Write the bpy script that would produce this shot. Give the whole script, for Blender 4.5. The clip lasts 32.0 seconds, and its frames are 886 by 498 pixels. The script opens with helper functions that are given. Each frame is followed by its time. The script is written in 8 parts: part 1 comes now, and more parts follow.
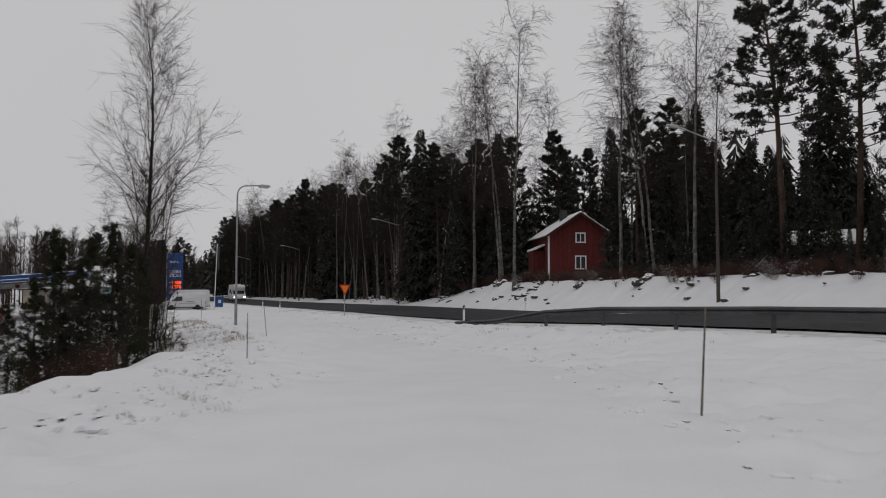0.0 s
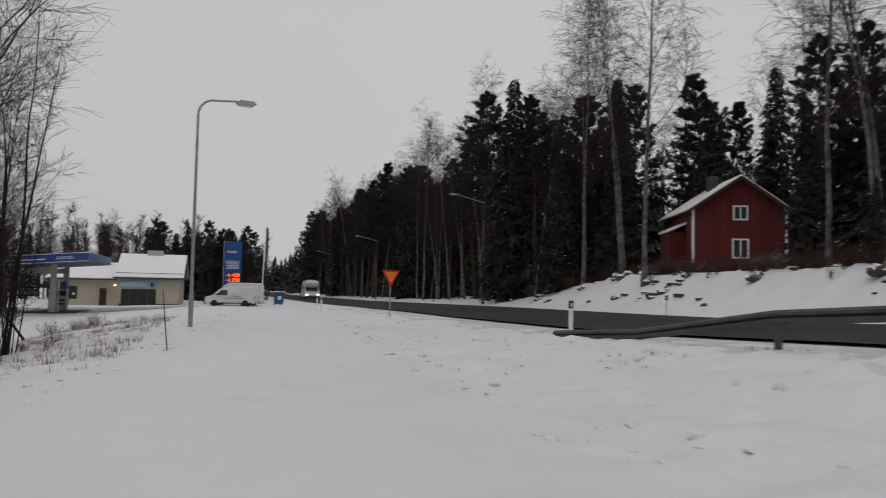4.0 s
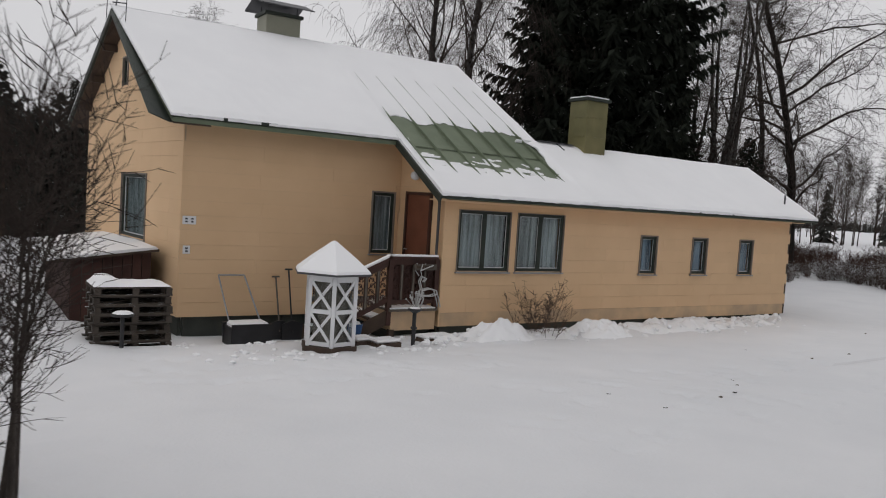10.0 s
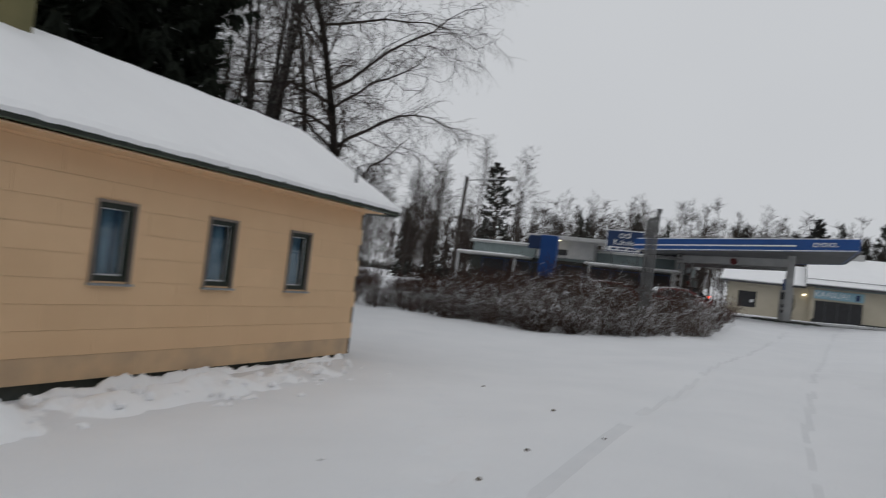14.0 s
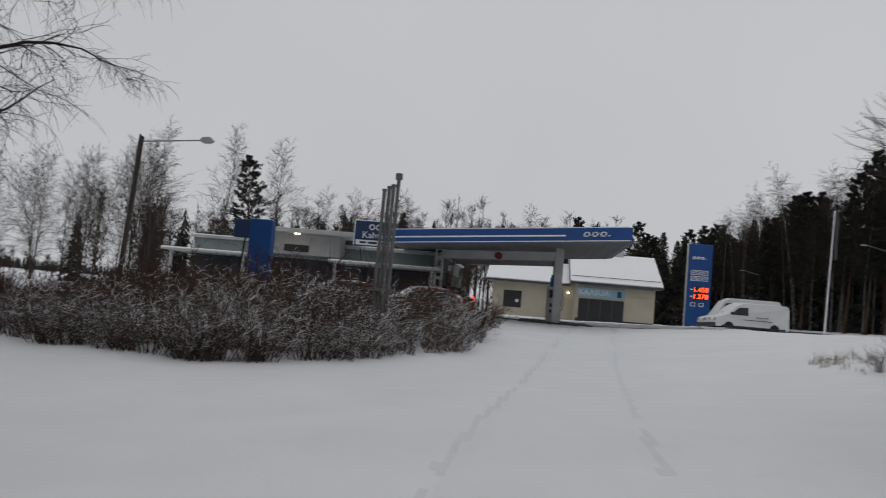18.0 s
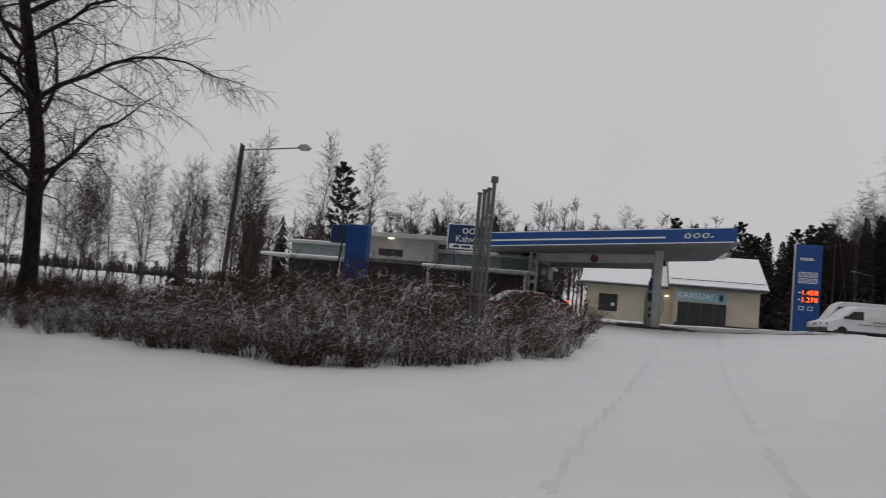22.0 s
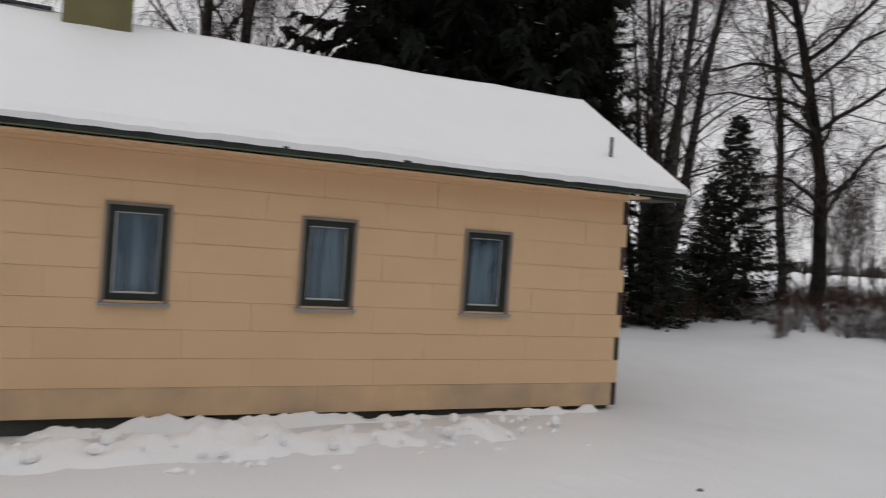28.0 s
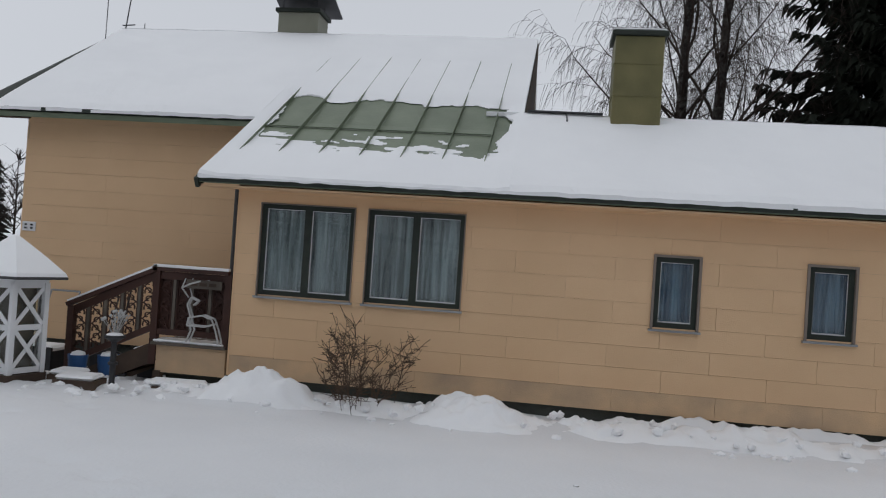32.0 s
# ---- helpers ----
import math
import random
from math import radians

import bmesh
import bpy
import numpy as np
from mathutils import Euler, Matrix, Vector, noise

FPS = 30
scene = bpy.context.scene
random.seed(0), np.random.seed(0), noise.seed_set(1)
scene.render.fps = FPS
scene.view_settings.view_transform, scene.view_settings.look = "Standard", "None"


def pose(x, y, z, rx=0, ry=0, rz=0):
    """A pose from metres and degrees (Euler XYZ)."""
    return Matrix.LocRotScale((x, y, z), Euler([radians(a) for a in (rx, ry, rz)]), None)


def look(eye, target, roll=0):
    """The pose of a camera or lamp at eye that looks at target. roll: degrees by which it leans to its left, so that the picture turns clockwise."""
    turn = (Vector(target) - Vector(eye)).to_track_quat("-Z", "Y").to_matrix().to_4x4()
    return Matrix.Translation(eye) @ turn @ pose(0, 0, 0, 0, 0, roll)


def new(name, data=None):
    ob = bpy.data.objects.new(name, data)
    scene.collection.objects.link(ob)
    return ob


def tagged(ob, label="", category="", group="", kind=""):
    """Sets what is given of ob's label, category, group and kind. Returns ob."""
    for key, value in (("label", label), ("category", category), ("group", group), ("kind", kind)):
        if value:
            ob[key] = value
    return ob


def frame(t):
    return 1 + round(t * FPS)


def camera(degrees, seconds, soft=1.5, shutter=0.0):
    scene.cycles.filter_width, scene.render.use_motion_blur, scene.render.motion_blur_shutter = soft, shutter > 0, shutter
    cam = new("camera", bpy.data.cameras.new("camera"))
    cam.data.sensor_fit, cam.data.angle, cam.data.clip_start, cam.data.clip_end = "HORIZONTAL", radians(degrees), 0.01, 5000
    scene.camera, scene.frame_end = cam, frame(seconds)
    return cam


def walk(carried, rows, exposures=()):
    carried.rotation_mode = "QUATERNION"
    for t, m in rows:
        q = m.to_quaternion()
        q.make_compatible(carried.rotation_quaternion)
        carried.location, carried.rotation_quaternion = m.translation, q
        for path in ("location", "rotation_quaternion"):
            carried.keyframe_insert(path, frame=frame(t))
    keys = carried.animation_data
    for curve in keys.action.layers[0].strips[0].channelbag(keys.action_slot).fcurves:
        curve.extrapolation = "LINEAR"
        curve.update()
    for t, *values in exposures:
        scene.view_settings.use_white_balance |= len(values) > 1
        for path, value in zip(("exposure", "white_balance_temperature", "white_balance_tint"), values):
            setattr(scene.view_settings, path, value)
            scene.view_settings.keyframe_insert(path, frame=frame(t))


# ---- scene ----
cam = camera(59.7, 32.0, soft=1.0, shutter=0.5)
# seconds, x, y, z, yaw, pitch, roll of the eye
PATH = [
    (0.0, 11.593, -36.027, 4.190, -23.54, 2.80, -0.02),
    (0.5, 12.869, -33.887, 4.095, -23.54, 2.92, -0.14),
    (1.0, 14.103, -31.742, 3.998, -23.60, 2.94, -0.25),
    (1.5, 15.265, -29.506, 3.892, -23.33, 2.98, -0.16),
    (2.0, 16.325, -27.160, 3.793, -22.79, 3.08, -0.32),
    (2.5, 17.240, -24.893, 3.705, -22.07, 3.08, -0.40),
    (4.5, 19.624, -17.399, 3.383, -11.45, 3.04, -1.56),
    (5.0, 19.561, -15.830, 3.366, -4.90, 2.90, -2.03),
    (5.5, 19.278, -14.359, 3.342, 4.47, 2.55, -2.78),
    (6.0, 18.749, -13.108, 3.310, 14.92, 2.01, -3.66),
    (6.5, 18.003, -12.107, 3.259, 25.83, 1.53, -4.17),
    (7.0, 17.189, -11.349, 3.190, 36.38, 1.18, -4.00),
    (7.5, 16.319, -10.768, 3.103, 44.57, 0.79, -4.12),
    (8.0, 15.400, -10.105, 3.004, 50.45, 0.32, -4.11),
    (8.5, 14.522, -9.520, 2.898, 54.71, -0.12, -3.59),
    (9.0, 13.699, -9.029, 2.782, 56.71, -1.22, -3.60),
    (9.5, 12.935, -8.561, 2.663, 57.34, -2.82, -3.87),
    (10.0, 12.264, -8.168, 2.553, 57.69, -3.63, -3.75),
    (10.5, 11.671, -7.801, 2.440, 57.62, -4.08, -3.86),
    (11.0, 10.921, -7.251, 2.314, 57.61, -4.23, -4.24),
    (11.5, 10.074, -6.582, 2.179, 57.15, -4.29, -4.26),
    (12.0, 9.286, -5.840, 2.034, 54.42, -4.23, -4.52),
    (12.5, 8.399, -4.856, 1.891, 49.34, -4.01, -5.05),
    (13.0, 7.565, -3.624, 1.775, 41.63, -3.55, -6.13),
    (13.5, 6.979, -2.299, 1.716, 31.34, -1.63, -6.33),
    (14.0, 6.583, -1.000, 1.690, 23.58, 1.76, -6.51),
    (14.5, 6.392, 0.255, 1.699, 17.33, 2.80, -6.22),
    (15.0, 6.354, 1.519, 1.735, 11.06, 3.50, -5.72),
    (15.5, 6.376, 2.782, 1.769, 5.40, 4.24, -5.69),
    (17.5, 6.294, 7.072, 1.721, 3.11, 4.24, -5.07),
    (18.0, 6.134, 7.635, 1.724, 7.02, 3.88, -4.93),
    (18.5, 6.039, 8.092, 1.731, 8.29, 3.85, -4.78),
    (19.0, 5.964, 8.247, 1.744, 9.13, 3.90, -4.79),
    (19.5, 5.957, 8.304, 1.755, 10.06, 3.86, -4.77),
    (20.0, 5.957, 8.274, 1.758, 10.77, 3.77, -4.79),
    (20.5, 5.979, 8.227, 1.757, 11.28, 3.76, -4.82),
    (21.0, 5.995, 8.166, 1.754, 11.60, 3.75, -4.88),
    (21.5, 5.998, 8.029, 1.755, 12.11, 3.68, -4.80),
    (22.0, 5.966, 7.876, 1.756, 13.81, 3.53, -4.88),
    (22.5, 5.909, 7.656, 1.755, 18.22, 3.14, -5.13),
    (23.0, 5.877, 7.375, 1.757, 23.67, 2.72, -5.36),
    (23.5, 5.841, 7.031, 1.772, 29.29, 2.41, -5.51),
    (24.0, 5.924, 7.082, 1.788, 35.25, 2.15, -6.00),
    (24.5, 6.013, 6.773, 1.804, 40.70, 1.96, -6.52),
    (25.0, 6.132, 6.495, 1.819, 45.17, 1.73, -6.87),
    (25.5, 6.245, 6.263, 1.834, 49.33, 1.53, -6.85),
    (27.5, 7.036, 5.229, 1.884, 59.45, 0.20, -4.14),
    (28.0, 7.354, 4.861, 1.885, 65.97, -0.39, -4.03),
    (28.5, 7.646, 4.541, 1.890, 72.35, -1.06, -4.09),
    (29.0, 7.871, 4.282, 1.888, 77.26, -1.12, -4.14),
    (29.5, 8.107, 4.123, 1.884, 80.88, -0.66, -4.11),
    (30.0, 8.345, 3.966, 1.869, 85.18, -0.42, -3.96),
    (30.5, 8.693, 3.797, 1.864, 90.53, -0.01, -3.86),
    (31.0, 9.039, 3.700, 1.855, 95.23, 0.46, -3.86),
    (31.5, 9.303, 3.704, 1.852, 96.97, 0.73, -3.89),
    (32.0, 9.486, 3.715, 1.853, 98.13, 0.60, -3.88),
]
EXPO = [(0.0, -0.05, 6550, 11), (5.0, 0.0, 6600, 12), (6.5, 0.02, 6700, 12), (7.5, 0.17, 6700, 12), (9.0, 0.31, 6550, 12), (10.0, 0.30, 6500, 11), (12.5, 0.24, 6450, 11), (13.5, 0.18, 6350, 9), (15.0, 0.02, 6250, 8), (20.0, -0.02, 6450, 10), (23.5, 0.0, 6550, 12), (25.0, 0.12, 6600, 12), (27.5, 0.36, 6600, 11), (29.0, 0.40, 6350, 9), (30.0, 0.32, 6200, 8), (32.0, 0.22, 6100, 9)]
walk(cam, [(t, pose(x, y, z, 90 + pitch, roll, yaw)) for t, x, y, z, yaw, pitch, roll in PATH], exposures=EXPO)

# ---- overcast winter sky and one very soft sun behind the clouds ----
world = bpy.data.worlds.new("overcast_sky")
scene.world = world
world.use_nodes = True
wn, wl = world.node_tree.nodes, world.node_tree.links
sky = wn.new("ShaderNodeTexSky")
sky.sky_type, sky.sun_disc = "NISHITA", False
sky.sun_elevation, sky.sun_rotation = radians(16), radians(200)
hsv = wn.new("ShaderNodeHueSaturation")
hsv.inputs["Saturation"].default_value = 0.1
hsv.inputs["Value"].default_value = 0.06
wl.new(sky.outputs[0], hsv.inputs["Color"])
cloud = wn.new("ShaderNodeTexNoise")
cloud.inputs["Scale"].default_value = 1.1
cloud.inputs["Detail"].default_value = 3.0
ramp = wn.new("ShaderNodeValToRGB")
ramp.color_ramp.elements[0].position, ramp.color_ramp.elements[0].color = 0.25, (0.50, 0.50, 0.515, 1)
ramp.color_ramp.elements[1].position, ramp.color_ramp.elements[1].color = 0.8, (0.58, 0.58, 0.59, 1)
wl.new(cloud.outputs["Fac"], ramp.inputs[0])
mixw = wn.new("ShaderNodeMix")
mixw.data_type = "RGBA"
mixw.inputs["Factor"].default_value = 0.93
wl.new(hsv.outputs[0], mixw.inputs["A"])
wl.new(ramp.outputs[0], mixw.inputs["B"])
wl.new(mixw.outputs["Result"], wn["Background"].inputs["Color"])
wn["Background"].inputs["Strength"].default_value = 1.0
sun = new("sun", bpy.data.lights.new("sun", "SUN"))
sun.data.energy, sun.data.angle, sun.data.color = 0.3, radians(60), (1.0, 0.97, 0.93)
sun.matrix_world = look((0, 0, 60), (9, 20, 0))


# ---- materials ----
def mat(name, c1, c2, scale=3.0, rough=0.7, bump=0.2, fine=40.0, metal=0.0, rand=0.0, snow=0.0, spec=0.4, big=0.35, snow_size=9.0):
    """Two-tone surface with broad stains, fine grain and relief; snow: how much of what faces up is white."""
    m = bpy.data.materials.new(name)
    m.use_nodes = True
    n, l = m.node_tree.nodes, m.node_tree.links
    b = n["Principled BSDF"]
    b.inputs["Roughness"].default_value, b.inputs["Metallic"].default_value = rough, metal
    b.inputs["Specular IOR Level"].default_value = spec
    geo = n.new("ShaderNodeNewGeometry")

    def noise_at(s, d):
        t = n.new("ShaderNodeTexNoise")
        t.inputs["Scale"].default_value, t.inputs["Detail"].default_value = s, d
        l.new(geo.outputs["Position"], t.inputs["Vector"])
        return t

    n1, n2 = noise_at(scale, 4), noise_at(scale * big * 0.3, 2)
    add = n.new("ShaderNodeMath")
    add.operation = "ADD"
    l.new(n1.outputs["Fac"], add.inputs[0])
    l.new(n2.outputs["Fac"], add.inputs[1])
    half = n.new("ShaderNodeMapRange")
    half.inputs["From Min"].default_value, half.inputs["From Max"].default_value = 0.7, 1.3
    l.new(add.outputs[0], half.inputs["Value"])
    mix = n.new("ShaderNodeMix")
    mix.data_type = "RGBA"
    mix.inputs["A"].default_value, mix.inputs["B"].default_value = (*c1, 1), (*c2, 1)
    l.new(half.outputs[0], mix.inputs["Factor"])
    out = mix.outputs["Result"]
    if rand:
        info = n.new("ShaderNodeObjectInfo")
        mr = n.new("ShaderNodeMapRange")
        mr.inputs["To Min"].default_value, mr.inputs["To Max"].default_value = 1 - rand, 1 + rand
        l.new(info.outputs["Random"], mr.inputs["Value"])
        mul = n.new("ShaderNodeMix")
        mul.data_type, mul.blend_type = "RGBA", "MULTIPLY"
        mul.inputs["Factor"].default_value = 1.0
        l.new(out, mul.inputs["A"])
        l.new(mr.outputs[0], mul.inputs["B"])
        out = mul.outputs["Result"]
    if snow:
        sep = n.new("ShaderNodeSeparateXYZ")
        l.new(geo.outputs["Normal"], sep.inputs[0])
        n3 = noise_at(snow_size, 2)
        s = n.new("ShaderNodeMath")
        s.operation = "MULTIPLY_ADD"
        l.new(n3.outputs["Fac"], s.inputs[0])
        s.inputs[1].default_value = 1.2
        l.new(sep.outputs["Z"], s.inputs[2])
        mr = n.new("ShaderNodeMapRange")
        mr.inputs["From Min"].default_value, mr.inputs["From Max"].default_value = 1.75 - snow, 1.95 - snow
        l.new(s.outputs[0], mr.inputs["Value"])
        ms = n.new("ShaderNodeMix")
        ms.data_type = "RGBA"
        ms.inputs["B"].default_value = (0.8, 0.81, 0.83, 1)
        l.new(mr.outputs[0], ms.inputs["Factor"])
        l.new(out, ms.inputs["A"])
        out = ms.outputs["Result"]
    l.new(out, b.inputs["Base Color"])
    if bump:
        n4 = noise_at(fine, 3)
        bp = n.new("ShaderNodeBump")
        bp.inputs["Strength"].default_value, bp.inputs["Distance"].default_value = bump, 0.02
        l.new(n4.outputs["Fac"], bp.inputs["Height"])
        l.new(bp.outputs[0], b.inputs["Normal"])
    return m


def glow(name, c, strength):
    m = bpy.data.materials.new(name)
    m.use_nodes = True
    b = m.node_tree.nodes["Principled BSDF"]
    b.inputs["Base Color"].default_value = (*c, 1)
    b.inputs["Emission Color"].default_value = (*c, 1)
    b.inputs["Emission Strength"].default_value = strength
    return m


def glassy(name, tint=(0.9, 0.95, 0.95), alpha=0.35):
    """A pane: partly see-through, with a sharp reflection."""
    m = bpy.data.materials.new(name)
    m.use_nodes = True
    n, l = m.node_tree.nodes, m.node_tree.links
    n.clear()
    o, tr, gl, mx, fr = (n.new(k) for k in ("ShaderNodeOutputMaterial", "ShaderNodeBsdfTransparent", "ShaderNodeBsdfGlossy", "ShaderNodeMixShader", "ShaderNodeLayerWeight"))
    tr.inputs["Color"].default_value = (*tint, 1)
    gl.inputs["Roughness"].default_value = 0.02
    fr.inputs["Blend"].default_value = 0.5
    pw, ad = n.new("ShaderNodeMath"), n.new("ShaderNodeMath")
    pw.operation, ad.operation = "POWER", "MULTIPLY_ADD"
    pw.inputs[1].default_value = 4.0
    ad.inputs[1].default_value, ad.inputs[2].default_value = 0.85, 0.05
    l.new(fr.outputs["Facing"], pw.inputs[0])
    l.new(pw.outputs[0], ad.inputs[0])
    l.new(ad.outputs[0], mx.inputs[0])
    l.new(tr.outputs[0], mx.inputs[1])
    l.new(gl.outputs[0], mx.inputs[2])
    l.new(mx.outputs[0], o.inputs[0])
    return m


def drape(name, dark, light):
    """Hanging cloth: shade of folds painted as upright dark-to-light streaks, with a faint weave."""
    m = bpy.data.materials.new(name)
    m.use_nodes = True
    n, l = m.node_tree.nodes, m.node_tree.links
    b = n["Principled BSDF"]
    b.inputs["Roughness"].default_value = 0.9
    geo, mp, fold_shade, weave, add, ramp_ = (n.new(k) for k in ("ShaderNodeNewGeometry", "ShaderNodeMapping", "ShaderNodeTexNoise", "ShaderNodeTexNoise", "ShaderNodeMath", "ShaderNodeValToRGB"))
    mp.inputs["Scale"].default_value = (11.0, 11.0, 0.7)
    fold_shade.inputs["Scale"].default_value, fold_shade.inputs["Detail"].default_value = 1.0, 3.0
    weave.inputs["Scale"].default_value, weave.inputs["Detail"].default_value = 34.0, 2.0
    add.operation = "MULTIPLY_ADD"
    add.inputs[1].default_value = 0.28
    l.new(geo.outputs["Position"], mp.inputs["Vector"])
    l.new(mp.outputs[0], fold_shade.inputs["Vector"])
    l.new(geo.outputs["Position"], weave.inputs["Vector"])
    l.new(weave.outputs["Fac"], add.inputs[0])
    l.new(fold_shade.outputs["Fac"], add.inputs[2])
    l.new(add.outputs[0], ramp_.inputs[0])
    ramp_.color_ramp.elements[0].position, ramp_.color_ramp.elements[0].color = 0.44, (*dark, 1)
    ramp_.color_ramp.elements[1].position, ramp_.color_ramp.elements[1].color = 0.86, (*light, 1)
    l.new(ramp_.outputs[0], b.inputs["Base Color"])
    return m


SNOW = mat("snow", (0.70, 0.71, 0.73), (0.77, 0.775, 0.79), 0.8, 0.6, 0.35, 25.0, spec=0.3)
SNOW_PACKED = mat("roof_snow", (0.86, 0.865, 0.88), (0.90, 0.905, 0.915), 1.2, 0.6, 0.15, 18.0, spec=0.3)
ASPHALT = mat("wet_asphalt", (0.035, 0.035, 0.037), (0.065, 0.065, 0.068), 1.5, 0.85, 0.3, 90.0, spec=0.08)
SIDING = mat("cream_siding", (0.675, 0.458, 0.268), (0.735, 0.508, 0.306), 1.6, 0.75, 0.12, 70.0, rand=0.02)
SIDING_DIRTY = mat("stained_siding", (0.42, 0.315, 0.22), (0.70, 0.485, 0.288), 2.2, 0.85, 0.2, 60.0, big=1.2)
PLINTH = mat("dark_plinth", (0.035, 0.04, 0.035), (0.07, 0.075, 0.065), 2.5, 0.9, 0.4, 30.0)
GREEN_PAINT = mat("dark_green_paint", (0.014, 0.020, 0.015), (0.030, 0.038, 0.029), 6.0, 0.6, 0.15, 60.0)
ROOF_GREEN = mat("moss_green_roof_metal", (0.125, 0.155, 0.10), (0.185, 0.22, 0.15), 2.5, 0.5, 0.2, 30.0)
CHIM_GREEN = mat("olive_chimney_sheet", (0.125, 0.118, 0.05), (0.225, 0.195, 0.085), 1.9, 0.55, 0.1, 30.0)
CHIM_GREY = mat("grey_olive_chimney_sheet", (0.20, 0.20, 0.15), (0.27, 0.27, 0.21), 1.4, 0.55, 0.1, 30.0)
TRIM = mat("taupe_trim", (0.18, 0.15, 0.128), (0.25, 0.21, 0.18), 5.0, 0.7, 0.1, 60.0)
DOOR_BROWN = mat("brown_door_paint", (0.13, 0.045, 0.025), (0.19, 0.07, 0.04), 3.0, 0.5, 0.1, 50.0)
RAIL_BROWN = mat("brown_stained_wood", (0.036, 0.015, 0.011), (0.072, 0.030, 0.021), 5.0, 0.6, 0.2, 60.0)
WHITE_WOOD = mat("white_painted_wood", (0.72, 0.73, 0.74), (0.82, 0.82, 0.83), 5.0, 0.5, 0.08, 60.0)
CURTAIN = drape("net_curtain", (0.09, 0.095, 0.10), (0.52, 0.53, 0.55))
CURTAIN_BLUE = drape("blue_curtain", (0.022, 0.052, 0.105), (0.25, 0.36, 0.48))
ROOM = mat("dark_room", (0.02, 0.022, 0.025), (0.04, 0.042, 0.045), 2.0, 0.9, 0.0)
GLASS = glassy("window_glass")
WOOD_GREY = mat("weathered_wood", (0.08, 0.067, 0.055), (0.17, 0.145, 0.12), 4.0, 0.85, 0.4, 35.0, rand=0.2, snow=0.12)
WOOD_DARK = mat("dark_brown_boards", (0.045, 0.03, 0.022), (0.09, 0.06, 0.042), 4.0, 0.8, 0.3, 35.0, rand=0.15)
PALLET_WOOD = mat("dark_weathered_pallet_wood", (0.042, 0.034, 0.028), (0.10, 0.082, 0.066), 4.0, 0.85, 0.4, 35.0, rand=0.2, snow=0.10)
SHED_RED = mat("dark_red_brown_boards", (0.040, 0.017, 0.013), (0.075, 0.032, 0.024), 4.0, 0.8, 0.3, 35.0, rand=0.15)
BARK = mat("grey_brown_bark", (0.035, 0.028, 0.024), (0.085, 0.07, 0.06), 9.0, 0.95, 0.8, 35.0, snow=0.05)
BARK_DARK = mat("dark_bark", (0.011, 0.0095, 0.0085), (0.036, 0.031, 0.027), 8.0, 0.95, 0.9, 30.0, spec=0.15)
BARK_SPECK = mat("speckled_birch_bark", (0.014, 0.012, 0.011), (0.10, 0.094, 0.088), 7.0, 0.95, 0.9, 30.0, big=5.0, spec=0.12)
BARK_BIRCH = mat("birch_bark", (0.04, 0.036, 0.033), (0.20, 0.19, 0.182), 4.0, 0.9, 0.6, 30.0, big=3.0)
BARK_PINE = mat("pine_bark", (0.036, 0.025, 0.02), (0.09, 0.06, 0.045), 6.0, 0.95, 0.8, 25.0, spec=0.15)
TWIG = mat("bare_twigs", (0.026, 0.021, 0.018), (0.06, 0.047, 0.041), 3.0, 0.95, 0.0, spec=0.1)
TWIG_SNOW = mat("snow_dusted_twigs", (0.04, 0.027, 0.021), (0.095, 0.066, 0.051), 2.0, 0.95, 0.0, snow=0.74, snow_size=2.6)
TWIG_RED = mat("red_brown_twigs", (0.040, 0.022, 0.017), (0.085, 0.048, 0.037), 1.5, 0.95, 0.0, snow=0.20, snow_size=4.0, spec=0.1)
NEEDLE = mat("dark_needles", (0.012, 0.015, 0.012), (0.030, 0.035, 0.026), 1.6, 0.95, 0.0, snow=0.20, snow_size=3.5, spec=0.08)
# needles of the woods, painted paler to carry the haze of distance
NEEDLE_HAZY = mat("hazed_needles", (0.026, 0.027, 0.024), (0.058, 0.058, 0.051), 1.2, 0.95, 0.0, snow=0.20, snow_size=3.0, spec=0.08)
NEEDLE_PINE = mat("pine_needles", (0.016, 0.019, 0.010), (0.042, 0.044, 0.025), 1.8, 0.95, 0.0, snow=0.16, snow_size=3.5, spec=0.1)
GRASS_DRY = mat("dry_winter_grass", (0.16, 0.125, 0.08), (0.30, 0.24, 0.16), 2.0, 0.95, 0.0, snow=0.25)
SNOW_TRACK = mat("pressed_snow", (0.635, 0.645, 0.665), (0.70, 0.705, 0.72), 2.5, 0.6, 0.5, 30.0, spec=0.3)
SNOW_DIRTY = mat("sand_stained_snow", (0.50, 0.49, 0.475), (0.68, 0.68, 0.685), 1.1, 0.7, 0.6, 12.0, spec=0.2, big=1.2)
PIPE_GREY = mat("dull_grey_pipe", (0.10, 0.10, 0.10), (0.17, 0.17, 0.17), 4.0, 0.6, 0.1, 40.0, metal=0.2)
SLUSH = mat("grey_slush", (0.12, 0.12, 0.125), (0.55, 0.555, 0.565), 1.3, 0.6, 0.5, 15.0, big=2.5)
STONE = mat("dark_field_stone", (0.035, 0.032, 0.03), (0.10, 0.09, 0.085), 3.0, 0.9, 0.5, 20.0, snow=0.65, snow_size=4.0)
METAL = mat("galvanised_steel", (0.27, 0.28, 0.29), (0.38, 0.39, 0.40), 4.0, 0.45, 0.1, 40.0, metal=0.6)
METAL_DARK = mat("dark_steel", (0.05, 0.05, 0.055), (0.09, 0.09, 0.095), 4.0, 0.5, 0.15, 40.0, metal=0.3)
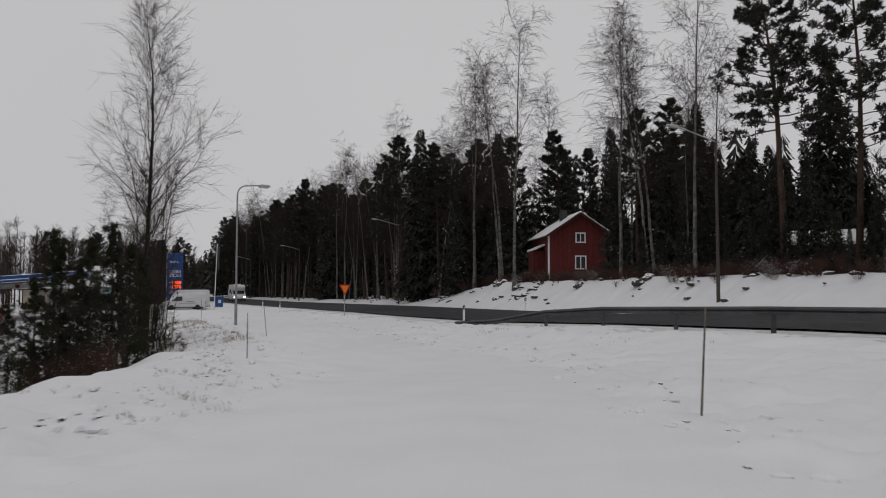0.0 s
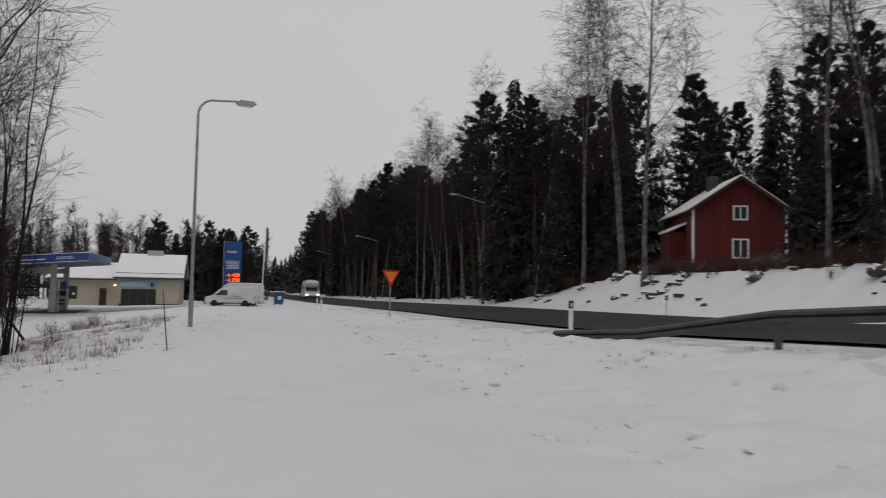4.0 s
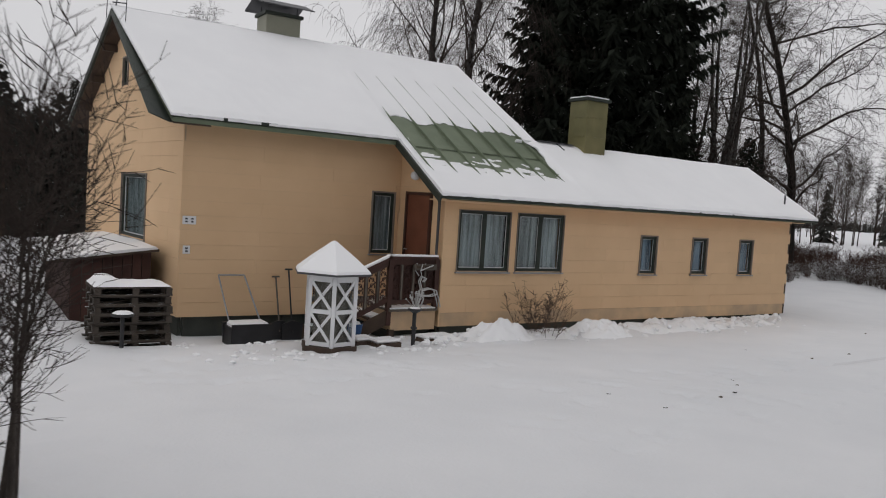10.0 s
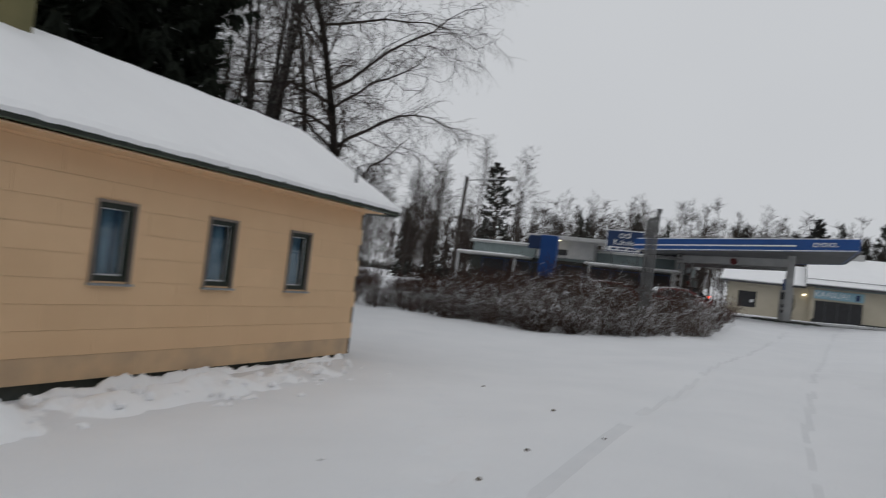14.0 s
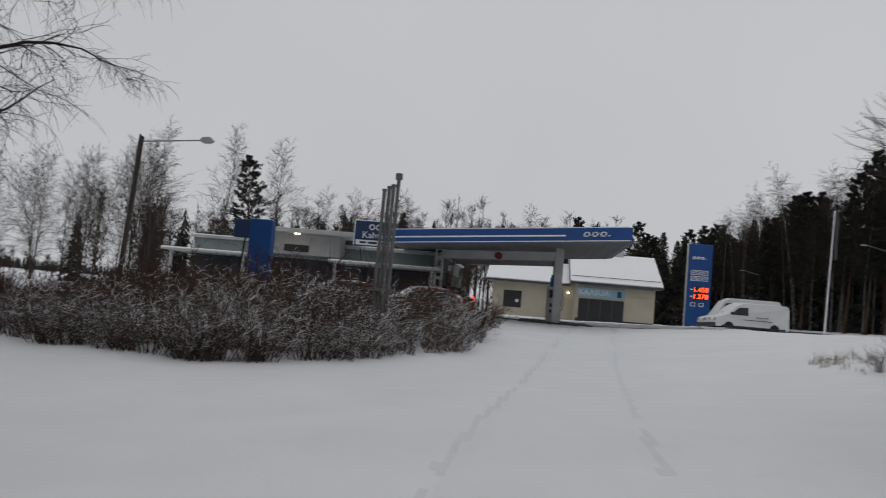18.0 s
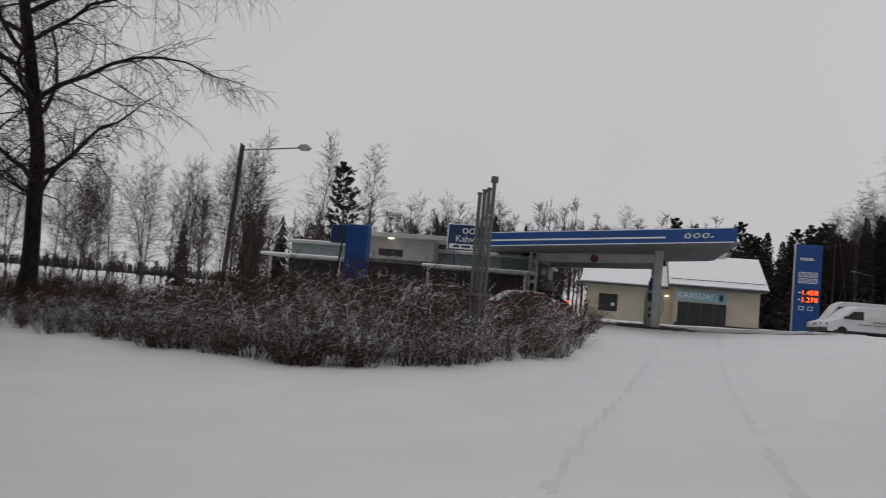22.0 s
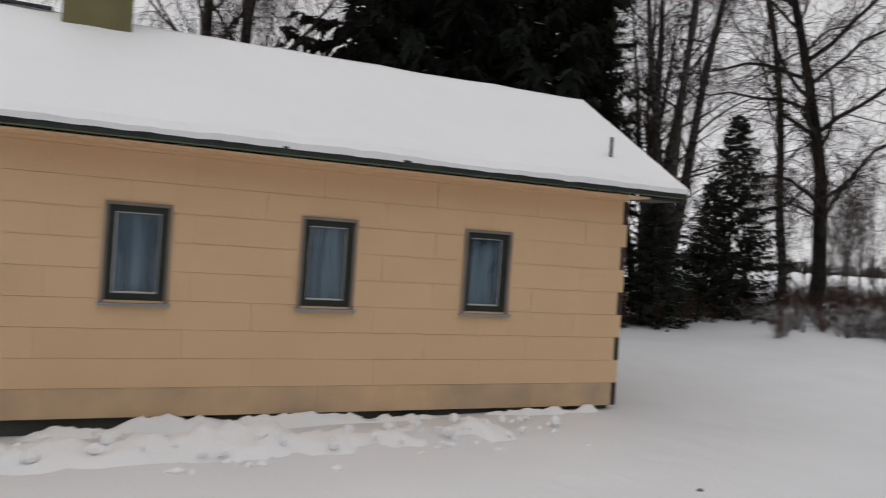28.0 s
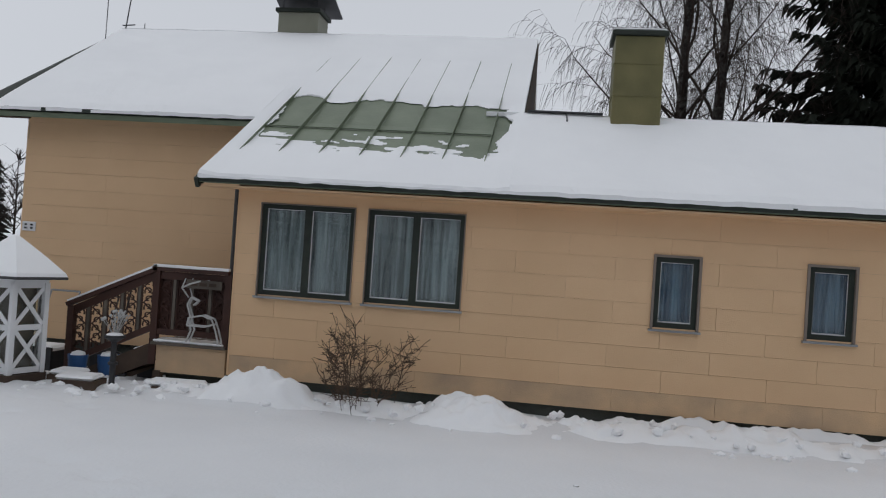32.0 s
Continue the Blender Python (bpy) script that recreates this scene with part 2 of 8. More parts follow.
POLE_WOOD = mat("tarred_pole", (0.05, 0.042, 0.038), (0.09, 0.075, 0.065), 6.0, 0.9, 0.4, 30.0)
RAIL_STEEL = mat("weathered_rail_steel", (0.045, 0.045, 0.048), (0.09, 0.09, 0.093), 3.0, 0.65, 0.2, 30.0, metal=0.2)
BLUE = mat("station_blue", (0.006, 0.050, 0.20), (0.009, 0.068, 0.26), 1.5, 0.35, 0.03, 30.0)
BLUE_DULL = mat("dark_blue_sign", (0.012, 0.03, 0.09), (0.02, 0.045, 0.12), 1.5, 0.4, 0.03, 30.0)
WHITE = mat("white_enamel", (0.70, 0.70, 0.71), (0.78, 0.78, 0.79), 2.0, 0.35, 0.04, 30.0)
GREY_WHITE = mat("grey_white_steel", (0.36, 0.36, 0.36), (0.48, 0.48, 0.47), 2.0, 0.5, 0.1, 30.0)
CEIL_GREY = mat("canopy_soffit", (0.11, 0.112, 0.115), (0.16, 0.163, 0.168), 1.0, 0.6, 0.1, 20.0)
RENDER_CREAM = mat("dirty_cream_render", (0.44, 0.40, 0.31), (0.56, 0.51, 0.41), 0.9, 0.9, 0.3, 20.0, big=1.0)
TEAL = mat("grey_green_cladding", (0.16, 0.20, 0.20), (0.22, 0.26, 0.26), 1.5, 0.6, 0.15, 30.0)
RED_BOARD = mat("falu_red_boards", (0.085, 0.013, 0.011), (0.13, 0.022, 0.018), 3.0, 0.9, 0.3, 40.0, rand=0.12)
RED_CAR = mat("red_car_paint", (0.11, 0.014, 0.013), (0.15, 0.02, 0.018), 2.0, 0.4, 0.0, snow=0.75, snow_size=4.0)
BLACK_CAR = mat("black_car_paint", (0.012, 0.012, 0.014), (0.02, 0.02, 0.024), 2.0, 0.25, 0.0)
VAN_WHITE = mat("white_van_paint", (0.60, 0.605, 0.62), (0.70, 0.705, 0.72), 2.0, 0.35, 0.03, 20.0, snow=0.2)
RUBBER = mat("tyre_rubber", (0.012, 0.012, 0.012), (0.025, 0.025, 0.025), 9.0, 0.85, 0.2, 60.0)
PLASTIC_BLACK = mat("black_plastic", (0.015, 0.015, 0.017), (0.03, 0.03, 0.033), 5.0, 0.5, 0.1, 60.0)
PLASTIC_BLUE = mat("blue_plastic", (0.02, 0.07, 0.19), (0.03, 0.10, 0.26), 4.0, 0.45, 0.05, 60.0)
CAR_GLASS = mat("dark_car_glass", (0.015, 0.018, 0.02), (0.03, 0.034, 0.037), 2.0, 0.08, 0.0, spec=0.6)
YELLOW_SIGN = mat("sign_orange", (0.75, 0.20, 0.01), (0.80, 0.24, 0.015), 2.0, 0.5, 0.0)
RED_SIGN = mat("sign_red", (0.55, 0.03, 0.01), (0.62, 0.04, 0.015), 2.0, 0.5, 0.0)
LED_RED = glow("led_digits", (1.0, 0.09, 0.02), 3.0)
LAMP_WARM = glow("lit_lamp_glass", (1.0, 0.85, 0.6), 4.0)
HEADLIGHT = glow("lit_headlamp", (1.0, 0.97, 0.9), 8.0)
TAIL_RED = glow("lit_tail_lamp", (1.0, 0.06, 0.02), 2.5)
SIGN_LIGHT = mat("pale_blue_banner", (0.23, 0.40, 0.48), (0.30, 0.47, 0.55), 1.0, 0.7, 0.1, 20.0)


# ---- mesh helpers ----
def thing(name, at=(0, 0, 0), rz=0.0, label="", category="", group="", kind=""):
    ob = new(name)
    ob.empty_display_size = 0.2
    ob.matrix_basis = pose(*at, 0, 0, rz)
    return tagged(ob, label, category, group, kind)


def part(name, bm, material, parent=None, label="", smooth=False):
    """One mesh object under a thing or a part, from a bmesh or from (points, faces)."""
    me = bpy.data.meshes.new(name)
    if isinstance(bm, tuple):
        me.from_pydata(bm[0], [], bm[1])
    else:
        bm.to_mesh(me)
        bm.free()
    me.materials.append(material)
    if smooth:
        me.polygons.foreach_set("use_smooth", [True] * len(me.polygons))
    ob = new(name, me)
    if parent is not None:
        ob.parent = parent
    if label:
        ob["label"] = label
    return ob


def box(bm, lo, hi, bevel=0.0):
    """Adds a box between two corners."""
    vs = [bm.verts.new((x, y, z)) for x in (lo[0], hi[0]) for y in (lo[1], hi[1]) for z in (lo[2], hi[2])]
    fs = [bm.faces.new([vs[i] for i in f]) for f in ((0, 1, 3, 2), (4, 6, 7, 5), (0, 4, 5, 1), (2, 3, 7, 6), (0, 2, 6, 4), (1, 5, 7, 3))]
    if bevel:
        bmesh.ops.bevel(bm, geom=list({e for f in fs for e in f.edges}), offset=bevel, segments=1, affect="EDGES")
    return bm


def boxes(*specs, bevel=0.0):
    bm = bmesh.new()
    for lo, hi in specs:
        box(bm, lo, hi)
    if bevel:
        bmesh.ops.bevel(bm, geom=list(bm.edges), offset=bevel, segments=1, affect="EDGES")
    return bm


def rod(bm, a, b, r0, r1=None, sides=8):
    """Adds a straight tapered bar with closed ends."""
    a, b = Vector(a), Vector(b)
    r1 = r0 if r1 is None else r1
    q = (b - a).to_track_quat("Z", "Y")
    ra, rb = [], []
    for i in range(sides):
        u = 2 * math.pi * i / sides
        d = q @ Vector((math.cos(u), math.sin(u), 0))
        ra.append(bm.verts.new(a + d * r0))
        rb.append(bm.verts.new(b + d * r1))
    for i in range(sides):
        j = (i + 1) % sides
        bm.faces.new((ra[i], ra[j], rb[j], rb[i]))
    bm.faces.new(ra[::-1])
    bm.faces.new(rb)
    return bm


def bar(bm, a, b, w, d, up=(0, 0, 1)):
    """Adds a rectangular bar from a to b, w wide across and d deep along up."""
    a, b = Vector(a), Vector(b)
    ax = (b - a).normalized()
    s = ax.cross(Vector(up))
    s = s.normalized() if s.length > 1e-6 else Vector((1, 0, 0))
    u = s.cross(ax).normalized()
    vs = [bm.verts.new(p + s * i * w / 2 + u * j * d / 2) for p in (a, b) for i, j in ((-1, -1), (1, -1), (1, 1), (-1, 1))]
    for f in ((0, 1, 2, 3), (7, 6, 5, 4), (0, 4, 5, 1), (1, 5, 6, 2), (2, 6, 7, 3), (3, 7, 4, 0)):
        bm.faces.new([vs[i] for i in f])
    return bm


def prism(pts, axis, lo, hi):
    """A solid from an outline in two axes, pulled along the third (0 x, 1 y, 2 z)."""
    bm = bmesh.new()

    def at(p, v):
        q = list(p)
        q.insert(axis, v)
        return bm.verts.new(q)

    a, b = [at(p, lo) for p in pts], [at(p, hi) for p in pts]
    n = len(pts)
    for i in range(n):
        j = (i + 1) % n
        bm.faces.new((a[i], a[j], b[j], b[i]))
    bm.faces.new(a[::-1])
    bm.faces.new(b)
    bmesh.ops.recalc_face_normals(bm, faces=list(bm.faces))
    return bm


def lathe(profile, sides=16, at=(0, 0, 0)):
    """A turned solid from (radius, z) pairs."""
    bm = bmesh.new()
    rings = []
    for r, z in profile:
        rings.append([bm.verts.new((at[0] + r * math.cos(2 * math.pi * i / sides), at[1] + r * math.sin(2 * math.pi * i / sides), at[2] + z)) for i in range(sides)])
    for a, b in zip(rings, rings[1:]):
        for i in range(sides):
            j = (i + 1) % sides
            bm.faces.new((a[i], a[j], b[j], b[i]))
    bm.faces.new(rings[0][::-1])
    bm.faces.new(rings[-1])
    return bm


def lettering(name, text, size, m, material, parent, depth=0.01):
    """Raised letters in the built-in font, as a mesh lying in the local xy plane of m."""
    cu = bpy.data.curves.new(name, "FONT")
    cu.body, cu.size, cu.extrude = text, size, depth
    cu.align_x, cu.align_y = "CENTER", "CENTER"
    cu.resolution_u = 2
    tmp = bpy.data.objects.new(name, cu)
    me = bpy.data.meshes.new_from_object(tmp)
    bpy.data.objects.remove(tmp)
    me.transform(m)
    me.materials.clear()
    me.materials.append(material)
    ob = new(name, me)
    ob.parent = parent
    return ob


def smooth01(v):
    v = min(1.0, max(0.0, v))
    return v * v * (3 - 2 * v)


# ---- the lie of the land ----
ROAD_Z = [(-400, 4.3), (-60, 3.5), (-36, 3.02), (-17, 2.15), (-10, 1.98), (-5, 1.95), (9, 2.0), (30, 1.85), (43, 1.65), (56, 1.5), (83, 1.2), (200, 0.9), (900, 0.9)]
YARD_Z = [(-400, 1.0), (-40, 0.6), (-14, 0.1), (0, 0.0), (12, 0.05), (22, 0.35), (35, 0.85), (44, 1.05), (60, 1.1), (83, 1.15), (200, 0.5), (900, 0.5)]
MAIN_Z = [(-400, 5.2), (-60, 3.6), (-36, 3.2), (-20, 2.95), (-10, 2.70), (0, 2.36), (10, 2.22), (30, 2.08), (50, 1.88), (83, 1.55), (200, 1.0), (900, 1.0)]
ROAD_X0, ROAD_X1, CROSSFALL = 30.1, 38.3, 0.035


def lerp_table(tab, v):
    for (a, za), (b, zb) in zip(tab, tab[1:]):
        if v <= b:
            return za + (zb - za) * max(0.0, min(1.0, (v - a) / (b - a)))
    return tab[-1][1]


def drive_x(y):
    """The middle of the snowy lane that runs along the road."""
    return 19.7 + (y + 17.4) * 0.43 if y < -17.4 else 19.7 + 2.6 * smooth01((y + 17.4) / 40) + 0.03 * max(0, y - 20)


TRACK = [(16.3, -10.8), (13.7, -9.0), (11.7, -7.8), (9.3, -5.8), (7.6, -3.6), (6.5, -1.0), (6.1, 3.0), (6.12, 9.0), (6.45, 16.0), (6.75, 20.0), (7.3, 28.0), (8.3, 40.0), (9.0, 46.0)]


def track_distance(x, y):
    best = 99.0
    for (ax, ay), (bx, by) in zip(TRACK, TRACK[1:]):
        dx, dy = bx - ax, by - ay
        k = max(0.0, min(1.0, ((x - ax) * dx + (y - ay) * dy) / (dx * dx + dy * dy)))
        best = min(best, math.hypot(x - ax - k * dx, y - ay - k * dy))
    return best


HEAPS = [(0.75, 0.25, 0.75, 0.30), (0.8, -0.6, 0.6, 0.16), (0.8, 2.85, 0.75, 0.38), (0.75, 3.9, 0.6, 0.22), (0.7, 5.0, 0.7, 0.16), (0.7, 6.3, 0.55, 0.22), (0.7, 7.2, 0.5, 0.14), (0.75, 7.9, 0.5, 0.18)]


# footprints: single lines of steps, and trampled patches
PRINTS = {}
rp = random.Random(5)


def print_at(x, y, r):
    for i in (-1, 0, 1):
        for j in (-1, 0, 1):
            PRINTS.setdefault((int((x + 0.4 * i) // 1), int((y + 0.4 * j) // 1)), set()).add((x, y, r))


for (ax, ay), (bx, by) in (((4.7, 4.4), (6.5, -1.6)), ((6.6, 1.4), (7.1, -2.6)), ((2.2, 9.4), (5.2, 2.2)), ((1.4, -0.6), (4.6, -5.6)), ((9.8, 9.0), (7.2, 16.0)), ((22.6, -30.0), (24.2, -8.0)), ((24.4, -6.0), (25.2, 12.0)), ((16.3, -7.0), (17.0, 6.0)), ((16.8, 6.0), (18.0, 20.0))):
    n_ = int(math.hypot(bx - ax, by - ay) / 0.62)
    for k in range(n_):
        s = 0.11 if k % 2 else -0.11
        print_at(ax + (bx - ax) * k / n_ + s + rp.uniform(-0.07, 0.07), ay + (by - ay) * k / n_ + rp.uniform(-0.09, 0.09), rp.uniform(0.13, 0.19))
for k in range(420):
    y = rp.uniform(-33, 22)
    x = (rp.uniform(22.8, 27.2) if rp.random() < 0.6 else rp.uniform(14.2, 17.2)) if y > -12 else (19.7 + (y + 17.4) * 0.43 + rp.choice((-1, 1)) * rp.uniform(2.6, 6.0))
    print_at(x, y, rp.uniform(0.14, 0.36))


for k in range(60):
    print_at(rp.uniform(0.2, 3.4), rp.uniform(-6.2, -0.8), rp.uniform(0.12, 0.22))
for k in range(60):
    print_at(rp.uniform(4.4, 7.6), rp.uniform(-3.4, 4.6), rp.uniform(0.11, 0.17))


def ground_z(x, y, fine=True):
    rz, yz = lerp_table(ROAD_Z, y), lerp_table(YARD_Z, y)
    yz += 0.38 * smooth01((x - 0.5) / 7.0) * (1 - smooth01((y - 14) / 12))
    # before the turn-in the lane has a broad shoulder that ends in a low bank
    broad = smooth01((-9.5 - y) / 3.5)
    end = min(18.5, drive_x(y) - 2.2) - 4.3 * broad
    width = 11.5 - 5.5 * broad
    z = yz + (rz - yz) * smooth01((x - (end - width)) / width)
    z += 0.30 * broad * math.exp(-((x - end - 0.6) / 1.5) ** 2)
    # verge, road bed, and the rise to the wood
    mz = lerp_table(MAIN_Z, y)
    edge = drive_x(y) + 2.6
    if x > edge:
        across = CROSSFALL * max(0.0, min(ROAD_X1, x) - ROAD_X0)
        z += (mz - 0.04 - z) * smooth01((x - edge) / max(1.5, 28.6 - edge)) + across
        rise = 2.2 * (1 - 0.8 * smooth01((y - 20) / 24)) * (1 - 0.22 * smooth01((4 - y) / 25))
        z += rise * smooth01((x - ROAD_X1 - 0.5) / 4.2) + 0.03 * max(0, min(60, x - 46))
    # the trodden hollow before the main part of the house
    z -= 0.24 * smooth01((0.15 - x) / 0.9) * smooth01((-0.9 - y) / 0.9) * (1 - smooth01((-5.4 - y) / 1.2)) * smooth01((x + 9) / 1.5)
    if x < -14:
        z -= 1.2 * smooth01((-14 - x) / 40)
    if fine:
        p = Vector((x, y, 0))
        quiet = smooth01((abs(x - (ROAD_X0 + ROAD_X1) / 2) - 4.2) / 1.2)
        z += quiet * (0.10 * noise.noise(p * 0.16) + 0.035 * noise.noise(p * 0.55 + Vector((7, 3, 1))) + 0.012 * noise.noise(p * 2.2))
        bank = smooth01((x - 12.5) / 3) * (1 - smooth01((x - drive_x(y) + 1.5) / 2.0)) * smooth01((y + 8) / 5)
        z += bank * (0.07 * noise.noise(p * 1.3) + 0.04 * noise.noise(p * 3.1))
        rough = smooth01((x - drive_x(y) - 2.3) / 1.2) * (1 - smooth01((x - 27.5) / 1.0)) + smooth01((drive_x(y) - 2.2 - x) / 1.2) * (1 - smooth01((y + 9) / 3)) * smooth01((x + 2) / 4)
        if rough > 0.01:
            z += rough * (0.13 * noise.noise(p * 0.9) + 0.11 * noise.noise(p * 1.9 + Vector((3, 1, 0))) + 0.06 * noise.noise(p * 4.3))
        if 0.1 < x < 2.4 and -1.6 < y < 9.5:
            h = 0.0
            for hx, hy, hr, hh in HEAPS:
                h = max(h, hh * max(0.0, 1 - math.hypot((x - hx) * 1.1, y - hy) / hr) ** 0.8)
            z += 0.45 * h
        for fx, fy, fr in PRINTS.get((int(x // 1), int(y // 1)), ()):
            q = math.hypot(x - fx, y - fy) / fr
            if q < 1.6:
                z += -0.06 * math.exp(-(q * 1.5) ** 2) + 0.014 * math.exp(-((q - 1.15) / 0.25) ** 2)
        d = track_distance(x, y)
        if d < 2.0 and y > 1.0:
            z += smooth01((y - 1) / 5) * -0.05 * math.exp(-((d - 0.88) / 0.12) ** 2) * (0.75 + 0.5 * noise.noise(p * 1.7)) + smooth01((y - 1) / 5) * 0.012 * math.exp(-((d - 0.64) / 0.09) ** 2)
        if x > ROAD_X1 + 0.5 and y < 60:
            z += smooth01((x - ROAD_X1 - 0.5) / 2) * (0.16 * noise.noise(p * 0.9) + 0.10 * noise.noise(p * 2.3))
        d = abs(x - drive_x(y))
        if d < 2.4:
            z -= 0.03 * math.exp(-((d - 0.8) / 0.3) ** 2)
    return z


def grid_lines(lo, hi, step, far, growth=1.22):
    mid = list(np.arange(lo, hi + 1e-6, step))
    out, s, v = [], step, hi
    while v < far:
        s *= growth
        v += s
        out.append(v)
    low, s, v = [], step, lo
    while v > -far:
        s *= growth
        v -= s
        low.append(v)
    return low[::-1] + mid + out


GX, GY = grid_lines(-2.0, 29.0, 0.18, 1500.0, 1.15), grid_lines(-34.0, 24.0, 0.18, 1500.0, 1.15)
GX = sorted({round(v, 3) for v in GX if not -0.2 < v < 9.5} | {round(-0.2 + 0.09 * k, 3) for k in range(42)} | {round(3.5 + 0.075 * k, 3) for k in range(81)})
GY = sorted({round(v, 3) for v in GY if not -7 < v < 22} | {round(-7 + 0.1 * k, 3) for k in range(291)})
pts = [(x, y, ground_z(x, y)) for y in GY for x in GX]
nx = len(GX)
faces = [(j * nx + i, j * nx + i + 1, (j + 1) * nx + i + 1, (j + 1) * nx + i) for j in range(len(GY) - 1) for i in range(nx - 1)]
ground = tagged(part("ground", (pts, faces), SNOW, smooth=True), "snow-covered ground with faint wheel tracks and low banks", "ground", kind="structure")

# pressed snow shows in the wheel tracks and footprints
ground.data.materials.append(SNOW_TRACK)
ground.data.materials.append(SNOW_DIRTY)
rg = random.Random(8)
for f in ground.data.polygons:
    x, y = f.center.x, f.center.y
    if 3.0 < x < 18 and 4 < y < 47 and abs(track_distance(x, y) - 0.89) < 0.05 and noise.noise(Vector((x, y * 0.7, 2))) > -0.25:
        f.material_index = 1
    elif 26.6 < x < 30.4 and -60 < y < 40 and noise.noise(Vector((x * 0.7, y * 0.5, 6))) + 0.5 * noise.noise(Vector((x * 2.1, y * 1.7, 1))) > 0.55 - 0.34 * (x - 26.6):
        f.material_index = 2

# the cleared main road
ys = [-160 + 4 * i for i in range(140)]
pts, faces = [], []
for k, y in enumerate(ys):
    w0, w1 = 0.25 * noise.noise(Vector((3, y * 0.3, 0))), 0.3 * noise.noise(Vector((9, y * 0.25, 5)))
    for x in (ROAD_X0 + w0, ROAD_X0 + 2, (ROAD_X0 + ROAD_X1) / 2, ROAD_X1 - 2, ROAD_X1 + w1):
        crown = 0.05 * (1 - ((x - (ROAD_X0 + ROAD_X1) / 2) / 4.2) ** 2)
        pts.append((x, y, lerp_table(MAIN_Z, y) + 0.03 + CROSSFALL * (x - ROAD_X0) + crown))
    if k:
        for i in range(4):
            a = (k - 1) * 5 + i
            faces.append((a, a + 1, a + 6, a + 5))
road = tagged(part("road", (pts, faces), ASPHALT, smooth=True), "wet dark asphalt road cleared of snow", "road", kind="structure")


# ---- the cream house: a gabled main part and a long low wing ----
SLOPE = 0.594
EAVE_X, RIDGE_X, RIDGE_Z = 0.40, -5.38, 6.09
MAIN_EAVE_X = -1.36
WING_RIDGE_X, WING_RIDGE_Z = -1.82, 3.96


def roof_z(x):
    return RIDGE_Z - SLOPE * (x - RIDGE_X)


house = tagged(thing("house"), "cream-sided house with snowy green metal roof and long low wing", "house")
ROW = 0.263


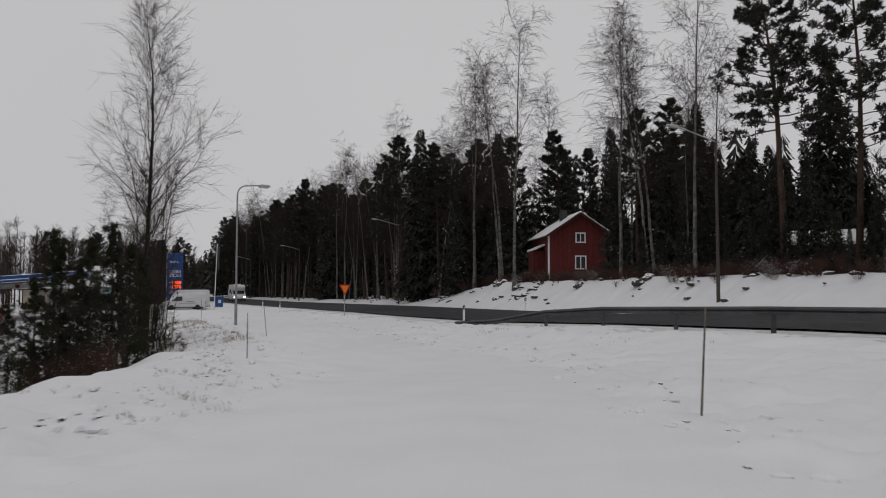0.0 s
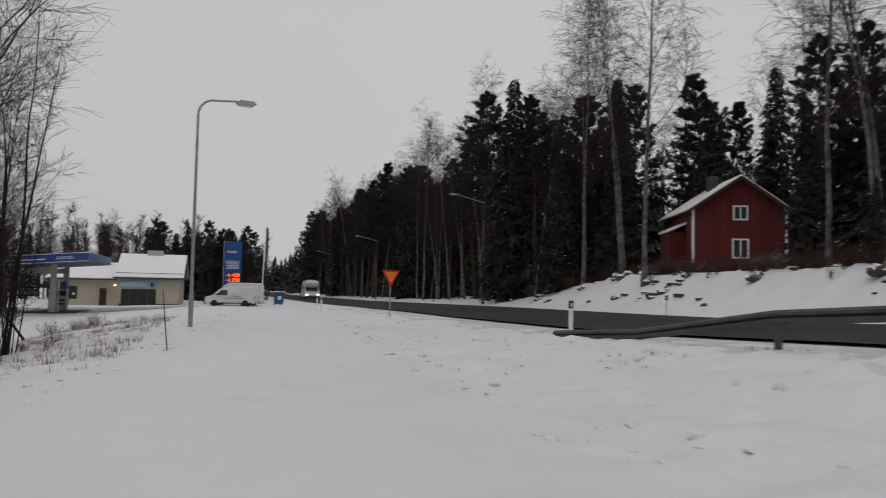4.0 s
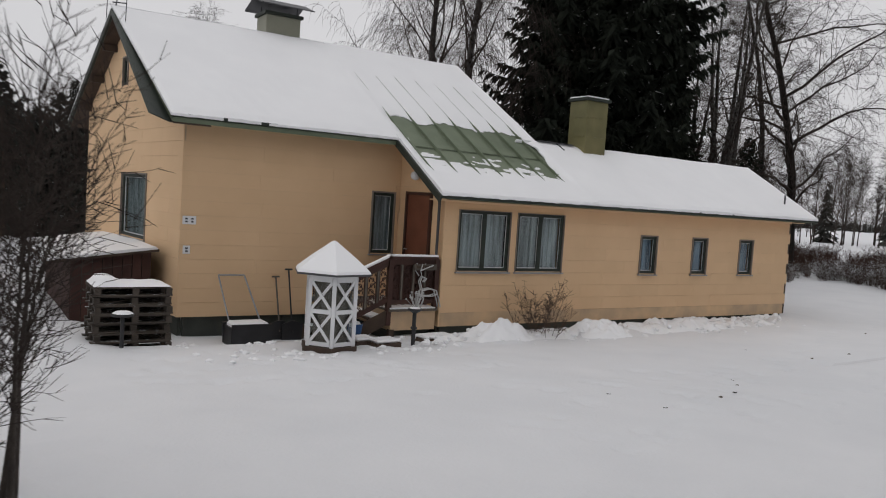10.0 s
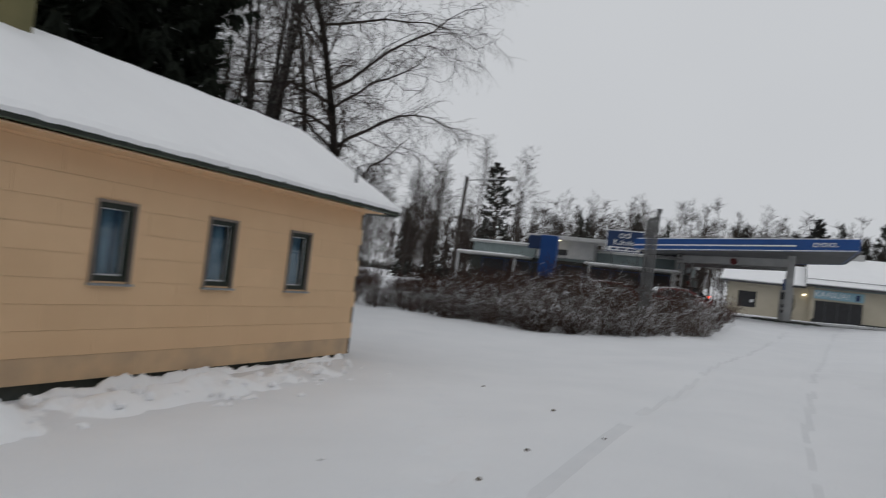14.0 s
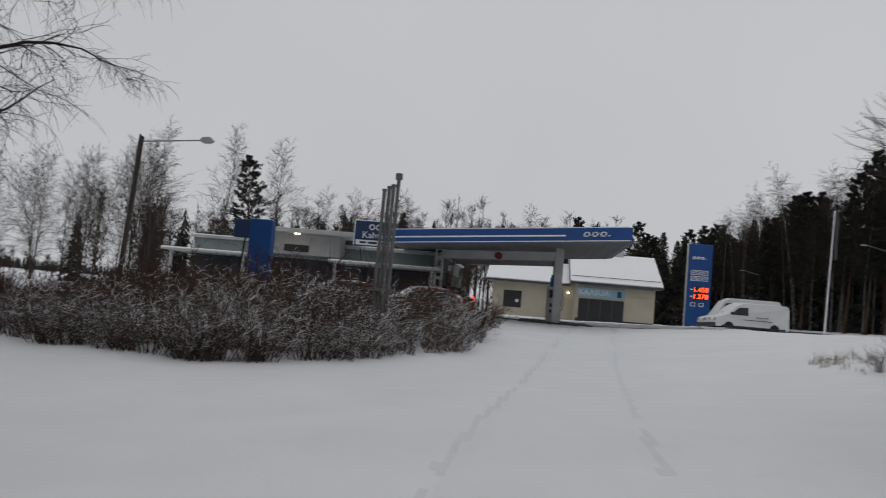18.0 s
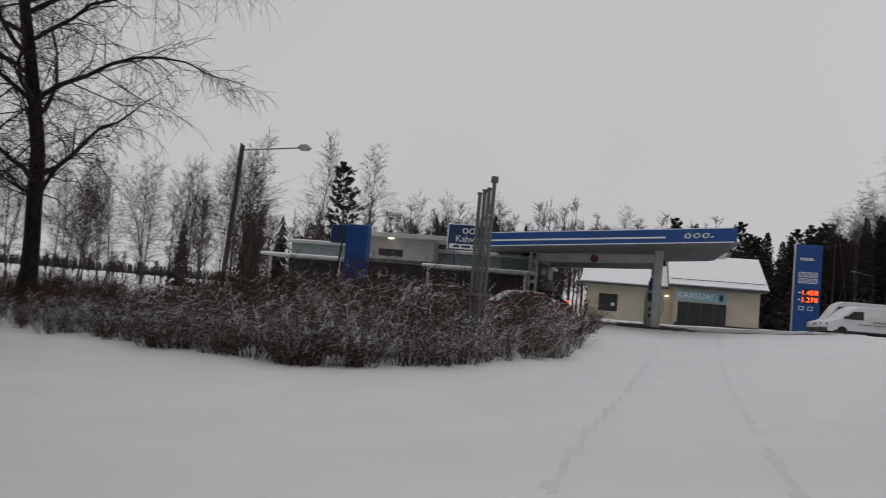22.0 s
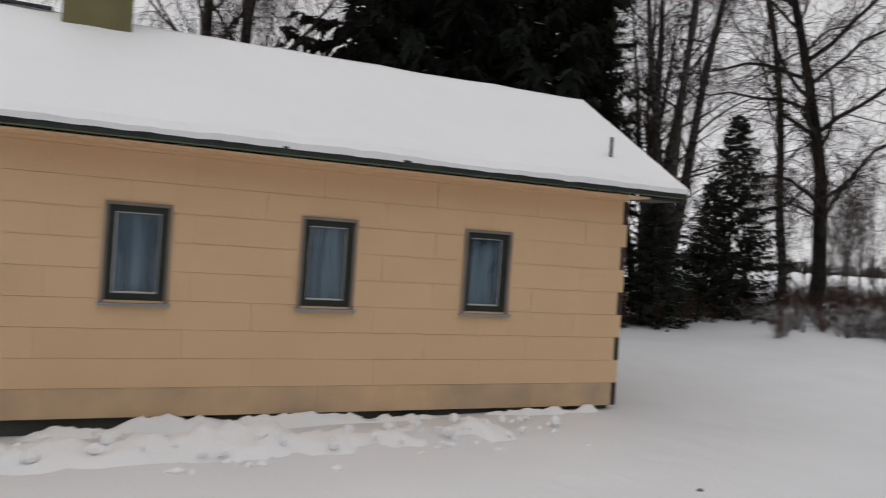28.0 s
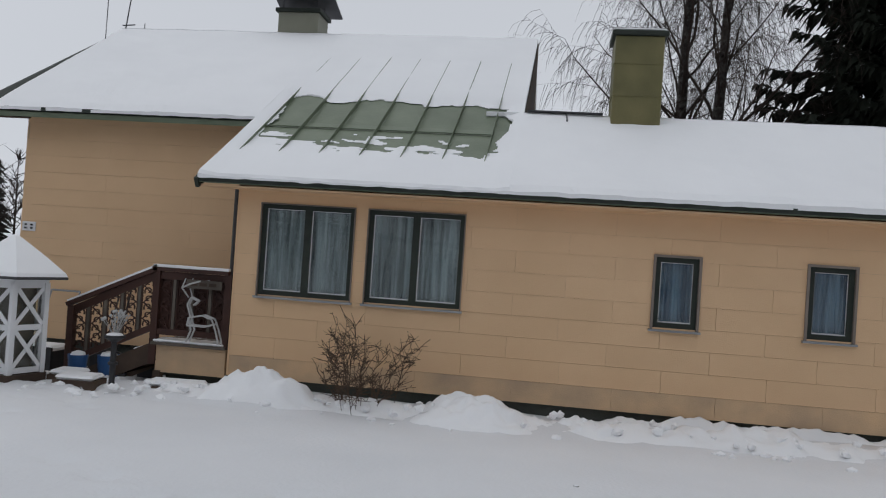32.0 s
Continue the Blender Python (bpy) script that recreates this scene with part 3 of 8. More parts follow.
def wall_panels(name, axis, at, out, a0, a1, z0, top, holes, thick=0.14, length=1.2, dirty=1, seed=1, notch=False):
    """A wall with its overlapping siding boards. axis: along which it runs (0 x, 1 y); at: its outer face; out: which way that looks;
    top: its height at a place along it; holes: (a0, a1, z0, z1)."""
    rnd = random.Random(seed)
    core = bmesh.new()
    cuts_a = sorted({a0, a1, *[h[0] for h in holes], *[h[1] for h in holes]})
    for u, v in zip(cuts_a, cuts_a[1:]):
        m = (u + v) / 2
        spans, z = [], z0
        for h in sorted((h for h in holes if h[0] < m < h[1]), key=lambda h: h[2]):
            spans.append((z, h[2]))
            z = h[3]
        spans.append((z, None))
        for b, t in spans:
            inner, outer = at - out * thick, at - out * 0.012
            tu, tv = (t, t) if t is not None else (top(u), top(v))
            quad = [(u, b), (v, b), (v, tv), (u, tu)]
            vs = []
            for d in (inner, outer):
                vs.append([core.verts.new((d, p, q) if axis == 1 else (p, d, q)) for p, q in quad])
            for f in ((0, 1), (1, 2), (2, 3), (3, 0)):
                core.faces.new((vs[0][f[0]], vs[0][f[1]], vs[1][f[1]], vs[1][f[0]]))
            core.faces.new(vs[0][::-1])
            core.faces.new(vs[1])
    bmesh.ops.recalc_face_normals(core, faces=list(core.faces))
    wall = part(name, core, SIDING_DIRTY, house)
    rows = int(math.ceil((max(top(a0), top(a1), top((a0 + a1) / 2)) - z0) / ROW))
    for r in range(rows):
        zb, zt = z0 + r * ROW, z0 + (r + 1) * ROW - 0.0026
        s = a0 - (length / 2 if r % 2 else 0.0) + rnd.uniform(-0.05, 0.05)
        while s < a1:
            e = s + length - 0.0028
            lo, hi = max(s, a0), min(e, a1 - (0.07 if notch and r % 2 == 0 else 0))
            s += length
            pieces = [(lo, hi, zb, zt)]
            for h in holes:
                cut = []
                for p in pieces:
                    if p[1] <= h[0] or p[0] >= h[1] or p[3] <= h[2] or p[2] >= h[3]:
                        cut.append(p)
                        continue
                    if p[0] < h[0]:
                        cut.append((p[0], h[0], p[2], p[3]))
                    if p[1] > h[1]:
                        cut.append((h[1], p[1], p[2], p[3]))
                    m0, m1 = max(p[0], h[0]), min(p[1], h[1])
                    if p[2] < h[2]:
                        cut.append((m0, m1, p[2], h[2]))
                    if p[3] > h[3]:
                        cut.append((m0, m1, h[3], p[3]))
                pieces = cut
            for u, v, b, t in pieces:
                # trim under a slanting roof
                if v - u < 0.03 or t - b < 0.02:
                    continue
                poly, tops = [(u, b), (v, b), (v, t), (u, t)], (top(u), top(v))
                over = lambda p: p[1] - tops[0] - (tops[1] - tops[0]) * (p[0] - u) / (v - u)
                clip = []
                for p, q in zip(poly, poly[1:] + poly[:1]):
                    op, oq = over(p), over(q)
                    if op <= 0:
                        clip.append(p)
                    if (op < 0 < oq) or (oq < 0 < op):
                        f_ = op / (op - oq)
                        clip.append((p[0] + (q[0] - p[0]) * f_, p[1] + (q[1] - p[1]) * f_))
                if len(clip) < 3:
                    continue
                bm = bmesh.new()
                k = rnd.uniform(0.0, 0.0012)
                quad = [(p, q, 0.0060 + k - 0.0045 * (q - b) / (t - b)) for p, q in clip]
                fr = [bm.verts.new((at + out * d, p, q) if axis == 1 else (p, at + out * d, q)) for p, q, d in quad]
                bk = [bm.verts.new((at - out * 0.012, p, q) if axis == 1 else (p, at - out * 0.012, q)) for p, q, d in quad]
                bm.faces.new(fr)
                for i in range(len(fr)):
                    j = (i + 1) % len(fr)
                    bm.faces.new((fr[i], bk[i], bk[j], fr[j]))
                bmesh.ops.recalc_face_normals(bm, faces=list(bm.faces))
                part("siding_board", bm, SIDING_DIRTY if r < dirty else SIDING, wall)
    return wall


def window(a0, a1, z0, z1, axis, at, out, lights, curtain, sill=True, proud=0.028, trim=0.03, w=0.06):
    """A framed window in a wall: frame, mullions, panes, curtain, sill."""
    def P(a, d, z):
        return (at + out * d, a, z) if axis == 1 else (a, at + out * d, z)

    def slab(bm, u, v, b, t, d0, d1):
        p, q = P(u, d0, b), P(v, d1, t)
        box(bm, tuple(min(i, j) for i, j in zip(p, q)), tuple(max(i, j) for i, j in zip(p, q)))

    bm = bmesh.new()
    for u, v, b, t in ((a0, a0 + trim, z0 - 0.02, z1), (a1 - trim, a1, z0 - 0.02, z1), (a0 + trim, a1 - trim, z1 - trim, z1)):
        slab(bm, u, v, b, t, -0.02, proud)
    win = part("window", bm, TRIM, house)
    n = len(lights)
    top = z1 - trim
    edges = [a0 + trim] + list(lights[:-1]) + [a1 - trim]
    bm = bmesh.new()
    slab(bm, a0 + trim, a1 - trim, z0, z0 + w, -0.085, -0.012)
    slab(bm, a0 + trim, a1 - trim, top - w, top, -0.085, -0.012)
    for k, e in enumerate(edges):
        lo, hi = (e, e + w) if k == 0 else ((e - w, e) if k == n else (e - w * 0.75, e + w * 0.75))
        slab(bm, lo, hi, z0 + w, top - w, -0.083, -0.010)
    part("frame", bm, GREEN_PAINT, win, "dark green painted frame")
    for k in range(n):
        u = edges[k] + (w if k == 0 else w * 0.75)
        v = edges[k + 1] - (w if k == n - 1 else w * 0.75)
        bm = bmesh.new()
        slab(bm, u, v, z0 + w, top - w, -0.062, -0.056)
        pane = part("pane", bm, GLASS, win, "window glass")
        pane.visible_shadow = False
        bm = bmesh.new()
        for uu, vv, b, t in ((u, u + 0.012, z0 + w, top - w), (u + 0.012, v, z0 + w, z0 + w + 0.016), (u + 0.012, v, top - w - 0.008, top - w), (v - 0.006, v, z0 + w + 0.016, top - w - 0.008)):
            slab(bm, uu, vv, b, t, -0.055, -0.045)
        part("glazing_bead", bm, WHITE_WOOD, win, "thin white bead")
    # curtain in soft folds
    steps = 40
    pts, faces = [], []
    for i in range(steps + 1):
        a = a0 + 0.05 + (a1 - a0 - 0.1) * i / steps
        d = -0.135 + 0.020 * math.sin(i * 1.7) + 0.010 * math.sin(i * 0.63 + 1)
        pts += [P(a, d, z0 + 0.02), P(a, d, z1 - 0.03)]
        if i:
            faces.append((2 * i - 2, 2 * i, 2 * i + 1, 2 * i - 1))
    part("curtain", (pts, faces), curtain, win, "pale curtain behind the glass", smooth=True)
    # added dark sheet in place of the shade inside the room
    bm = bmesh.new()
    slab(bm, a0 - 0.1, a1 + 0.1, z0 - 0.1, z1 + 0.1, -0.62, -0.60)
    part("room_shade", bm, ROOM, win, "dark sheet standing in for the dim room")
    if sill:
        bm = bmesh.new()
        slab(bm, a0 - 0.02, a1 + 0.02, z0 - 0.045, z0 - 0.02, -0.02, 0.06)
        part("sill", bm, METAL, win, "grey metal sill")
    return win


BASE = 0.15
under = lambda x: roof_z(x) - 0.14
wing_top = lambda v: roof_z(EAVE_X) - 0.02
big = [(-0.03, 1.22), (1.38, 2.62)]
small = [(4.90, 5.46), (6.64, 7.20), (8.39, 8.95)]
holes = [(a, b, 1.22, 2.40) for a, b in big] + [(a, b, 1.19, 2.06) for a, b in small]
wall_panels("wing_front_wall", 1, 0.0, 1, -0.34, 10.47, BASE, wing_top, holes, seed=2, notch=True)
# return wall with the entrance door
door_hole = [(-1.42, -0.50, 0.5, 2.64)]
wall_panels("entrance_wall", 0, -0.34, -1, -1.8, 0.0, BASE, under, door_hole, seed=5, dirty=0)
# main part
dw = (-0.99, -0.44, 1.38, 2.65)
wall_panels("main_front_wall", 1, -1.8, 1, -4.75, -0.34, BASE, lambda v: roof_z(-1.8) - 0.14, [dw], seed=7, length=2.9, dirty=0)
gable_top = lambda x: min(roof_z(x), RIDGE_Z - SLOPE * abs(x - RIDGE_X)) - 0.14
gw = (-5.45, -3.75, 1.38, 2.70)
gv = (-5.66, -5.26, 4.55, 5.15)
for lo, hi, hl, sd in ((-8.4, RIDGE_X, [(gw[0], RIDGE_X, gw[2], gw[3]), (gv[0], RIDGE_X, gv[2], gv[3])], 11), (RIDGE_X, -1.8, [(RIDGE_X, gw[1], gw[2], gw[3]), (RIDGE_X, gv[1], gv[2], gv[3])], 12)):
    wall_panels("gable_wall", 0, -4.75, -1, lo, hi, BASE, gable_top, hl, seed=sd, dirty=0)
# walls away from the lane, plain
bm = boxes(((-8.4, -4.6, BASE), (-8.26, 2.6, 3.75)), ((-8.26, 2.46, BASE), (-3.9, 2.6, 4.1)), ((-3.95, 2.6, BASE), (-3.81, 10.47, 2.7)))
part("rear_wall", bm, SIDING, house)
part("wing_end_wall", prism([(-3.81, BASE), (-0.14, BASE), (-0.14, roof_z(-0.14) - 0.12), (WING_RIDGE_X, WING_RIDGE_Z - 0.14), (-3.81, 2.72)], 1, 10.33, 10.47), SIDING, house)
part("main_end_wall", prism([(-8.26, 4.1), (-3.9, 4.1), (-1.95, 4.0), (RIDGE_X, RIDGE_Z - 0.14), (-8.26, roof_z(-1.94) - 0.1)], 1, 2.46, 2.6), SIDING, house)

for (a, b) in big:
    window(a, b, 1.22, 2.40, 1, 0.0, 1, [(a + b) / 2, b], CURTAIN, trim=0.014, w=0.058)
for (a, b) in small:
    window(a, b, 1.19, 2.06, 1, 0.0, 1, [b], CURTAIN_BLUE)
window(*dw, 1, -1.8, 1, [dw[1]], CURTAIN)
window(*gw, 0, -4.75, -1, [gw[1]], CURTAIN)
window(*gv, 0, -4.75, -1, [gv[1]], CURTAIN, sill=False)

# entrance door
door = part("door", boxes(((-1.40, -0.36, 0.5), (-0.52, -0.30, 2.62)), bevel=0.006), DOOR_BROWN, house, "reddish brown flush door")
bm = boxes(((-1.46, -0.395, 0.5), (-1.40, -0.28, 2.68)), ((-0.52, -0.395, 0.5), (-0.46, -0.28, 2.68)), ((-1.40, -0.395, 2.62), (-0.52, -0.28, 2.68)))
part("door_frame", bm, RAIL_BROWN, door, "dark brown frame")
bm = rod(bmesh.new(), (-1.34, -0.37, 1.52), (-1.34, -0.43, 1.52), 0.012)
rod(bm, (-1.34, -0.425, 1.52), (-1.22, -0.425, 1.52), 0.010)
part("door_handle", bm, METAL, door, "steel lever handle")
lampm = part("wall_lamp", lathe([(0.02, -0.09), (0.08, -0.06), (0.10, 0.0), (0.08, 0.06), (0.02, 0.09)], 14, (-0.98, -0.47, 3.0)), WHITE, house, "white globe wall lamp", smooth=True)
part("bracket", boxes(((-1.02, -0.42, 2.97), (-0.94, -0.37, 3.03))), METAL_DARK, lampm)

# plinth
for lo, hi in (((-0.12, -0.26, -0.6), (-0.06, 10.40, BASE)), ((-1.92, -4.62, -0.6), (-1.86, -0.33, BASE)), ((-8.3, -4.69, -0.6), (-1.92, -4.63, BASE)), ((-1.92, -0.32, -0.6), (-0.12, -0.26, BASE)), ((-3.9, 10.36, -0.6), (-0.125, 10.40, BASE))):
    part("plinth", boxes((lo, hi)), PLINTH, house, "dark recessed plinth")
part("corner_core", boxes(((-0.05, 10.395, BASE), (-0.004, 10.476, wing_top(0) - 0.02))), WOOD_DARK, house, "dark brown corner timber in the notches")
part("corner_board", boxes(((-0.02, -0.352, BASE), (0.010, -0.33, wing_top(0)))), SIDING, house)
part("downpipe", rod(bmesh.new(), (-0.10, -0.42, 1.1), (-0.10, -0.42, 2.56), 0.028, sides=10), METAL_DARK, house, "dark rain pipe in the corner")

# roofs: deck with dark edge boards, and the snow that lies on it
RX0 = -9.07


def roof_sheet(name, x0, x1, y0, y1, zfun, lift, thick, material, parent, nx_=14, ny_=40, rough=0.0, keep=None, seed=0.0, label="", full=None):
    """A sheet that follows a roof slope, lift above it; keep(x, y): whether it lies there."""
    pts, faces, used = [], [], {}

    def node(i, j, up):
        key = (i, j, up)
        if key not in used:
            x, y = x0 + (x1 - x0) * i / nx_, y0 + (y1 - y0) * j / ny_
            z = zfun(x) + lift + ((thick if full is None else thick * full(x, y)) + (1.0 if full is None else full(x, y)) * rough * (noise.noise(Vector((x * 1.1 + seed, y * 1.1, 3))) + 0.4 * noise.noise(Vector((x * 4 + seed, y * 4, 9)))) if up else 0.0)
            if up and (i in (0, nx_) or (j in (0, ny_) and abs(y - 3.15) > 0.05 and abs(y + 0.72) > 0.05)):
                z -= thick * 0.35
            if rough and i == nx_ and lift < 0.5:
                x += 0.022 * noise.noise(Vector((y * 2.3, 5, seed))) + 0.018 * noise.noise(Vector((y * 7, 1, seed)))
                z += 0.012 * noise.noise(Vector((y * 5.3, 8, seed)))
            used[key] = len(pts)
            pts.append((x, y, z))
        return used[key]

    cells = {(i, j) for i in range(nx_) for j in range(ny_) if keep is None or keep(x0 + (x1 - x0) * (i + 0.5) / nx_, y0 + (y1 - y0) * (j + 0.5) / ny_)}
    for i, j in cells:
        q = [(i, j), (i + 1, j), (i + 1, j + 1), (i, j + 1)]
        faces.append([node(a, b, True) for a, b in q])
        faces.append([node(a, b, False) for a, b in q[::-1]])
        for (di, dj), (a, b) in (((0, -1), (0, 1)), ((1, 0), (1, 2)), ((0, 1), (2, 3)), ((-1, 0), (3, 0))):
            if (i + di, j + dj) not in cells:
                faces.append([node(*q[b], True), node(*q[a], True), node(*q[a], False), node(*q[b], False)])
    ob = part(name, (pts, faces), material, parent, label, smooth=False)
    return ob


main_slope = lambda x: RIDGE_Z - SLOPE * abs(x - RIDGE_X)
wing_slope = lambda x: WING_RIDGE_Z - SLOPE * abs(x - WING_RIDGE_X)
roof_m = roof_sheet("main_roof", RIDGE_X, MAIN_EAVE_X, -5.42, 3.12, main_slope, -0.12, 0.12, ROOF_GREEN, house, 4, 4, label="moss green sheet metal roof under snow")
roof_sheet("main_roof_rear", RX0, RIDGE_X, -5.42, 3.12, main_slope, -0.12, 0.12, ROOF_GREEN, house, 4, 4)
roof_w = roof_sheet("porch_roof", MAIN_EAVE_X, EAVE_X, -0.72, 3.12, main_slope, -0.075, 0.075, ROOF_GREEN, house, 4, 4, label="moss green sheet metal roof, half bared of snow")
roof_sheet("wing_roof", WING_RIDGE_X, EAVE_X, 3.12, 10.92, wing_slope, -0.075 + roof_z(EAVE_X) - wing_slope(EAVE_X), 0.075, ROOF_GREEN, house, 4, 4)
roof_sheet("wing_roof_rear", -4.2, WING_RIDGE_X, 2.6, 10.92, wing_slope, -0.12 + roof_z(EAVE_X) - wing_slope(EAVE_X), 0.12, ROOF_GREEN, house, 4, 4)


def bare(x, y):
    """The patch of the porch roof from which the snow has slid, streaked towards its lower edge."""
    n_ = 0.28 * noise.noise(Vector((x * 1.7, y * 1.7, 2))) + 0.12 * noise.noise(Vector((x * 6, y * 6, 5)))
    if not (-0.45 + n_ * 0.5 < y < 2.92 + n_ * 0.5 and -2.12 + n_ * 0.8 + 0.10 * math.sin(y * 5) < x < -0.30):
        return False
    worn = smooth01((x + 1.42) / 1.25) + 0.22 * smooth01((0.9 - y) / 1.2) * smooth01((x + 1.7) / 0.3)
    streak = 0.75 * noise.noise(Vector((x * 7, y * 2.1, 8))) + 0.40 * noise.noise(Vector((x * 17, y * 5.5, 3)))
    return streak > -0.80 + 1.15 * worn


def thin_near(x, y):
    """The snow thins out round the bare patch."""
    d = math.hypot(max(-2.12 - x, 0, x + 0.62), max(-0.4 - y, 0, y - 2.8))
    edge = smooth01((-0.45 - y) / 0.25) + smooth01((y - 2.95) / 0.2) + smooth01((-3.9 - x) / 0.5)
    return (0.07 + 0.57 * smooth01(d / 0.42)) + 0.36 * min(1.0, edge)


sn = thing("roof_snow", label="smooth layer of snow on the house roof", category="snow", kind="stuff")
roof_sheet("snow_layer", RIDGE_X, MAIN_EAVE_X + 0.04, -5.46, -0.72, main_slope, 0.003, 0.08, SNOW_PACKED, sn, 24, 60, 0.02)
roof_sheet("snow_layer", RX0 - 0.04, RIDGE_X, -5.46, 3.14, main_slope, 0.003, 0.10, SNOW_PACKED, sn, 10, 20, 0.02)
roof_sheet("snow_layer", RIDGE_X, EAVE_X + 0.035, -0.72, 3.15, main_slope, 0.003, 0.08, SNOW_PACKED, sn, 210, 160, 0.012, keep=lambda x, y: not bare(x, y), full=thin_near)
w_lift = roof_z(EAVE_X) - wing_slope(EAVE_X)
roof_sheet("snow_layer", WING_RIDGE_X, EAVE_X + 0.035, 3.15, 10.96, wing_slope, w_lift + 0.003, 0.08, SNOW_PACKED, sn, 24, 110, 0.02)
roof_sheet("snow_layer", -4.24, WING_RIDGE_X, 2.6, 10.96, wing_slope, w_lift + 0.003, 0.10, SNOW_PACKED, sn, 8, 30, 0.02)
# standing seams of the porch roof
for k in range(7):
    y = -0.50 + 0.545 * k
    bm = bar(bmesh.new(), (-5.3, y, main_slope(-5.3) + 0.022), (-0.28, y, main_slope(-0.28) + 0.022), 0.009, 0.062)
    part("standing_seam", bm, ROOF_GREEN, roof_w)
part("cross_seam", bar(bmesh.new(), (-1.15, -0.5, main_slope(-1.15) + 0.006), (-1.15, 2.78, main_slope(-1.15) + 0.006), 0.03, 0.012), ROOF_GREEN, roof_w)
rz_ = WING_RIDGE_Z + w_lift
part("ridge_flashing", bar(bmesh.new(), (WING_RIDGE_X, 3.2, rz_ + 0.085), (WING_RIDGE_X, 4.28, rz_ + 0.08), 0.16, 0.02), METAL_DARK, house, "dark sheet flashing on the ridge")
part("ridge_flashing", bar(bmesh.new(), (WING_RIDGE_X + 0.03, 3.76, rz_ + 0.075), (WING_RIDGE_X + 0.30, 3.78, rz_ - 0.09), 0.02, 0.03), METAL_DARK, house)
# edge boards
bm = bmesh.new()
z = roof_z(EAVE_X)
box(bm, (EAVE_X - 0.03, -0.74, z - 0.062), (EAVE_X + 0.02, 10.94, z + 0.002))
part("eave_board", bm, GREEN_PAINT, house)
z = roof_z(MAIN_EAVE_X)
part("eave_board", boxes(((MAIN_EAVE_X - 0.03, -5.09, z - 0.03), (MAIN_EAVE_X + 0.03, -0.74, z + 0.03))), GREEN_PAINT, house)
for y, x0, x1, f in ((-5.44, RIDGE_X, MAIN_EAVE_X + 0.03, main_slope), (-5.44, RX0, RIDGE_X, main_slope), (-0.735, MAIN_EAVE_X + 0.03, EAVE_X + 0.03, main_slope), (10.94, WING_RIDGE_X, EAVE_X, lambda x: wing_slope(x) + w_lift), (10.94, -4.2, WING_RIDGE_X, lambda x: wing_slope(x) + w_lift), (3.13, RIDGE_X, WING_RIDGE_X + 0.02, main_slope)):
    deep = 0.04 if y == 3.13 else 0.13
    part("verge_board", bar(bmesh.new(), (x0, y, f(x0) - deep / 2), (x1, y, f(x1) - deep / 2), 0.05, deep), GREEN_PAINT, house)
# one thin dark sheet below the main roof's edge, down to the wing
part("step_gable", prism([(RIDGE_X, main_slope(RIDGE_X) - 0.03), (WING_RIDGE_X, main_slope(WING_RIDGE_X) - 0.03), (WING_RIDGE_X, 2.6), (RIDGE_X, 2.6)], 1, 3.157, 3.17), WOOD_DARK, house, "dark sheet closing the step of the roof")
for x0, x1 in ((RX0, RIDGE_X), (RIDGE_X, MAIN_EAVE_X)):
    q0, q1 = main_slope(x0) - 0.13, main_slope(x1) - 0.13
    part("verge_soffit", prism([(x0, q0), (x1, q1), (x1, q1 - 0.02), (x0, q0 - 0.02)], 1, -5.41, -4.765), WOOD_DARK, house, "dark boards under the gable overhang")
for x in (-8.2, -7.2, -6.2, RIDGE_X, -4.0, -3.0, -2.0):
    part("rafter_end", bar(bmesh.new(), (x, -5.40, main_slope(x) - 0.22), (x, -4.74, main_slope(x) - 0.22), 0.10, 0.14), WOOD_DARK, house)
part("soffit", boxes(((0.0, -0.70, roof_z(EAVE_X) - 0.11), (EAVE_X - 0.03, 10.47, roof_z(EAVE_X) - 0.09))), SIDING, house)
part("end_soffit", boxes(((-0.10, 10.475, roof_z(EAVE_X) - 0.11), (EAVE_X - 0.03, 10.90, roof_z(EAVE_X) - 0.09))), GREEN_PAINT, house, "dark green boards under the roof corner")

# chimneys
ch = tagged(thing("chimney"), "olive sheet-metal chimney with a snow-topped lid", "chimney")
part("shaft", boxes(((-2.11, 4.38, 3.3), (-1.50, 5.05, 5.12)), bevel=0.012), CHIM_GREEN, ch)
for z in (4.27, 4.72):
    part("seam", boxes(((-2.118, 4.372, z), (-1.492, 5.058, z + 0.014))), CHIM_GREEN, ch, "folded sheet seam")
part("lid", boxes(((-2.16, 4.33, 5.12), (-1.45, 5.10, 5.19)), bevel=0.01), GREEN_PAINT, ch)
part("snow_cap", boxes(((-2.13, 4.36, 5.19), (-1.48, 5.07, 5.225)), bevel=0.02), SNOW_PACKED, ch)
part("flashing", boxes(((-2.15, 4.34, 3.72), (-1.46, 5.09, 3.80))), SNOW_PACKED, ch)
ch = tagged(thing("chimney"), "olive chimney with a raised tent-shaped rain hood", "chimney")
part("shaft", boxes(((-6.12, -2.12, 5.5), (-5.46, -1.28, 6.60)), bevel=0.012), CHIM_GREY, ch)
part("lid", boxes(((-6.17, -2.17, 6.60), (-5.41, -1.23, 6.67))), GREEN_PAINT, ch)
part("base_flashing", boxes(((-6.16, -2.16, 5.9), (-5.42, -1.24, 6.02))), SNOW_PACKED, ch)
for x in (-6.05, -5.53):
    for y in (-2.05, -1.35):
        part("post", rod(bmesh.new(), (x, y, 6.67), (x, y, 6.86), 0.012), METAL_DARK, ch)
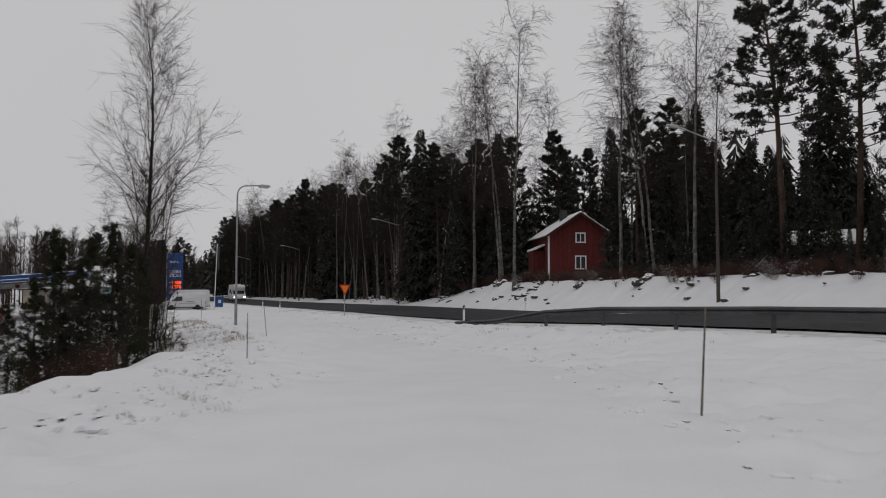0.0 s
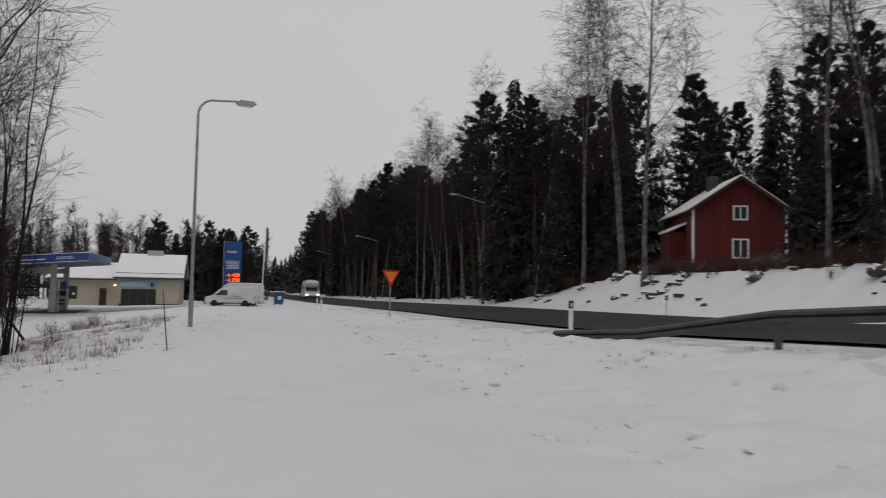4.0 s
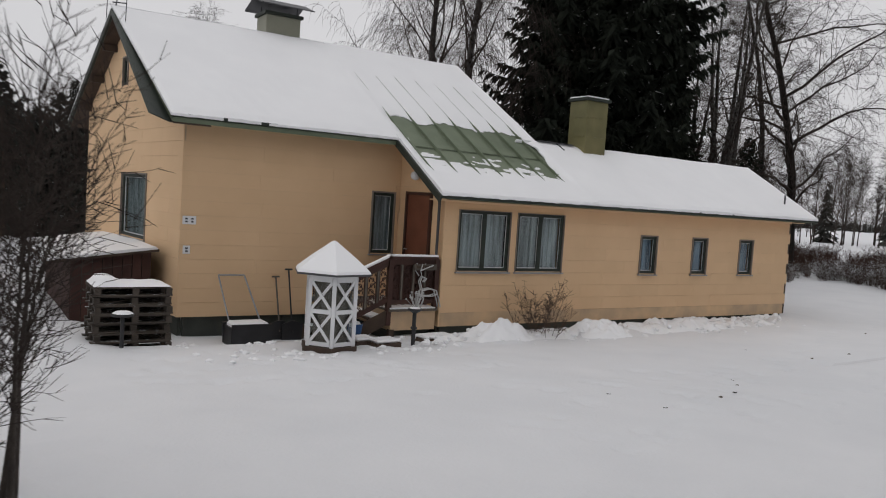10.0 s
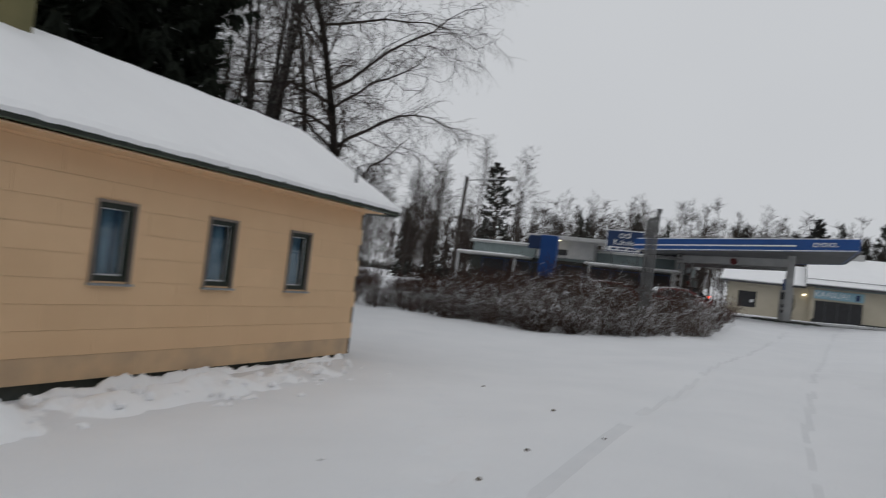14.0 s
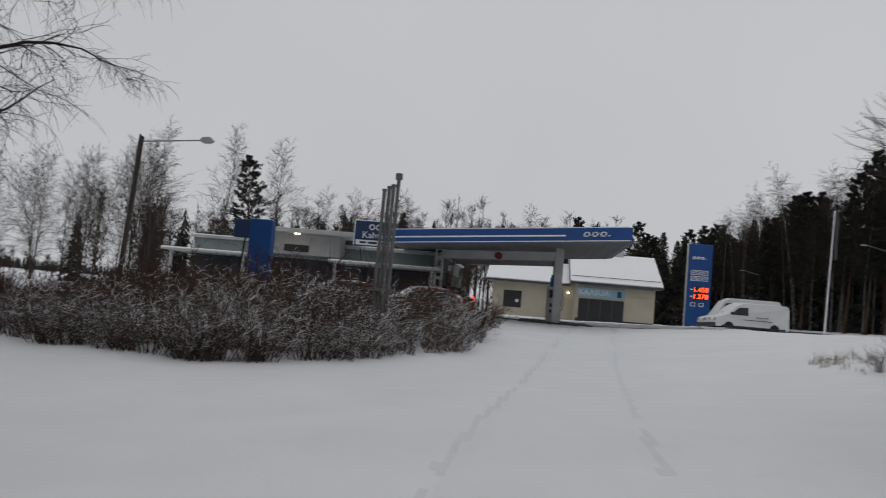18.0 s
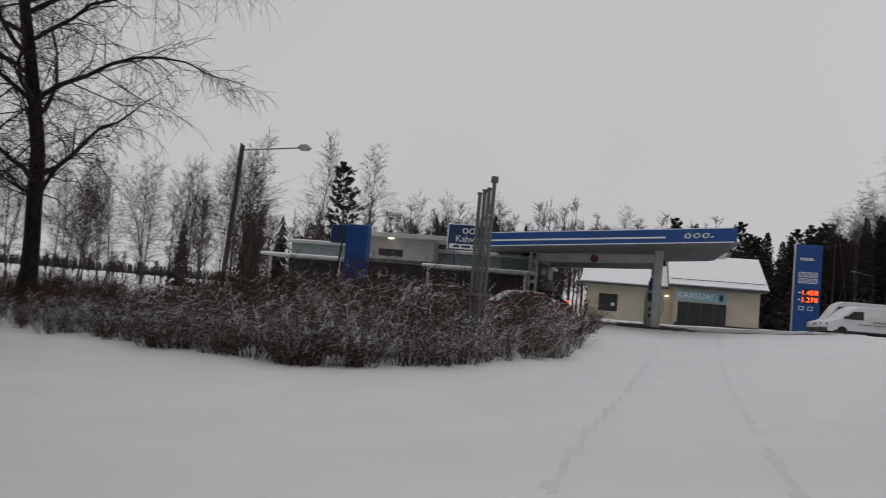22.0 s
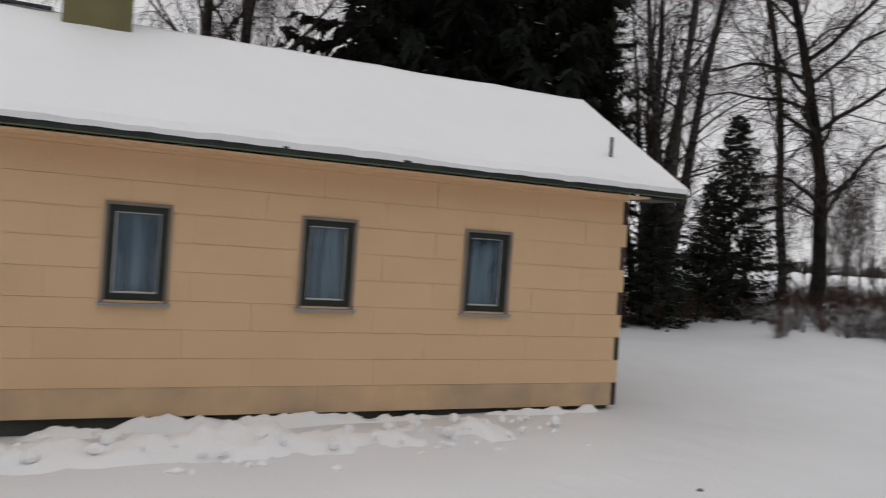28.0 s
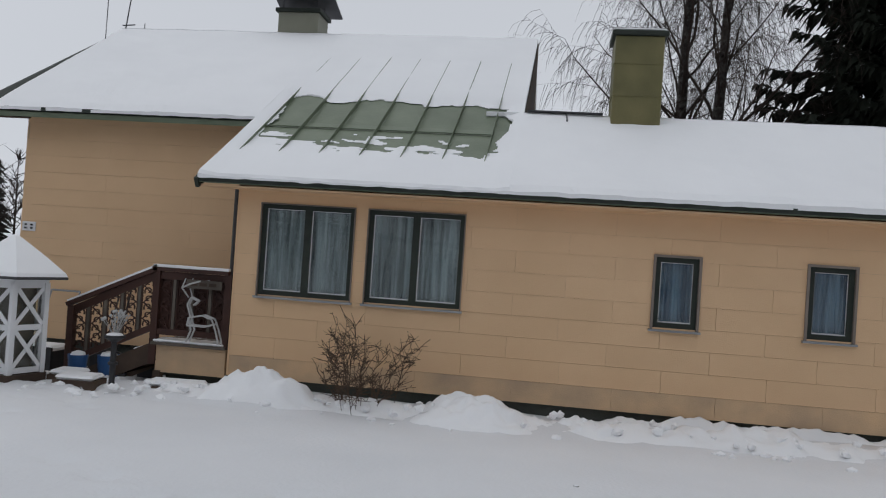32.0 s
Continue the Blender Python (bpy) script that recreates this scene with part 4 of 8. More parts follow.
for x0, x1 in ((-6.42, -5.79), (-5.79, -5.16)):
    z0, z1 = (6.76, 6.98) if x1 < -5.5 else (6.98, 6.76)
    part("hood", prism([(x0, z0), (x1, z1), (x1, z1 + 0.025), (x0, z0 + 0.025)], 1, -2.34, -1.06), METAL_DARK, ch, "dark bent rain hood plate")
vent = tagged(thing("roof_vent_pipe"), "thin grey vent pipe sticking through the wing roof", "vent pipe")
part("pipe", rod(bmesh.new(), (-0.10, 10.24, 2.8), (-0.10, 10.24, 3.26), 0.021, sides=10), METAL_DARK, vent)

# the old gable end stands a little out of square, with a narrower overhang at the front corner
SKEW = 0.09
for ob in list(house.children_recursive) + list(sn.children):
    roofing = ob.name.split(".")[0] in ("main_roof", "main_roof_rear", "snow_layer", "verge_board", "verge_soffit", "rafter_end")
    for v in ob.data.vertices:
        if roofing:
            w = min(1.0, max(0.0, (-0.75 - v.co.y) / 3.9))
            if v.co.x < MAIN_EAVE_X + 0.06 and w > 0:
                v.co.y += w * (0.36 + SKEW * (v.co.x + 1.34))
        elif v.co.y < -4.2 and v.co.x < -1.83:
            v.co.y += 0.10 * (v.co.x + 1.8)


# ---- the filling station ----
CX, CY = 10.0, 42.1      # the canopy's corner nearest the lane
can = tagged(thing("station_canopy"), "blue and white filling station canopy on steel columns", "canopy")
CW, CD = 11.0, 11.8


def can_z(x):
    return 5.66 - 0.082 * (CX - x)


def slanted(x0, x1, y0, y1, t, b):
    bm = bmesh.new()
    vs = [bm.verts.new((x, y, can_z(x) + d)) for x in (x0, x1) for y in (y0, y1) for d in (b, t)]
    for f in ((0, 1, 3, 2), (4, 6, 7, 5), (0, 4, 5, 1), (2, 3, 7, 6), (0, 2, 6, 4), (1, 5, 7, 3)):
        bm.faces.new([vs[i] for i in f])
    bmesh.ops.recalc_face_normals(bm, faces=list(bm.faces))
    return bm


part("deck", slanted(CX - CW + 0.1, CX - 0.1, CY + 0.1, CY + CD - 0.1, -0.12, -0.58), CEIL_GREY, can, "grey panelled soffit")
for x in np.arange(CX - CW + 0.4, CX - 0.2, 0.6):
    part("soffit_panel", slanted(x, x + 0.585, CY + 0.14, CY + CD - 0.14, -0.58, -0.60), CEIL_GREY, can)
for lo, hi in (((CX - CW, CY), (CX, CY + 0.1)), ((CX - CW, CY + CD - 0.1), (CX, CY + CD))):
    part("fascia", slanted(lo[0], hi[0], lo[1], hi[1], 0.0, -0.62), BLUE, can, "blue fascia board")
part("fascia", slanted(CX - 0.1, CX, CY + 0.1, CY + CD - 0.1, 0.0, -0.62), BLUE, can, "blue fascia board")
part("stripe", slanted(CX - CW, CX - 2.9, CY - 0.012, CY, -0.30, -0.37), WHITE, can, "white stripe")
part("stripe", slanted(CX - CW, CX - 0.1, CY - 0.012, CY, -0.56, -0.60), WHITE, can, "white stripe")
part("stripe", slanted(CX, CX + 0.012, CY + 0.1, CY + CD, -0.56, -0.60), WHITE, can, "white stripe")
part("snow_layer", slanted(CX - CW + 0.15, CX - 0.12, CY + 0.12, CY + CD - 0.12, 0.05, -0.05), SNOW_PACKED, can)
# the maker's mark on the fascia: plain slanted bars
for k in range(4):
    x = CX - 2.15 + 0.36 * k
    z = can_z(x) - 0.27
    bm = bmesh.new()
    w, h, sl = 0.27, 0.22, 0.05
    if k == 3:
        w, h = 0.07, 0.07
        z -= 0.075
    for u, v, b, t in (((0, w, h - 0.05, h), (0, w, 0, 0.05), (0, 0.06, 0, h), (w - 0.06, w, 0, h)) if k < 3 else ((0, w, 0, h),)):
        vs = [bm.verts.new((x + p + sl * q / h * 1.4, CY - 0.02 * d, z - h / 2 + q)) for d in (0, 1) for p, q in ((u, b), (v, b), (v, t), (u, t))]
        for f in ((0, 1, 2, 3), (7, 6, 5, 4), (0, 4, 5, 1), (1, 5, 6, 2), (2, 6, 7, 3), (3, 7, 4, 0)):
            bm.faces.new([vs[i] for i in f])
    part("logo_bar", bm, WHITE, can)
# columns and beams
for x, y in ((1.05, 46.0), (7.0, 46.0), (1.05, 51.0), (7.0, 51.0)):
    top = can_z(x) - 0.6
    if x < 2:
        bm = boxes(((x - 0.22, y - 0.1, 0.9), (x - 0.12, y + 0.1, top)), ((x + 0.12, y - 0.1, 0.9), (x + 0.22, y + 0.1, top)))
        for z in np.arange(1.3, top, 0.5):
            box(bm, (x - 0.12, y - 0.08, z), (x + 0.12, y + 0.08, z + 0.16))
    else:
        bm = boxes(((x - 0.2, y - 0.16, 0.9), (x + 0.2, y + 0.16, top)), bevel=0.02)
    part("column", bm, GREY_WHITE, can, "grey-white steel column")
for y in (46.0, 51.0):
    part("beam", bar(bmesh.new(), (1.3, y, can_z(1.3) - 0.85), (6.8, y, can_z(6.8) - 1.0), 0.2, 0.42), GREY_WHITE, can, "grey-white steel beam")
part("hose_sign", lathe([(0.18, -0.02), (0.2, 0.0), (0.18, 0.02)], 14), RED_CAR, can, "small round sign").matrix_basis = pose(4.0, 45.86, can_z(4) - 0.95, 90)

# pump island
isl = tagged(thing("pump_island"), "low snow-edged concrete pump island", "kerb", kind="")
part("slab", boxes(((5.2, 45.2, 0.85), (8.8, 52.4, 1.17)), bevel=0.03), PLINTH, isl)


def pump(x, y):
    p = tagged(thing("fuel_pump", (x, y, 1.17)), "white and grey fuel pump with dark display", "fuel pump", "pumps under the canopy")
    part("cabinet", boxes(((-0.35, -0.25, 0), (0.35, 0.25, 1.75)), bevel=0.03), GREY_WHITE, p)
    part("display", boxes(((-0.27, -0.27, 1.2), (0.27, -0.25, 1.6))), PLASTIC_BLACK, p, "dark display")
    part("top_sign", boxes(((-0.22, -0.2, 1.75), (0.22, 0.2, 2.35)), bevel=0.02), BLUE, p, "blue sign box")
    bm = bmesh.new()
    for k in range(2):
        box(bm, (-0.22, -0.268, 0.45 + 0.3 * k), (0.22, -0.25, 0.62 + 0.3 * k))
    part("nozzle_tray", bm, METAL_DARK, p)
    bm = bmesh.new()
    last = (0.37, -0.1, 1.5)
    for k in range(1, 9):
        a = math.pi * k / 8
        nxt = (0.37 + 0.1 * math.sin(a), -0.1, 1.5 - 0.13 * k * (1.0 if k < 6 else 0.9))
        rod(bm, last, nxt, 0.018, sides=6)
        last = nxt
    part("hose", bm, RUBBER, p, "black rubber hose")
    return p


pump(6.9, 46.9)
pump(6.9, 50.4)

# flat-roofed service building with the cafe
svc = tagged(thing("service_building"), "low flat-roofed service building with grey-green upper band", "building")
part("wall", boxes(((-12.5, 47.0, 0.6), (1.0, 47.3, 3.3)), ((-12.5, 47.3, 0.6), (-12.2, 58.0, 3.3)), ((0.7, 47.3, 0.6), (1.0, 58.0, 3.3)), ((-12.5, 57.7, 0.6), (1.0, 58.0, 3.3))), PLINTH, svc)
part("upper_band", boxes(((-12.2, 46.6, 3.3), (0.8, 46.9, 4.0)), ((-12.2, 46.9, 3.3), (-11.9, 58, 4.0)), ((0.5, 46.9, 3.3), (0.8, 58, 4.0))), TEAL, svc, "grey-green cladding")
for k in range(26):
    part("cladding_rib", boxes(((-12.1 + 0.5 * k, 46.57, 3.32), (-12.06 + 0.5 * k, 46.6, 3.98))), TEAL, svc)
part("flat_roof", boxes(((-12.4, 46.4, 4.0), (1.1, 58.2, 4.14)), bevel=0.02), GREY_WHITE, svc, "pale roof edge")
part("roof_snow", boxes(((-12.3, 46.5, 4.14), (1.0, 58.1, 4.2)), bevel=0.025), SNOW_PACKED, svc)
part("porch_box", boxes(((-7.6, 45.6, 3.45), (-4.0, 46.6, 4.5)), bevel=0.01), GREY_WHITE, svc, "projecting grey box over the porch")
part("porch_roof", boxes(((-8.0, 44.6, 4.5), (-3.0, 47.4, 4.72)), bevel=0.02), GREY_WHITE, svc, "pale flat porch roof")
for k in range(17):
    part("corrugation", boxes(((-7.55 + 0.21 * k, 45.575, 3.47), (-7.45 + 0.21 * k, 45.6, 4.48))), GREY_WHITE, svc)
part("grille", boxes(((-6.9, 45.54, 3.6), (-5.6, 45.574, 3.95))), PLASTIC_BLACK, svc, "dark grille")
part("porch_lamp", lathe([(0.02, 0.0), (0.14, 0.02), (0.16, 0.06), (0.05, 0.08)], 12, (-6.1, 45.0, 4.42)), LAMP_WARM, svc, "lit porch lamp")
for x0, x1 in ((-12.9, -8.2), (-4.2, 1.2)):
    part("awning", boxes(((x0, 44.3, 3.16), (x1, 47.0, 3.24)), bevel=0.015), GREY_WHITE, svc)
    part("awning_snow", boxes(((x0 + 0.02, 44.32, 3.24), (x1 - 0.02, 47.0, 3.32)), bevel=0.03), SNOW_PACKED, svc)
for x in (-12.4, -8.6, -3.9, 0.9):
    part("porch_post", boxes(((x - 0.06, 44.5, 0.6), (x + 0.06, 44.62, 3.16))), GREY_WHITE, svc)
for k in range(7):
    x = -11.6 + 1.75 * k
    w = part("window", boxes(((x, 46.96, 1.2), (x + 1.5, 47.0, 3.0))), PLASTIC_BLACK, svc, "dark shop window")
    part("frame", boxes(((x - 0.06, 46.93, 1.14), (x, 46.99, 3.06)), ((x + 1.5, 46.93, 1.14), (x + 1.56, 46.99, 3.06)), ((x, 46.93, 3.0), (x + 1.5, 46.99, 3.06))), BLUE_DULL, w)

# cafe sign on the roof
sg = tagged(thing("cafe_sign"), "dark blue roof sign with white cafe lettering", "sign")
part("board", boxes(((-2.9, 43.9, 4.05), (-0.85, 44.05, 5.3)), bevel=0.015), BLUE_DULL, sg)
part("border", boxes(((-2.92, 43.88, 5.26), (-0.83, 43.9, 5.3)), ((-2.92, 43.88, 4.05), (-2.88, 43.9, 5.26))), WHITE, sg)
part("lower_strip", boxes(((-2.8, 43.87, 4.1), (-0.95, 43.9, 4.34))), WHITE, sg)
for k, (u, v) in enumerate(((-2.6, -2.3), (-2.2, -1.75), (-1.65, -1.15))):
    part("text_bar", boxes(((u, 43.86, 4.17), (v, 43.872, 4.27))), BLUE_DULL, sg)
lettering("word", "Kahvio", 0.46, pose(-1.88, 43.88, 4.58, 90), WHITE, sg)
for cx in (-2.05, -1.72):
    bm = bmesh.new()
    for k in range(12):
        a0, a1 = 2 * math.pi * k / 12, 2 * math.pi * (k + 1) / 12
        bar(bm, (cx + 0.12 * math.cos(a0), 43.88, 4.98 + 0.12 * math.sin(a0)), (cx + 0.12 * math.cos(a1), 43.88, 4.98 + 0.12 * math.sin(a1)), 0.05, 0.05, (0, 1, 0))
    part("ring_mark", bm, WHITE, sg, "white ring")
part("upright_mark", bar(bmesh.new(), (-1.585, 43.88, 4.88), (-1.585, 43.88, 5.2), 0.05, 0.05, (0, 1, 0)), WHITE, sg, "white upright bar")
for x in (-2.6, -1.1):
    part("stay", rod(bmesh.new(), (x, 44.05, 4.0), (x, 44.7, 3.2), 0.03, sides=6), METAL_DARK, sg)

# three vent pipes with a cross brace
vp = tagged(thing("tank_vent_pipes", (2.48, 25.3, 0.28)), "cluster of galvanised tank vent pipes with a clamp", "vent pipes")
for k, (dx, dy, h) in enumerate(((-0.16, 0, 3.9), (-0.06, 0.05, 3.98), (0.05, 0, 4.02), (0.15, 0.04, 4.2))):
    pp = part("pipe", rod(bmesh.new(), (dx, dy, 0), (dx + 0.04, dy, h), 0.045, sides=10), PIPE_GREY, vp)
    part("cap", rod(bmesh.new(), (dx + 0.04, dy, h), (dx + 0.04, dy, h + (0.14 if k == 3 else 0.05)), 0.085 if k == 3 else 0.06, sides=10), PIPE_GREY, pp)
part("clamp", boxes(((-0.32, -0.06, 1.55), (0.32, 0.12, 1.63))), PIPE_GREY, vp)

# plain blue board on the path to the forecourt, with a sign box behind it
bt = tagged(thing("blue_sign_tower", (-2.35, 30.4, 0.4)), "plain blue sign tower seen from its blank side", "sign")
part("panel", boxes(((-0.42, -0.18, 0.6), (0.28, 0.18, 3.35)), bevel=0.02), BLUE, bt)
part("foot", boxes(((-0.25, -0.1, -0.2), (0.15, 0.1, 0.6))), METAL_DARK, bt)
part("side_box", boxes(((-0.98, -0.05, 2.75), (-0.42, 0.15, 3.32)), bevel=0.02), BLUE_DULL, bt, "dull blue sign box")
part("hose", rod(bmesh.new(), (-0.7, 0, 1.6), (-0.6, 0, 2.75), 0.03), RUBBER, bt)

# the old yellow-white building with the banner
kk = tagged(thing("old_shop"), "dirty cream rendered building with snowy gabled roof", "building")
part("wall", boxes(((2.4, 70.0, 0.8), (9.0, 70.3, 4.0)), ((9.0, 68.6, 0.8), (14.95, 68.9, 4.15)), ((8.85, 68.9, 0.8), (9.15, 70.0, 4.1)), ((14.65, 68.9, 0.8), (14.95, 80.0, 4.15)), ((2.4, 70.3, 0.8), (2.7, 80, 4.0))), RENDER_CREAM, kk)
part("roof", prism([(67.9, 4.15), (74.0, 6.75), (80.6, 4.2), (80.6, 4.05), (67.9, 4.0)], 0, 8.5, 15.4), METAL_DARK, kk)
part("roof_snow", prism([(67.85, 4.2), (74.0, 6.85), (80.6, 4.25), (80.6, 4.2), (74.0, 6.76), (67.9, 4.12)], 0, 8.45, 15.45), SNOW_PACKED, kk)
part("side_roof", prism([(69.2, 3.95), (74.0, 5.7), (79.5, 3.9), (79.5, 3.75), (69.2, 3.8)], 0, 1.9, 8.5), METAL_DARK, kk)
part("side_roof_snow", prism([(69.15, 4.0), (74.0, 5.8), (79.5, 4.0), (79.5, 3.95), (74.0, 5.71), (69.2, 3.92)], 0, 1.85, 8.44), SNOW_PACKED, kk)
w = part("window", boxes(((3.3, 69.95, 1.75), (4.75, 70.0, 3.1))), PLASTIC_BLACK, kk, "dark window")
part("frame", boxes(((3.22, 69.92, 1.68), (3.3, 69.99, 3.18)), ((4.75, 69.92, 1.68), (4.83, 69.99, 3.18)), ((3.3, 69.92, 3.1), (4.75, 69.99, 3.18)), ((3.3, 69.92, 1.68), (4.75, 69.99, 1.75))), RENDER_CREAM, w)
part("notice", lathe([(0.14, 0), (0.14, 0.01)], 14), WHITE, w, "round white notice").matrix_basis = pose(4.4, 69.94, 2.3, 90)
g = part("garage_door", boxes(((9.2, 68.52, 1.0), (12.65, 68.6, 2.9))), PLASTIC_BLACK, kk, "dark shop front")
for k in range(3):
    part("mullion", boxes(((9.95 + 0.9 * k, 68.49, 1.0), (10.01 + 0.9 * k, 68.52, 2.9))), METAL_DARK, g)
b = part("banner", boxes(((9.1, 68.50, 3.05), (12.7, 68.56, 3.75))), SIGN_LIGHT, kk, "pale blue banner")
lettering("word", "KAASUA!", 0.62, pose(10.4, 68.49, 3.4, 90), WHITE, b)
part("emblem", boxes(((12.1, 68.47, 3.15), (12.4, 68.5, 3.6))), BLUE_DULL, b)
part("dark_band", boxes(((9.1, 68.57, 3.9), (14.9, 68.6, 4.1))), TEAL, kk)
part("porch_door", boxes(((6.9, 69.93, 1.0), (7.6, 70.0, 2.9))), WOOD_DARK, kk, "brown door")
part("porch_light", lathe([(0.02, 0.0), (0.1, 0.03), (0.1, 0.1), (0.03, 0.13)], 10, (8.4, 69.8, 3.2)), LAMP_WARM, kk, "lit porch lamp")
part("chimney", boxes(((11.2, 73.6, 6.3), (12.9, 74.5, 7.25)), bevel=0.02), GREY_WHITE, kk, "pale broad chimney")
part("stained_base", boxes(((9.0, 68.57, 0.8), (14.98, 68.597, 1.38))), PLINTH, kk)
part("gutter", boxes(((8.4, 67.76, 4.02), (15.48, 67.86, 4.13))), METAL_DARK, kk, "dark eave gutter")
part("gutter", boxes(((1.8, 69.04, 3.80), (8.44, 69.14, 3.92))), METAL_DARK, kk, "dark eave gutter")
part("roof_rail", rod(bmesh.new(), (8.6, 68.6, 4.62), (15.3, 68.6, 4.62), 0.03, sides=6), METAL_DARK, kk, "thin snow guard rail")

# price pylon
py = tagged(thing("price_pylon", (20.6, 81.3, 1.1)), "tall blue price pylon with lit red figures", "sign")
part("body", boxes(((-1.08, -0.3, 0.0), (1.08, 0.3, 7.9)), bevel=0.05), BLUE, py)
part("edge", boxes(((-1.13, -0.28, 0.0), (-1.08, 0.28, 7.9))), GREY_WHITE, py, "pale edge strip")
for k in range(4):
    x = -0.68 + 0.36 * k
    w = 0.27 if k < 3 else 0.09
    h = 0.24 if k < 3 else 0.08
    z = 6.5
    sp = ((x, x + w, z + h - 0.07, z + h), (x, x + w, z, z + 0.07), (x, x + 0.08, z + 0.07, z + h - 0.07), (x + w - 0.08, x + w, z + 0.07, z + h - 0.07)) if k < 3 else ((x, x + w, z, z + h),)
    part("logo_bar", boxes(*[((u, -0.33, b), (v, -0.3, t)) for u, v, b, t in sp]), WHITE, py)
for r in range(2):
    for c in range(3):
        x, z = -0.78 + 0.54 * c, 5.05 - 0.55 * r
        f = part("icon_frame", boxes(((x, -0.32, z), (x + 0.46, -0.3, z + 0.06)), ((x, -0.32, z + 0.38), (x + 0.46, -0.3, z + 0.44)), ((x, -0.32, z + 0.06), (x + 0.06, -0.3, z + 0.38)), ((x + 0.4, -0.32, z + 0.06), (x + 0.46, -0.3, z + 0.38))), WHITE, py)
        part("icon", bar(bmesh.new(), (x + 0.14, -0.31, z + 0.12), (x + 0.32, -0.31, z + 0.32), 0.07, 0.02, (0, 1, 0)), WHITE, f)
for c in range(2):
    x, z = -0.66 + 0.74 * c, 2.15
    part("icon_frame", boxes(((x, -0.32, z), (x + 0.42, -0.3, z + 0.05)), ((x, -0.32, z + 0.3), (x + 0.42, -0.3, z + 0.35)), ((x, -0.32, z + 0.05), (x + 0.05, -0.3, z + 0.3)), ((x + 0.37, -0.32, z + 0.05), (x + 0.42, -0.3, z + 0.3))), WHITE, py)
part("price_board", boxes(((-0.42, -0.325, 2.75), (0.78, -0.3, 4.0))), PLASTIC_BLACK, py)
lettering("price_line", "1.458", 0.62, pose(0.18, -0.335, 3.68, 90), LED_RED, py, 0.004)
lettering("price_line", "1.278", 0.62, pose(0.18, -0.335, 3.05, 90), LED_RED, py, 0.004)
for z in (3.62, 3.0):
    part("grade_mark", boxes(((-0.75, -0.32, z), (-0.52, -0.3, z + 0.12))), WHITE, py)

# trodden slush before the pumps
FX = [1.0 + 0.25 * i for i in range(81)]
FY = [44.0 + 0.3 * j for j in range(80)]
pts, faces, used = [], [], {}
for i in range(80):
    for j in range(79):
        x, y = FX[i], FY[j]
        d = math.hypot((x - 9.0) / 8.5, (y - 53.0) / 8.5) + 0.35 * noise.noise(Vector((x * 0.35, y * 0.5, 3))) + 0.12 * noise.noise(Vector((x * 1.3, y * 1.6, 7)))
        if d < 0.85:
            q = []
            for a, b in ((i, j), (i + 1, j), (i + 1, j + 1), (i, j + 1)):
                if (a, b) not in used:
                    used[(a, b)] = len(pts)
                    pts.append((FX[a], FY[b], ground_z(FX[a], FY[b]) + 0.03))
                q.append(used[(a, b)])
            faces.append(q)
tagged(part("forecourt", (pts, faces), SLUSH, smooth=True), "grey trodden slush on the station forecourt", "ground", kind="structure")


# ---- trees ----
def tube_into(pts_, faces_, path, radii, sides):
    base = len(pts_)
    n_ = len(path)
    for k in range(n_):
        d = (path[min(k + 1, n_ - 1)] - path[max(k - 1, 0)]).normalized()
        s = d.cross(Vector((0.31, 0.2, 0.93)) if abs(d.z) < 0.9 else Vector((1, 0, 0))).normalized()
        u = s.cross(d)
        for i in range(sides):
            a = 2 * math.pi * i / sides
            pts_.append(path[k] + (s * math.cos(a) + u * math.sin(a)) * radii[k])
    for k in range(n_ - 1):
        for i in range(sides):
            j = (i + 1) % sides
            faces_.append((base + k * sides + i, base + k * sides + j, base + (k + 1) * sides + j, base + (k + 1) * sides + i))


def limb(rnd, start, way, length, n_, wander, rise):
    """A wandering line; rise bends it up, or down where negative."""
    path, d = [start], way.normalized()
    for k in range(n_):
        d = (d + Vector((rnd.gauss(0, wander), rnd.gauss(0, wander), rnd.gauss(0, wander) + rise))).normalized()
        path.append(path[-1] + d * (length / n_))
    return path


def point_on(path, k):
    f = k * (len(path) - 1)
    i = min(int(f), len(path) - 2)
    return path[i].lerp(path[i + 1], f - i), (path[i + 1] - path[i]).normalized()


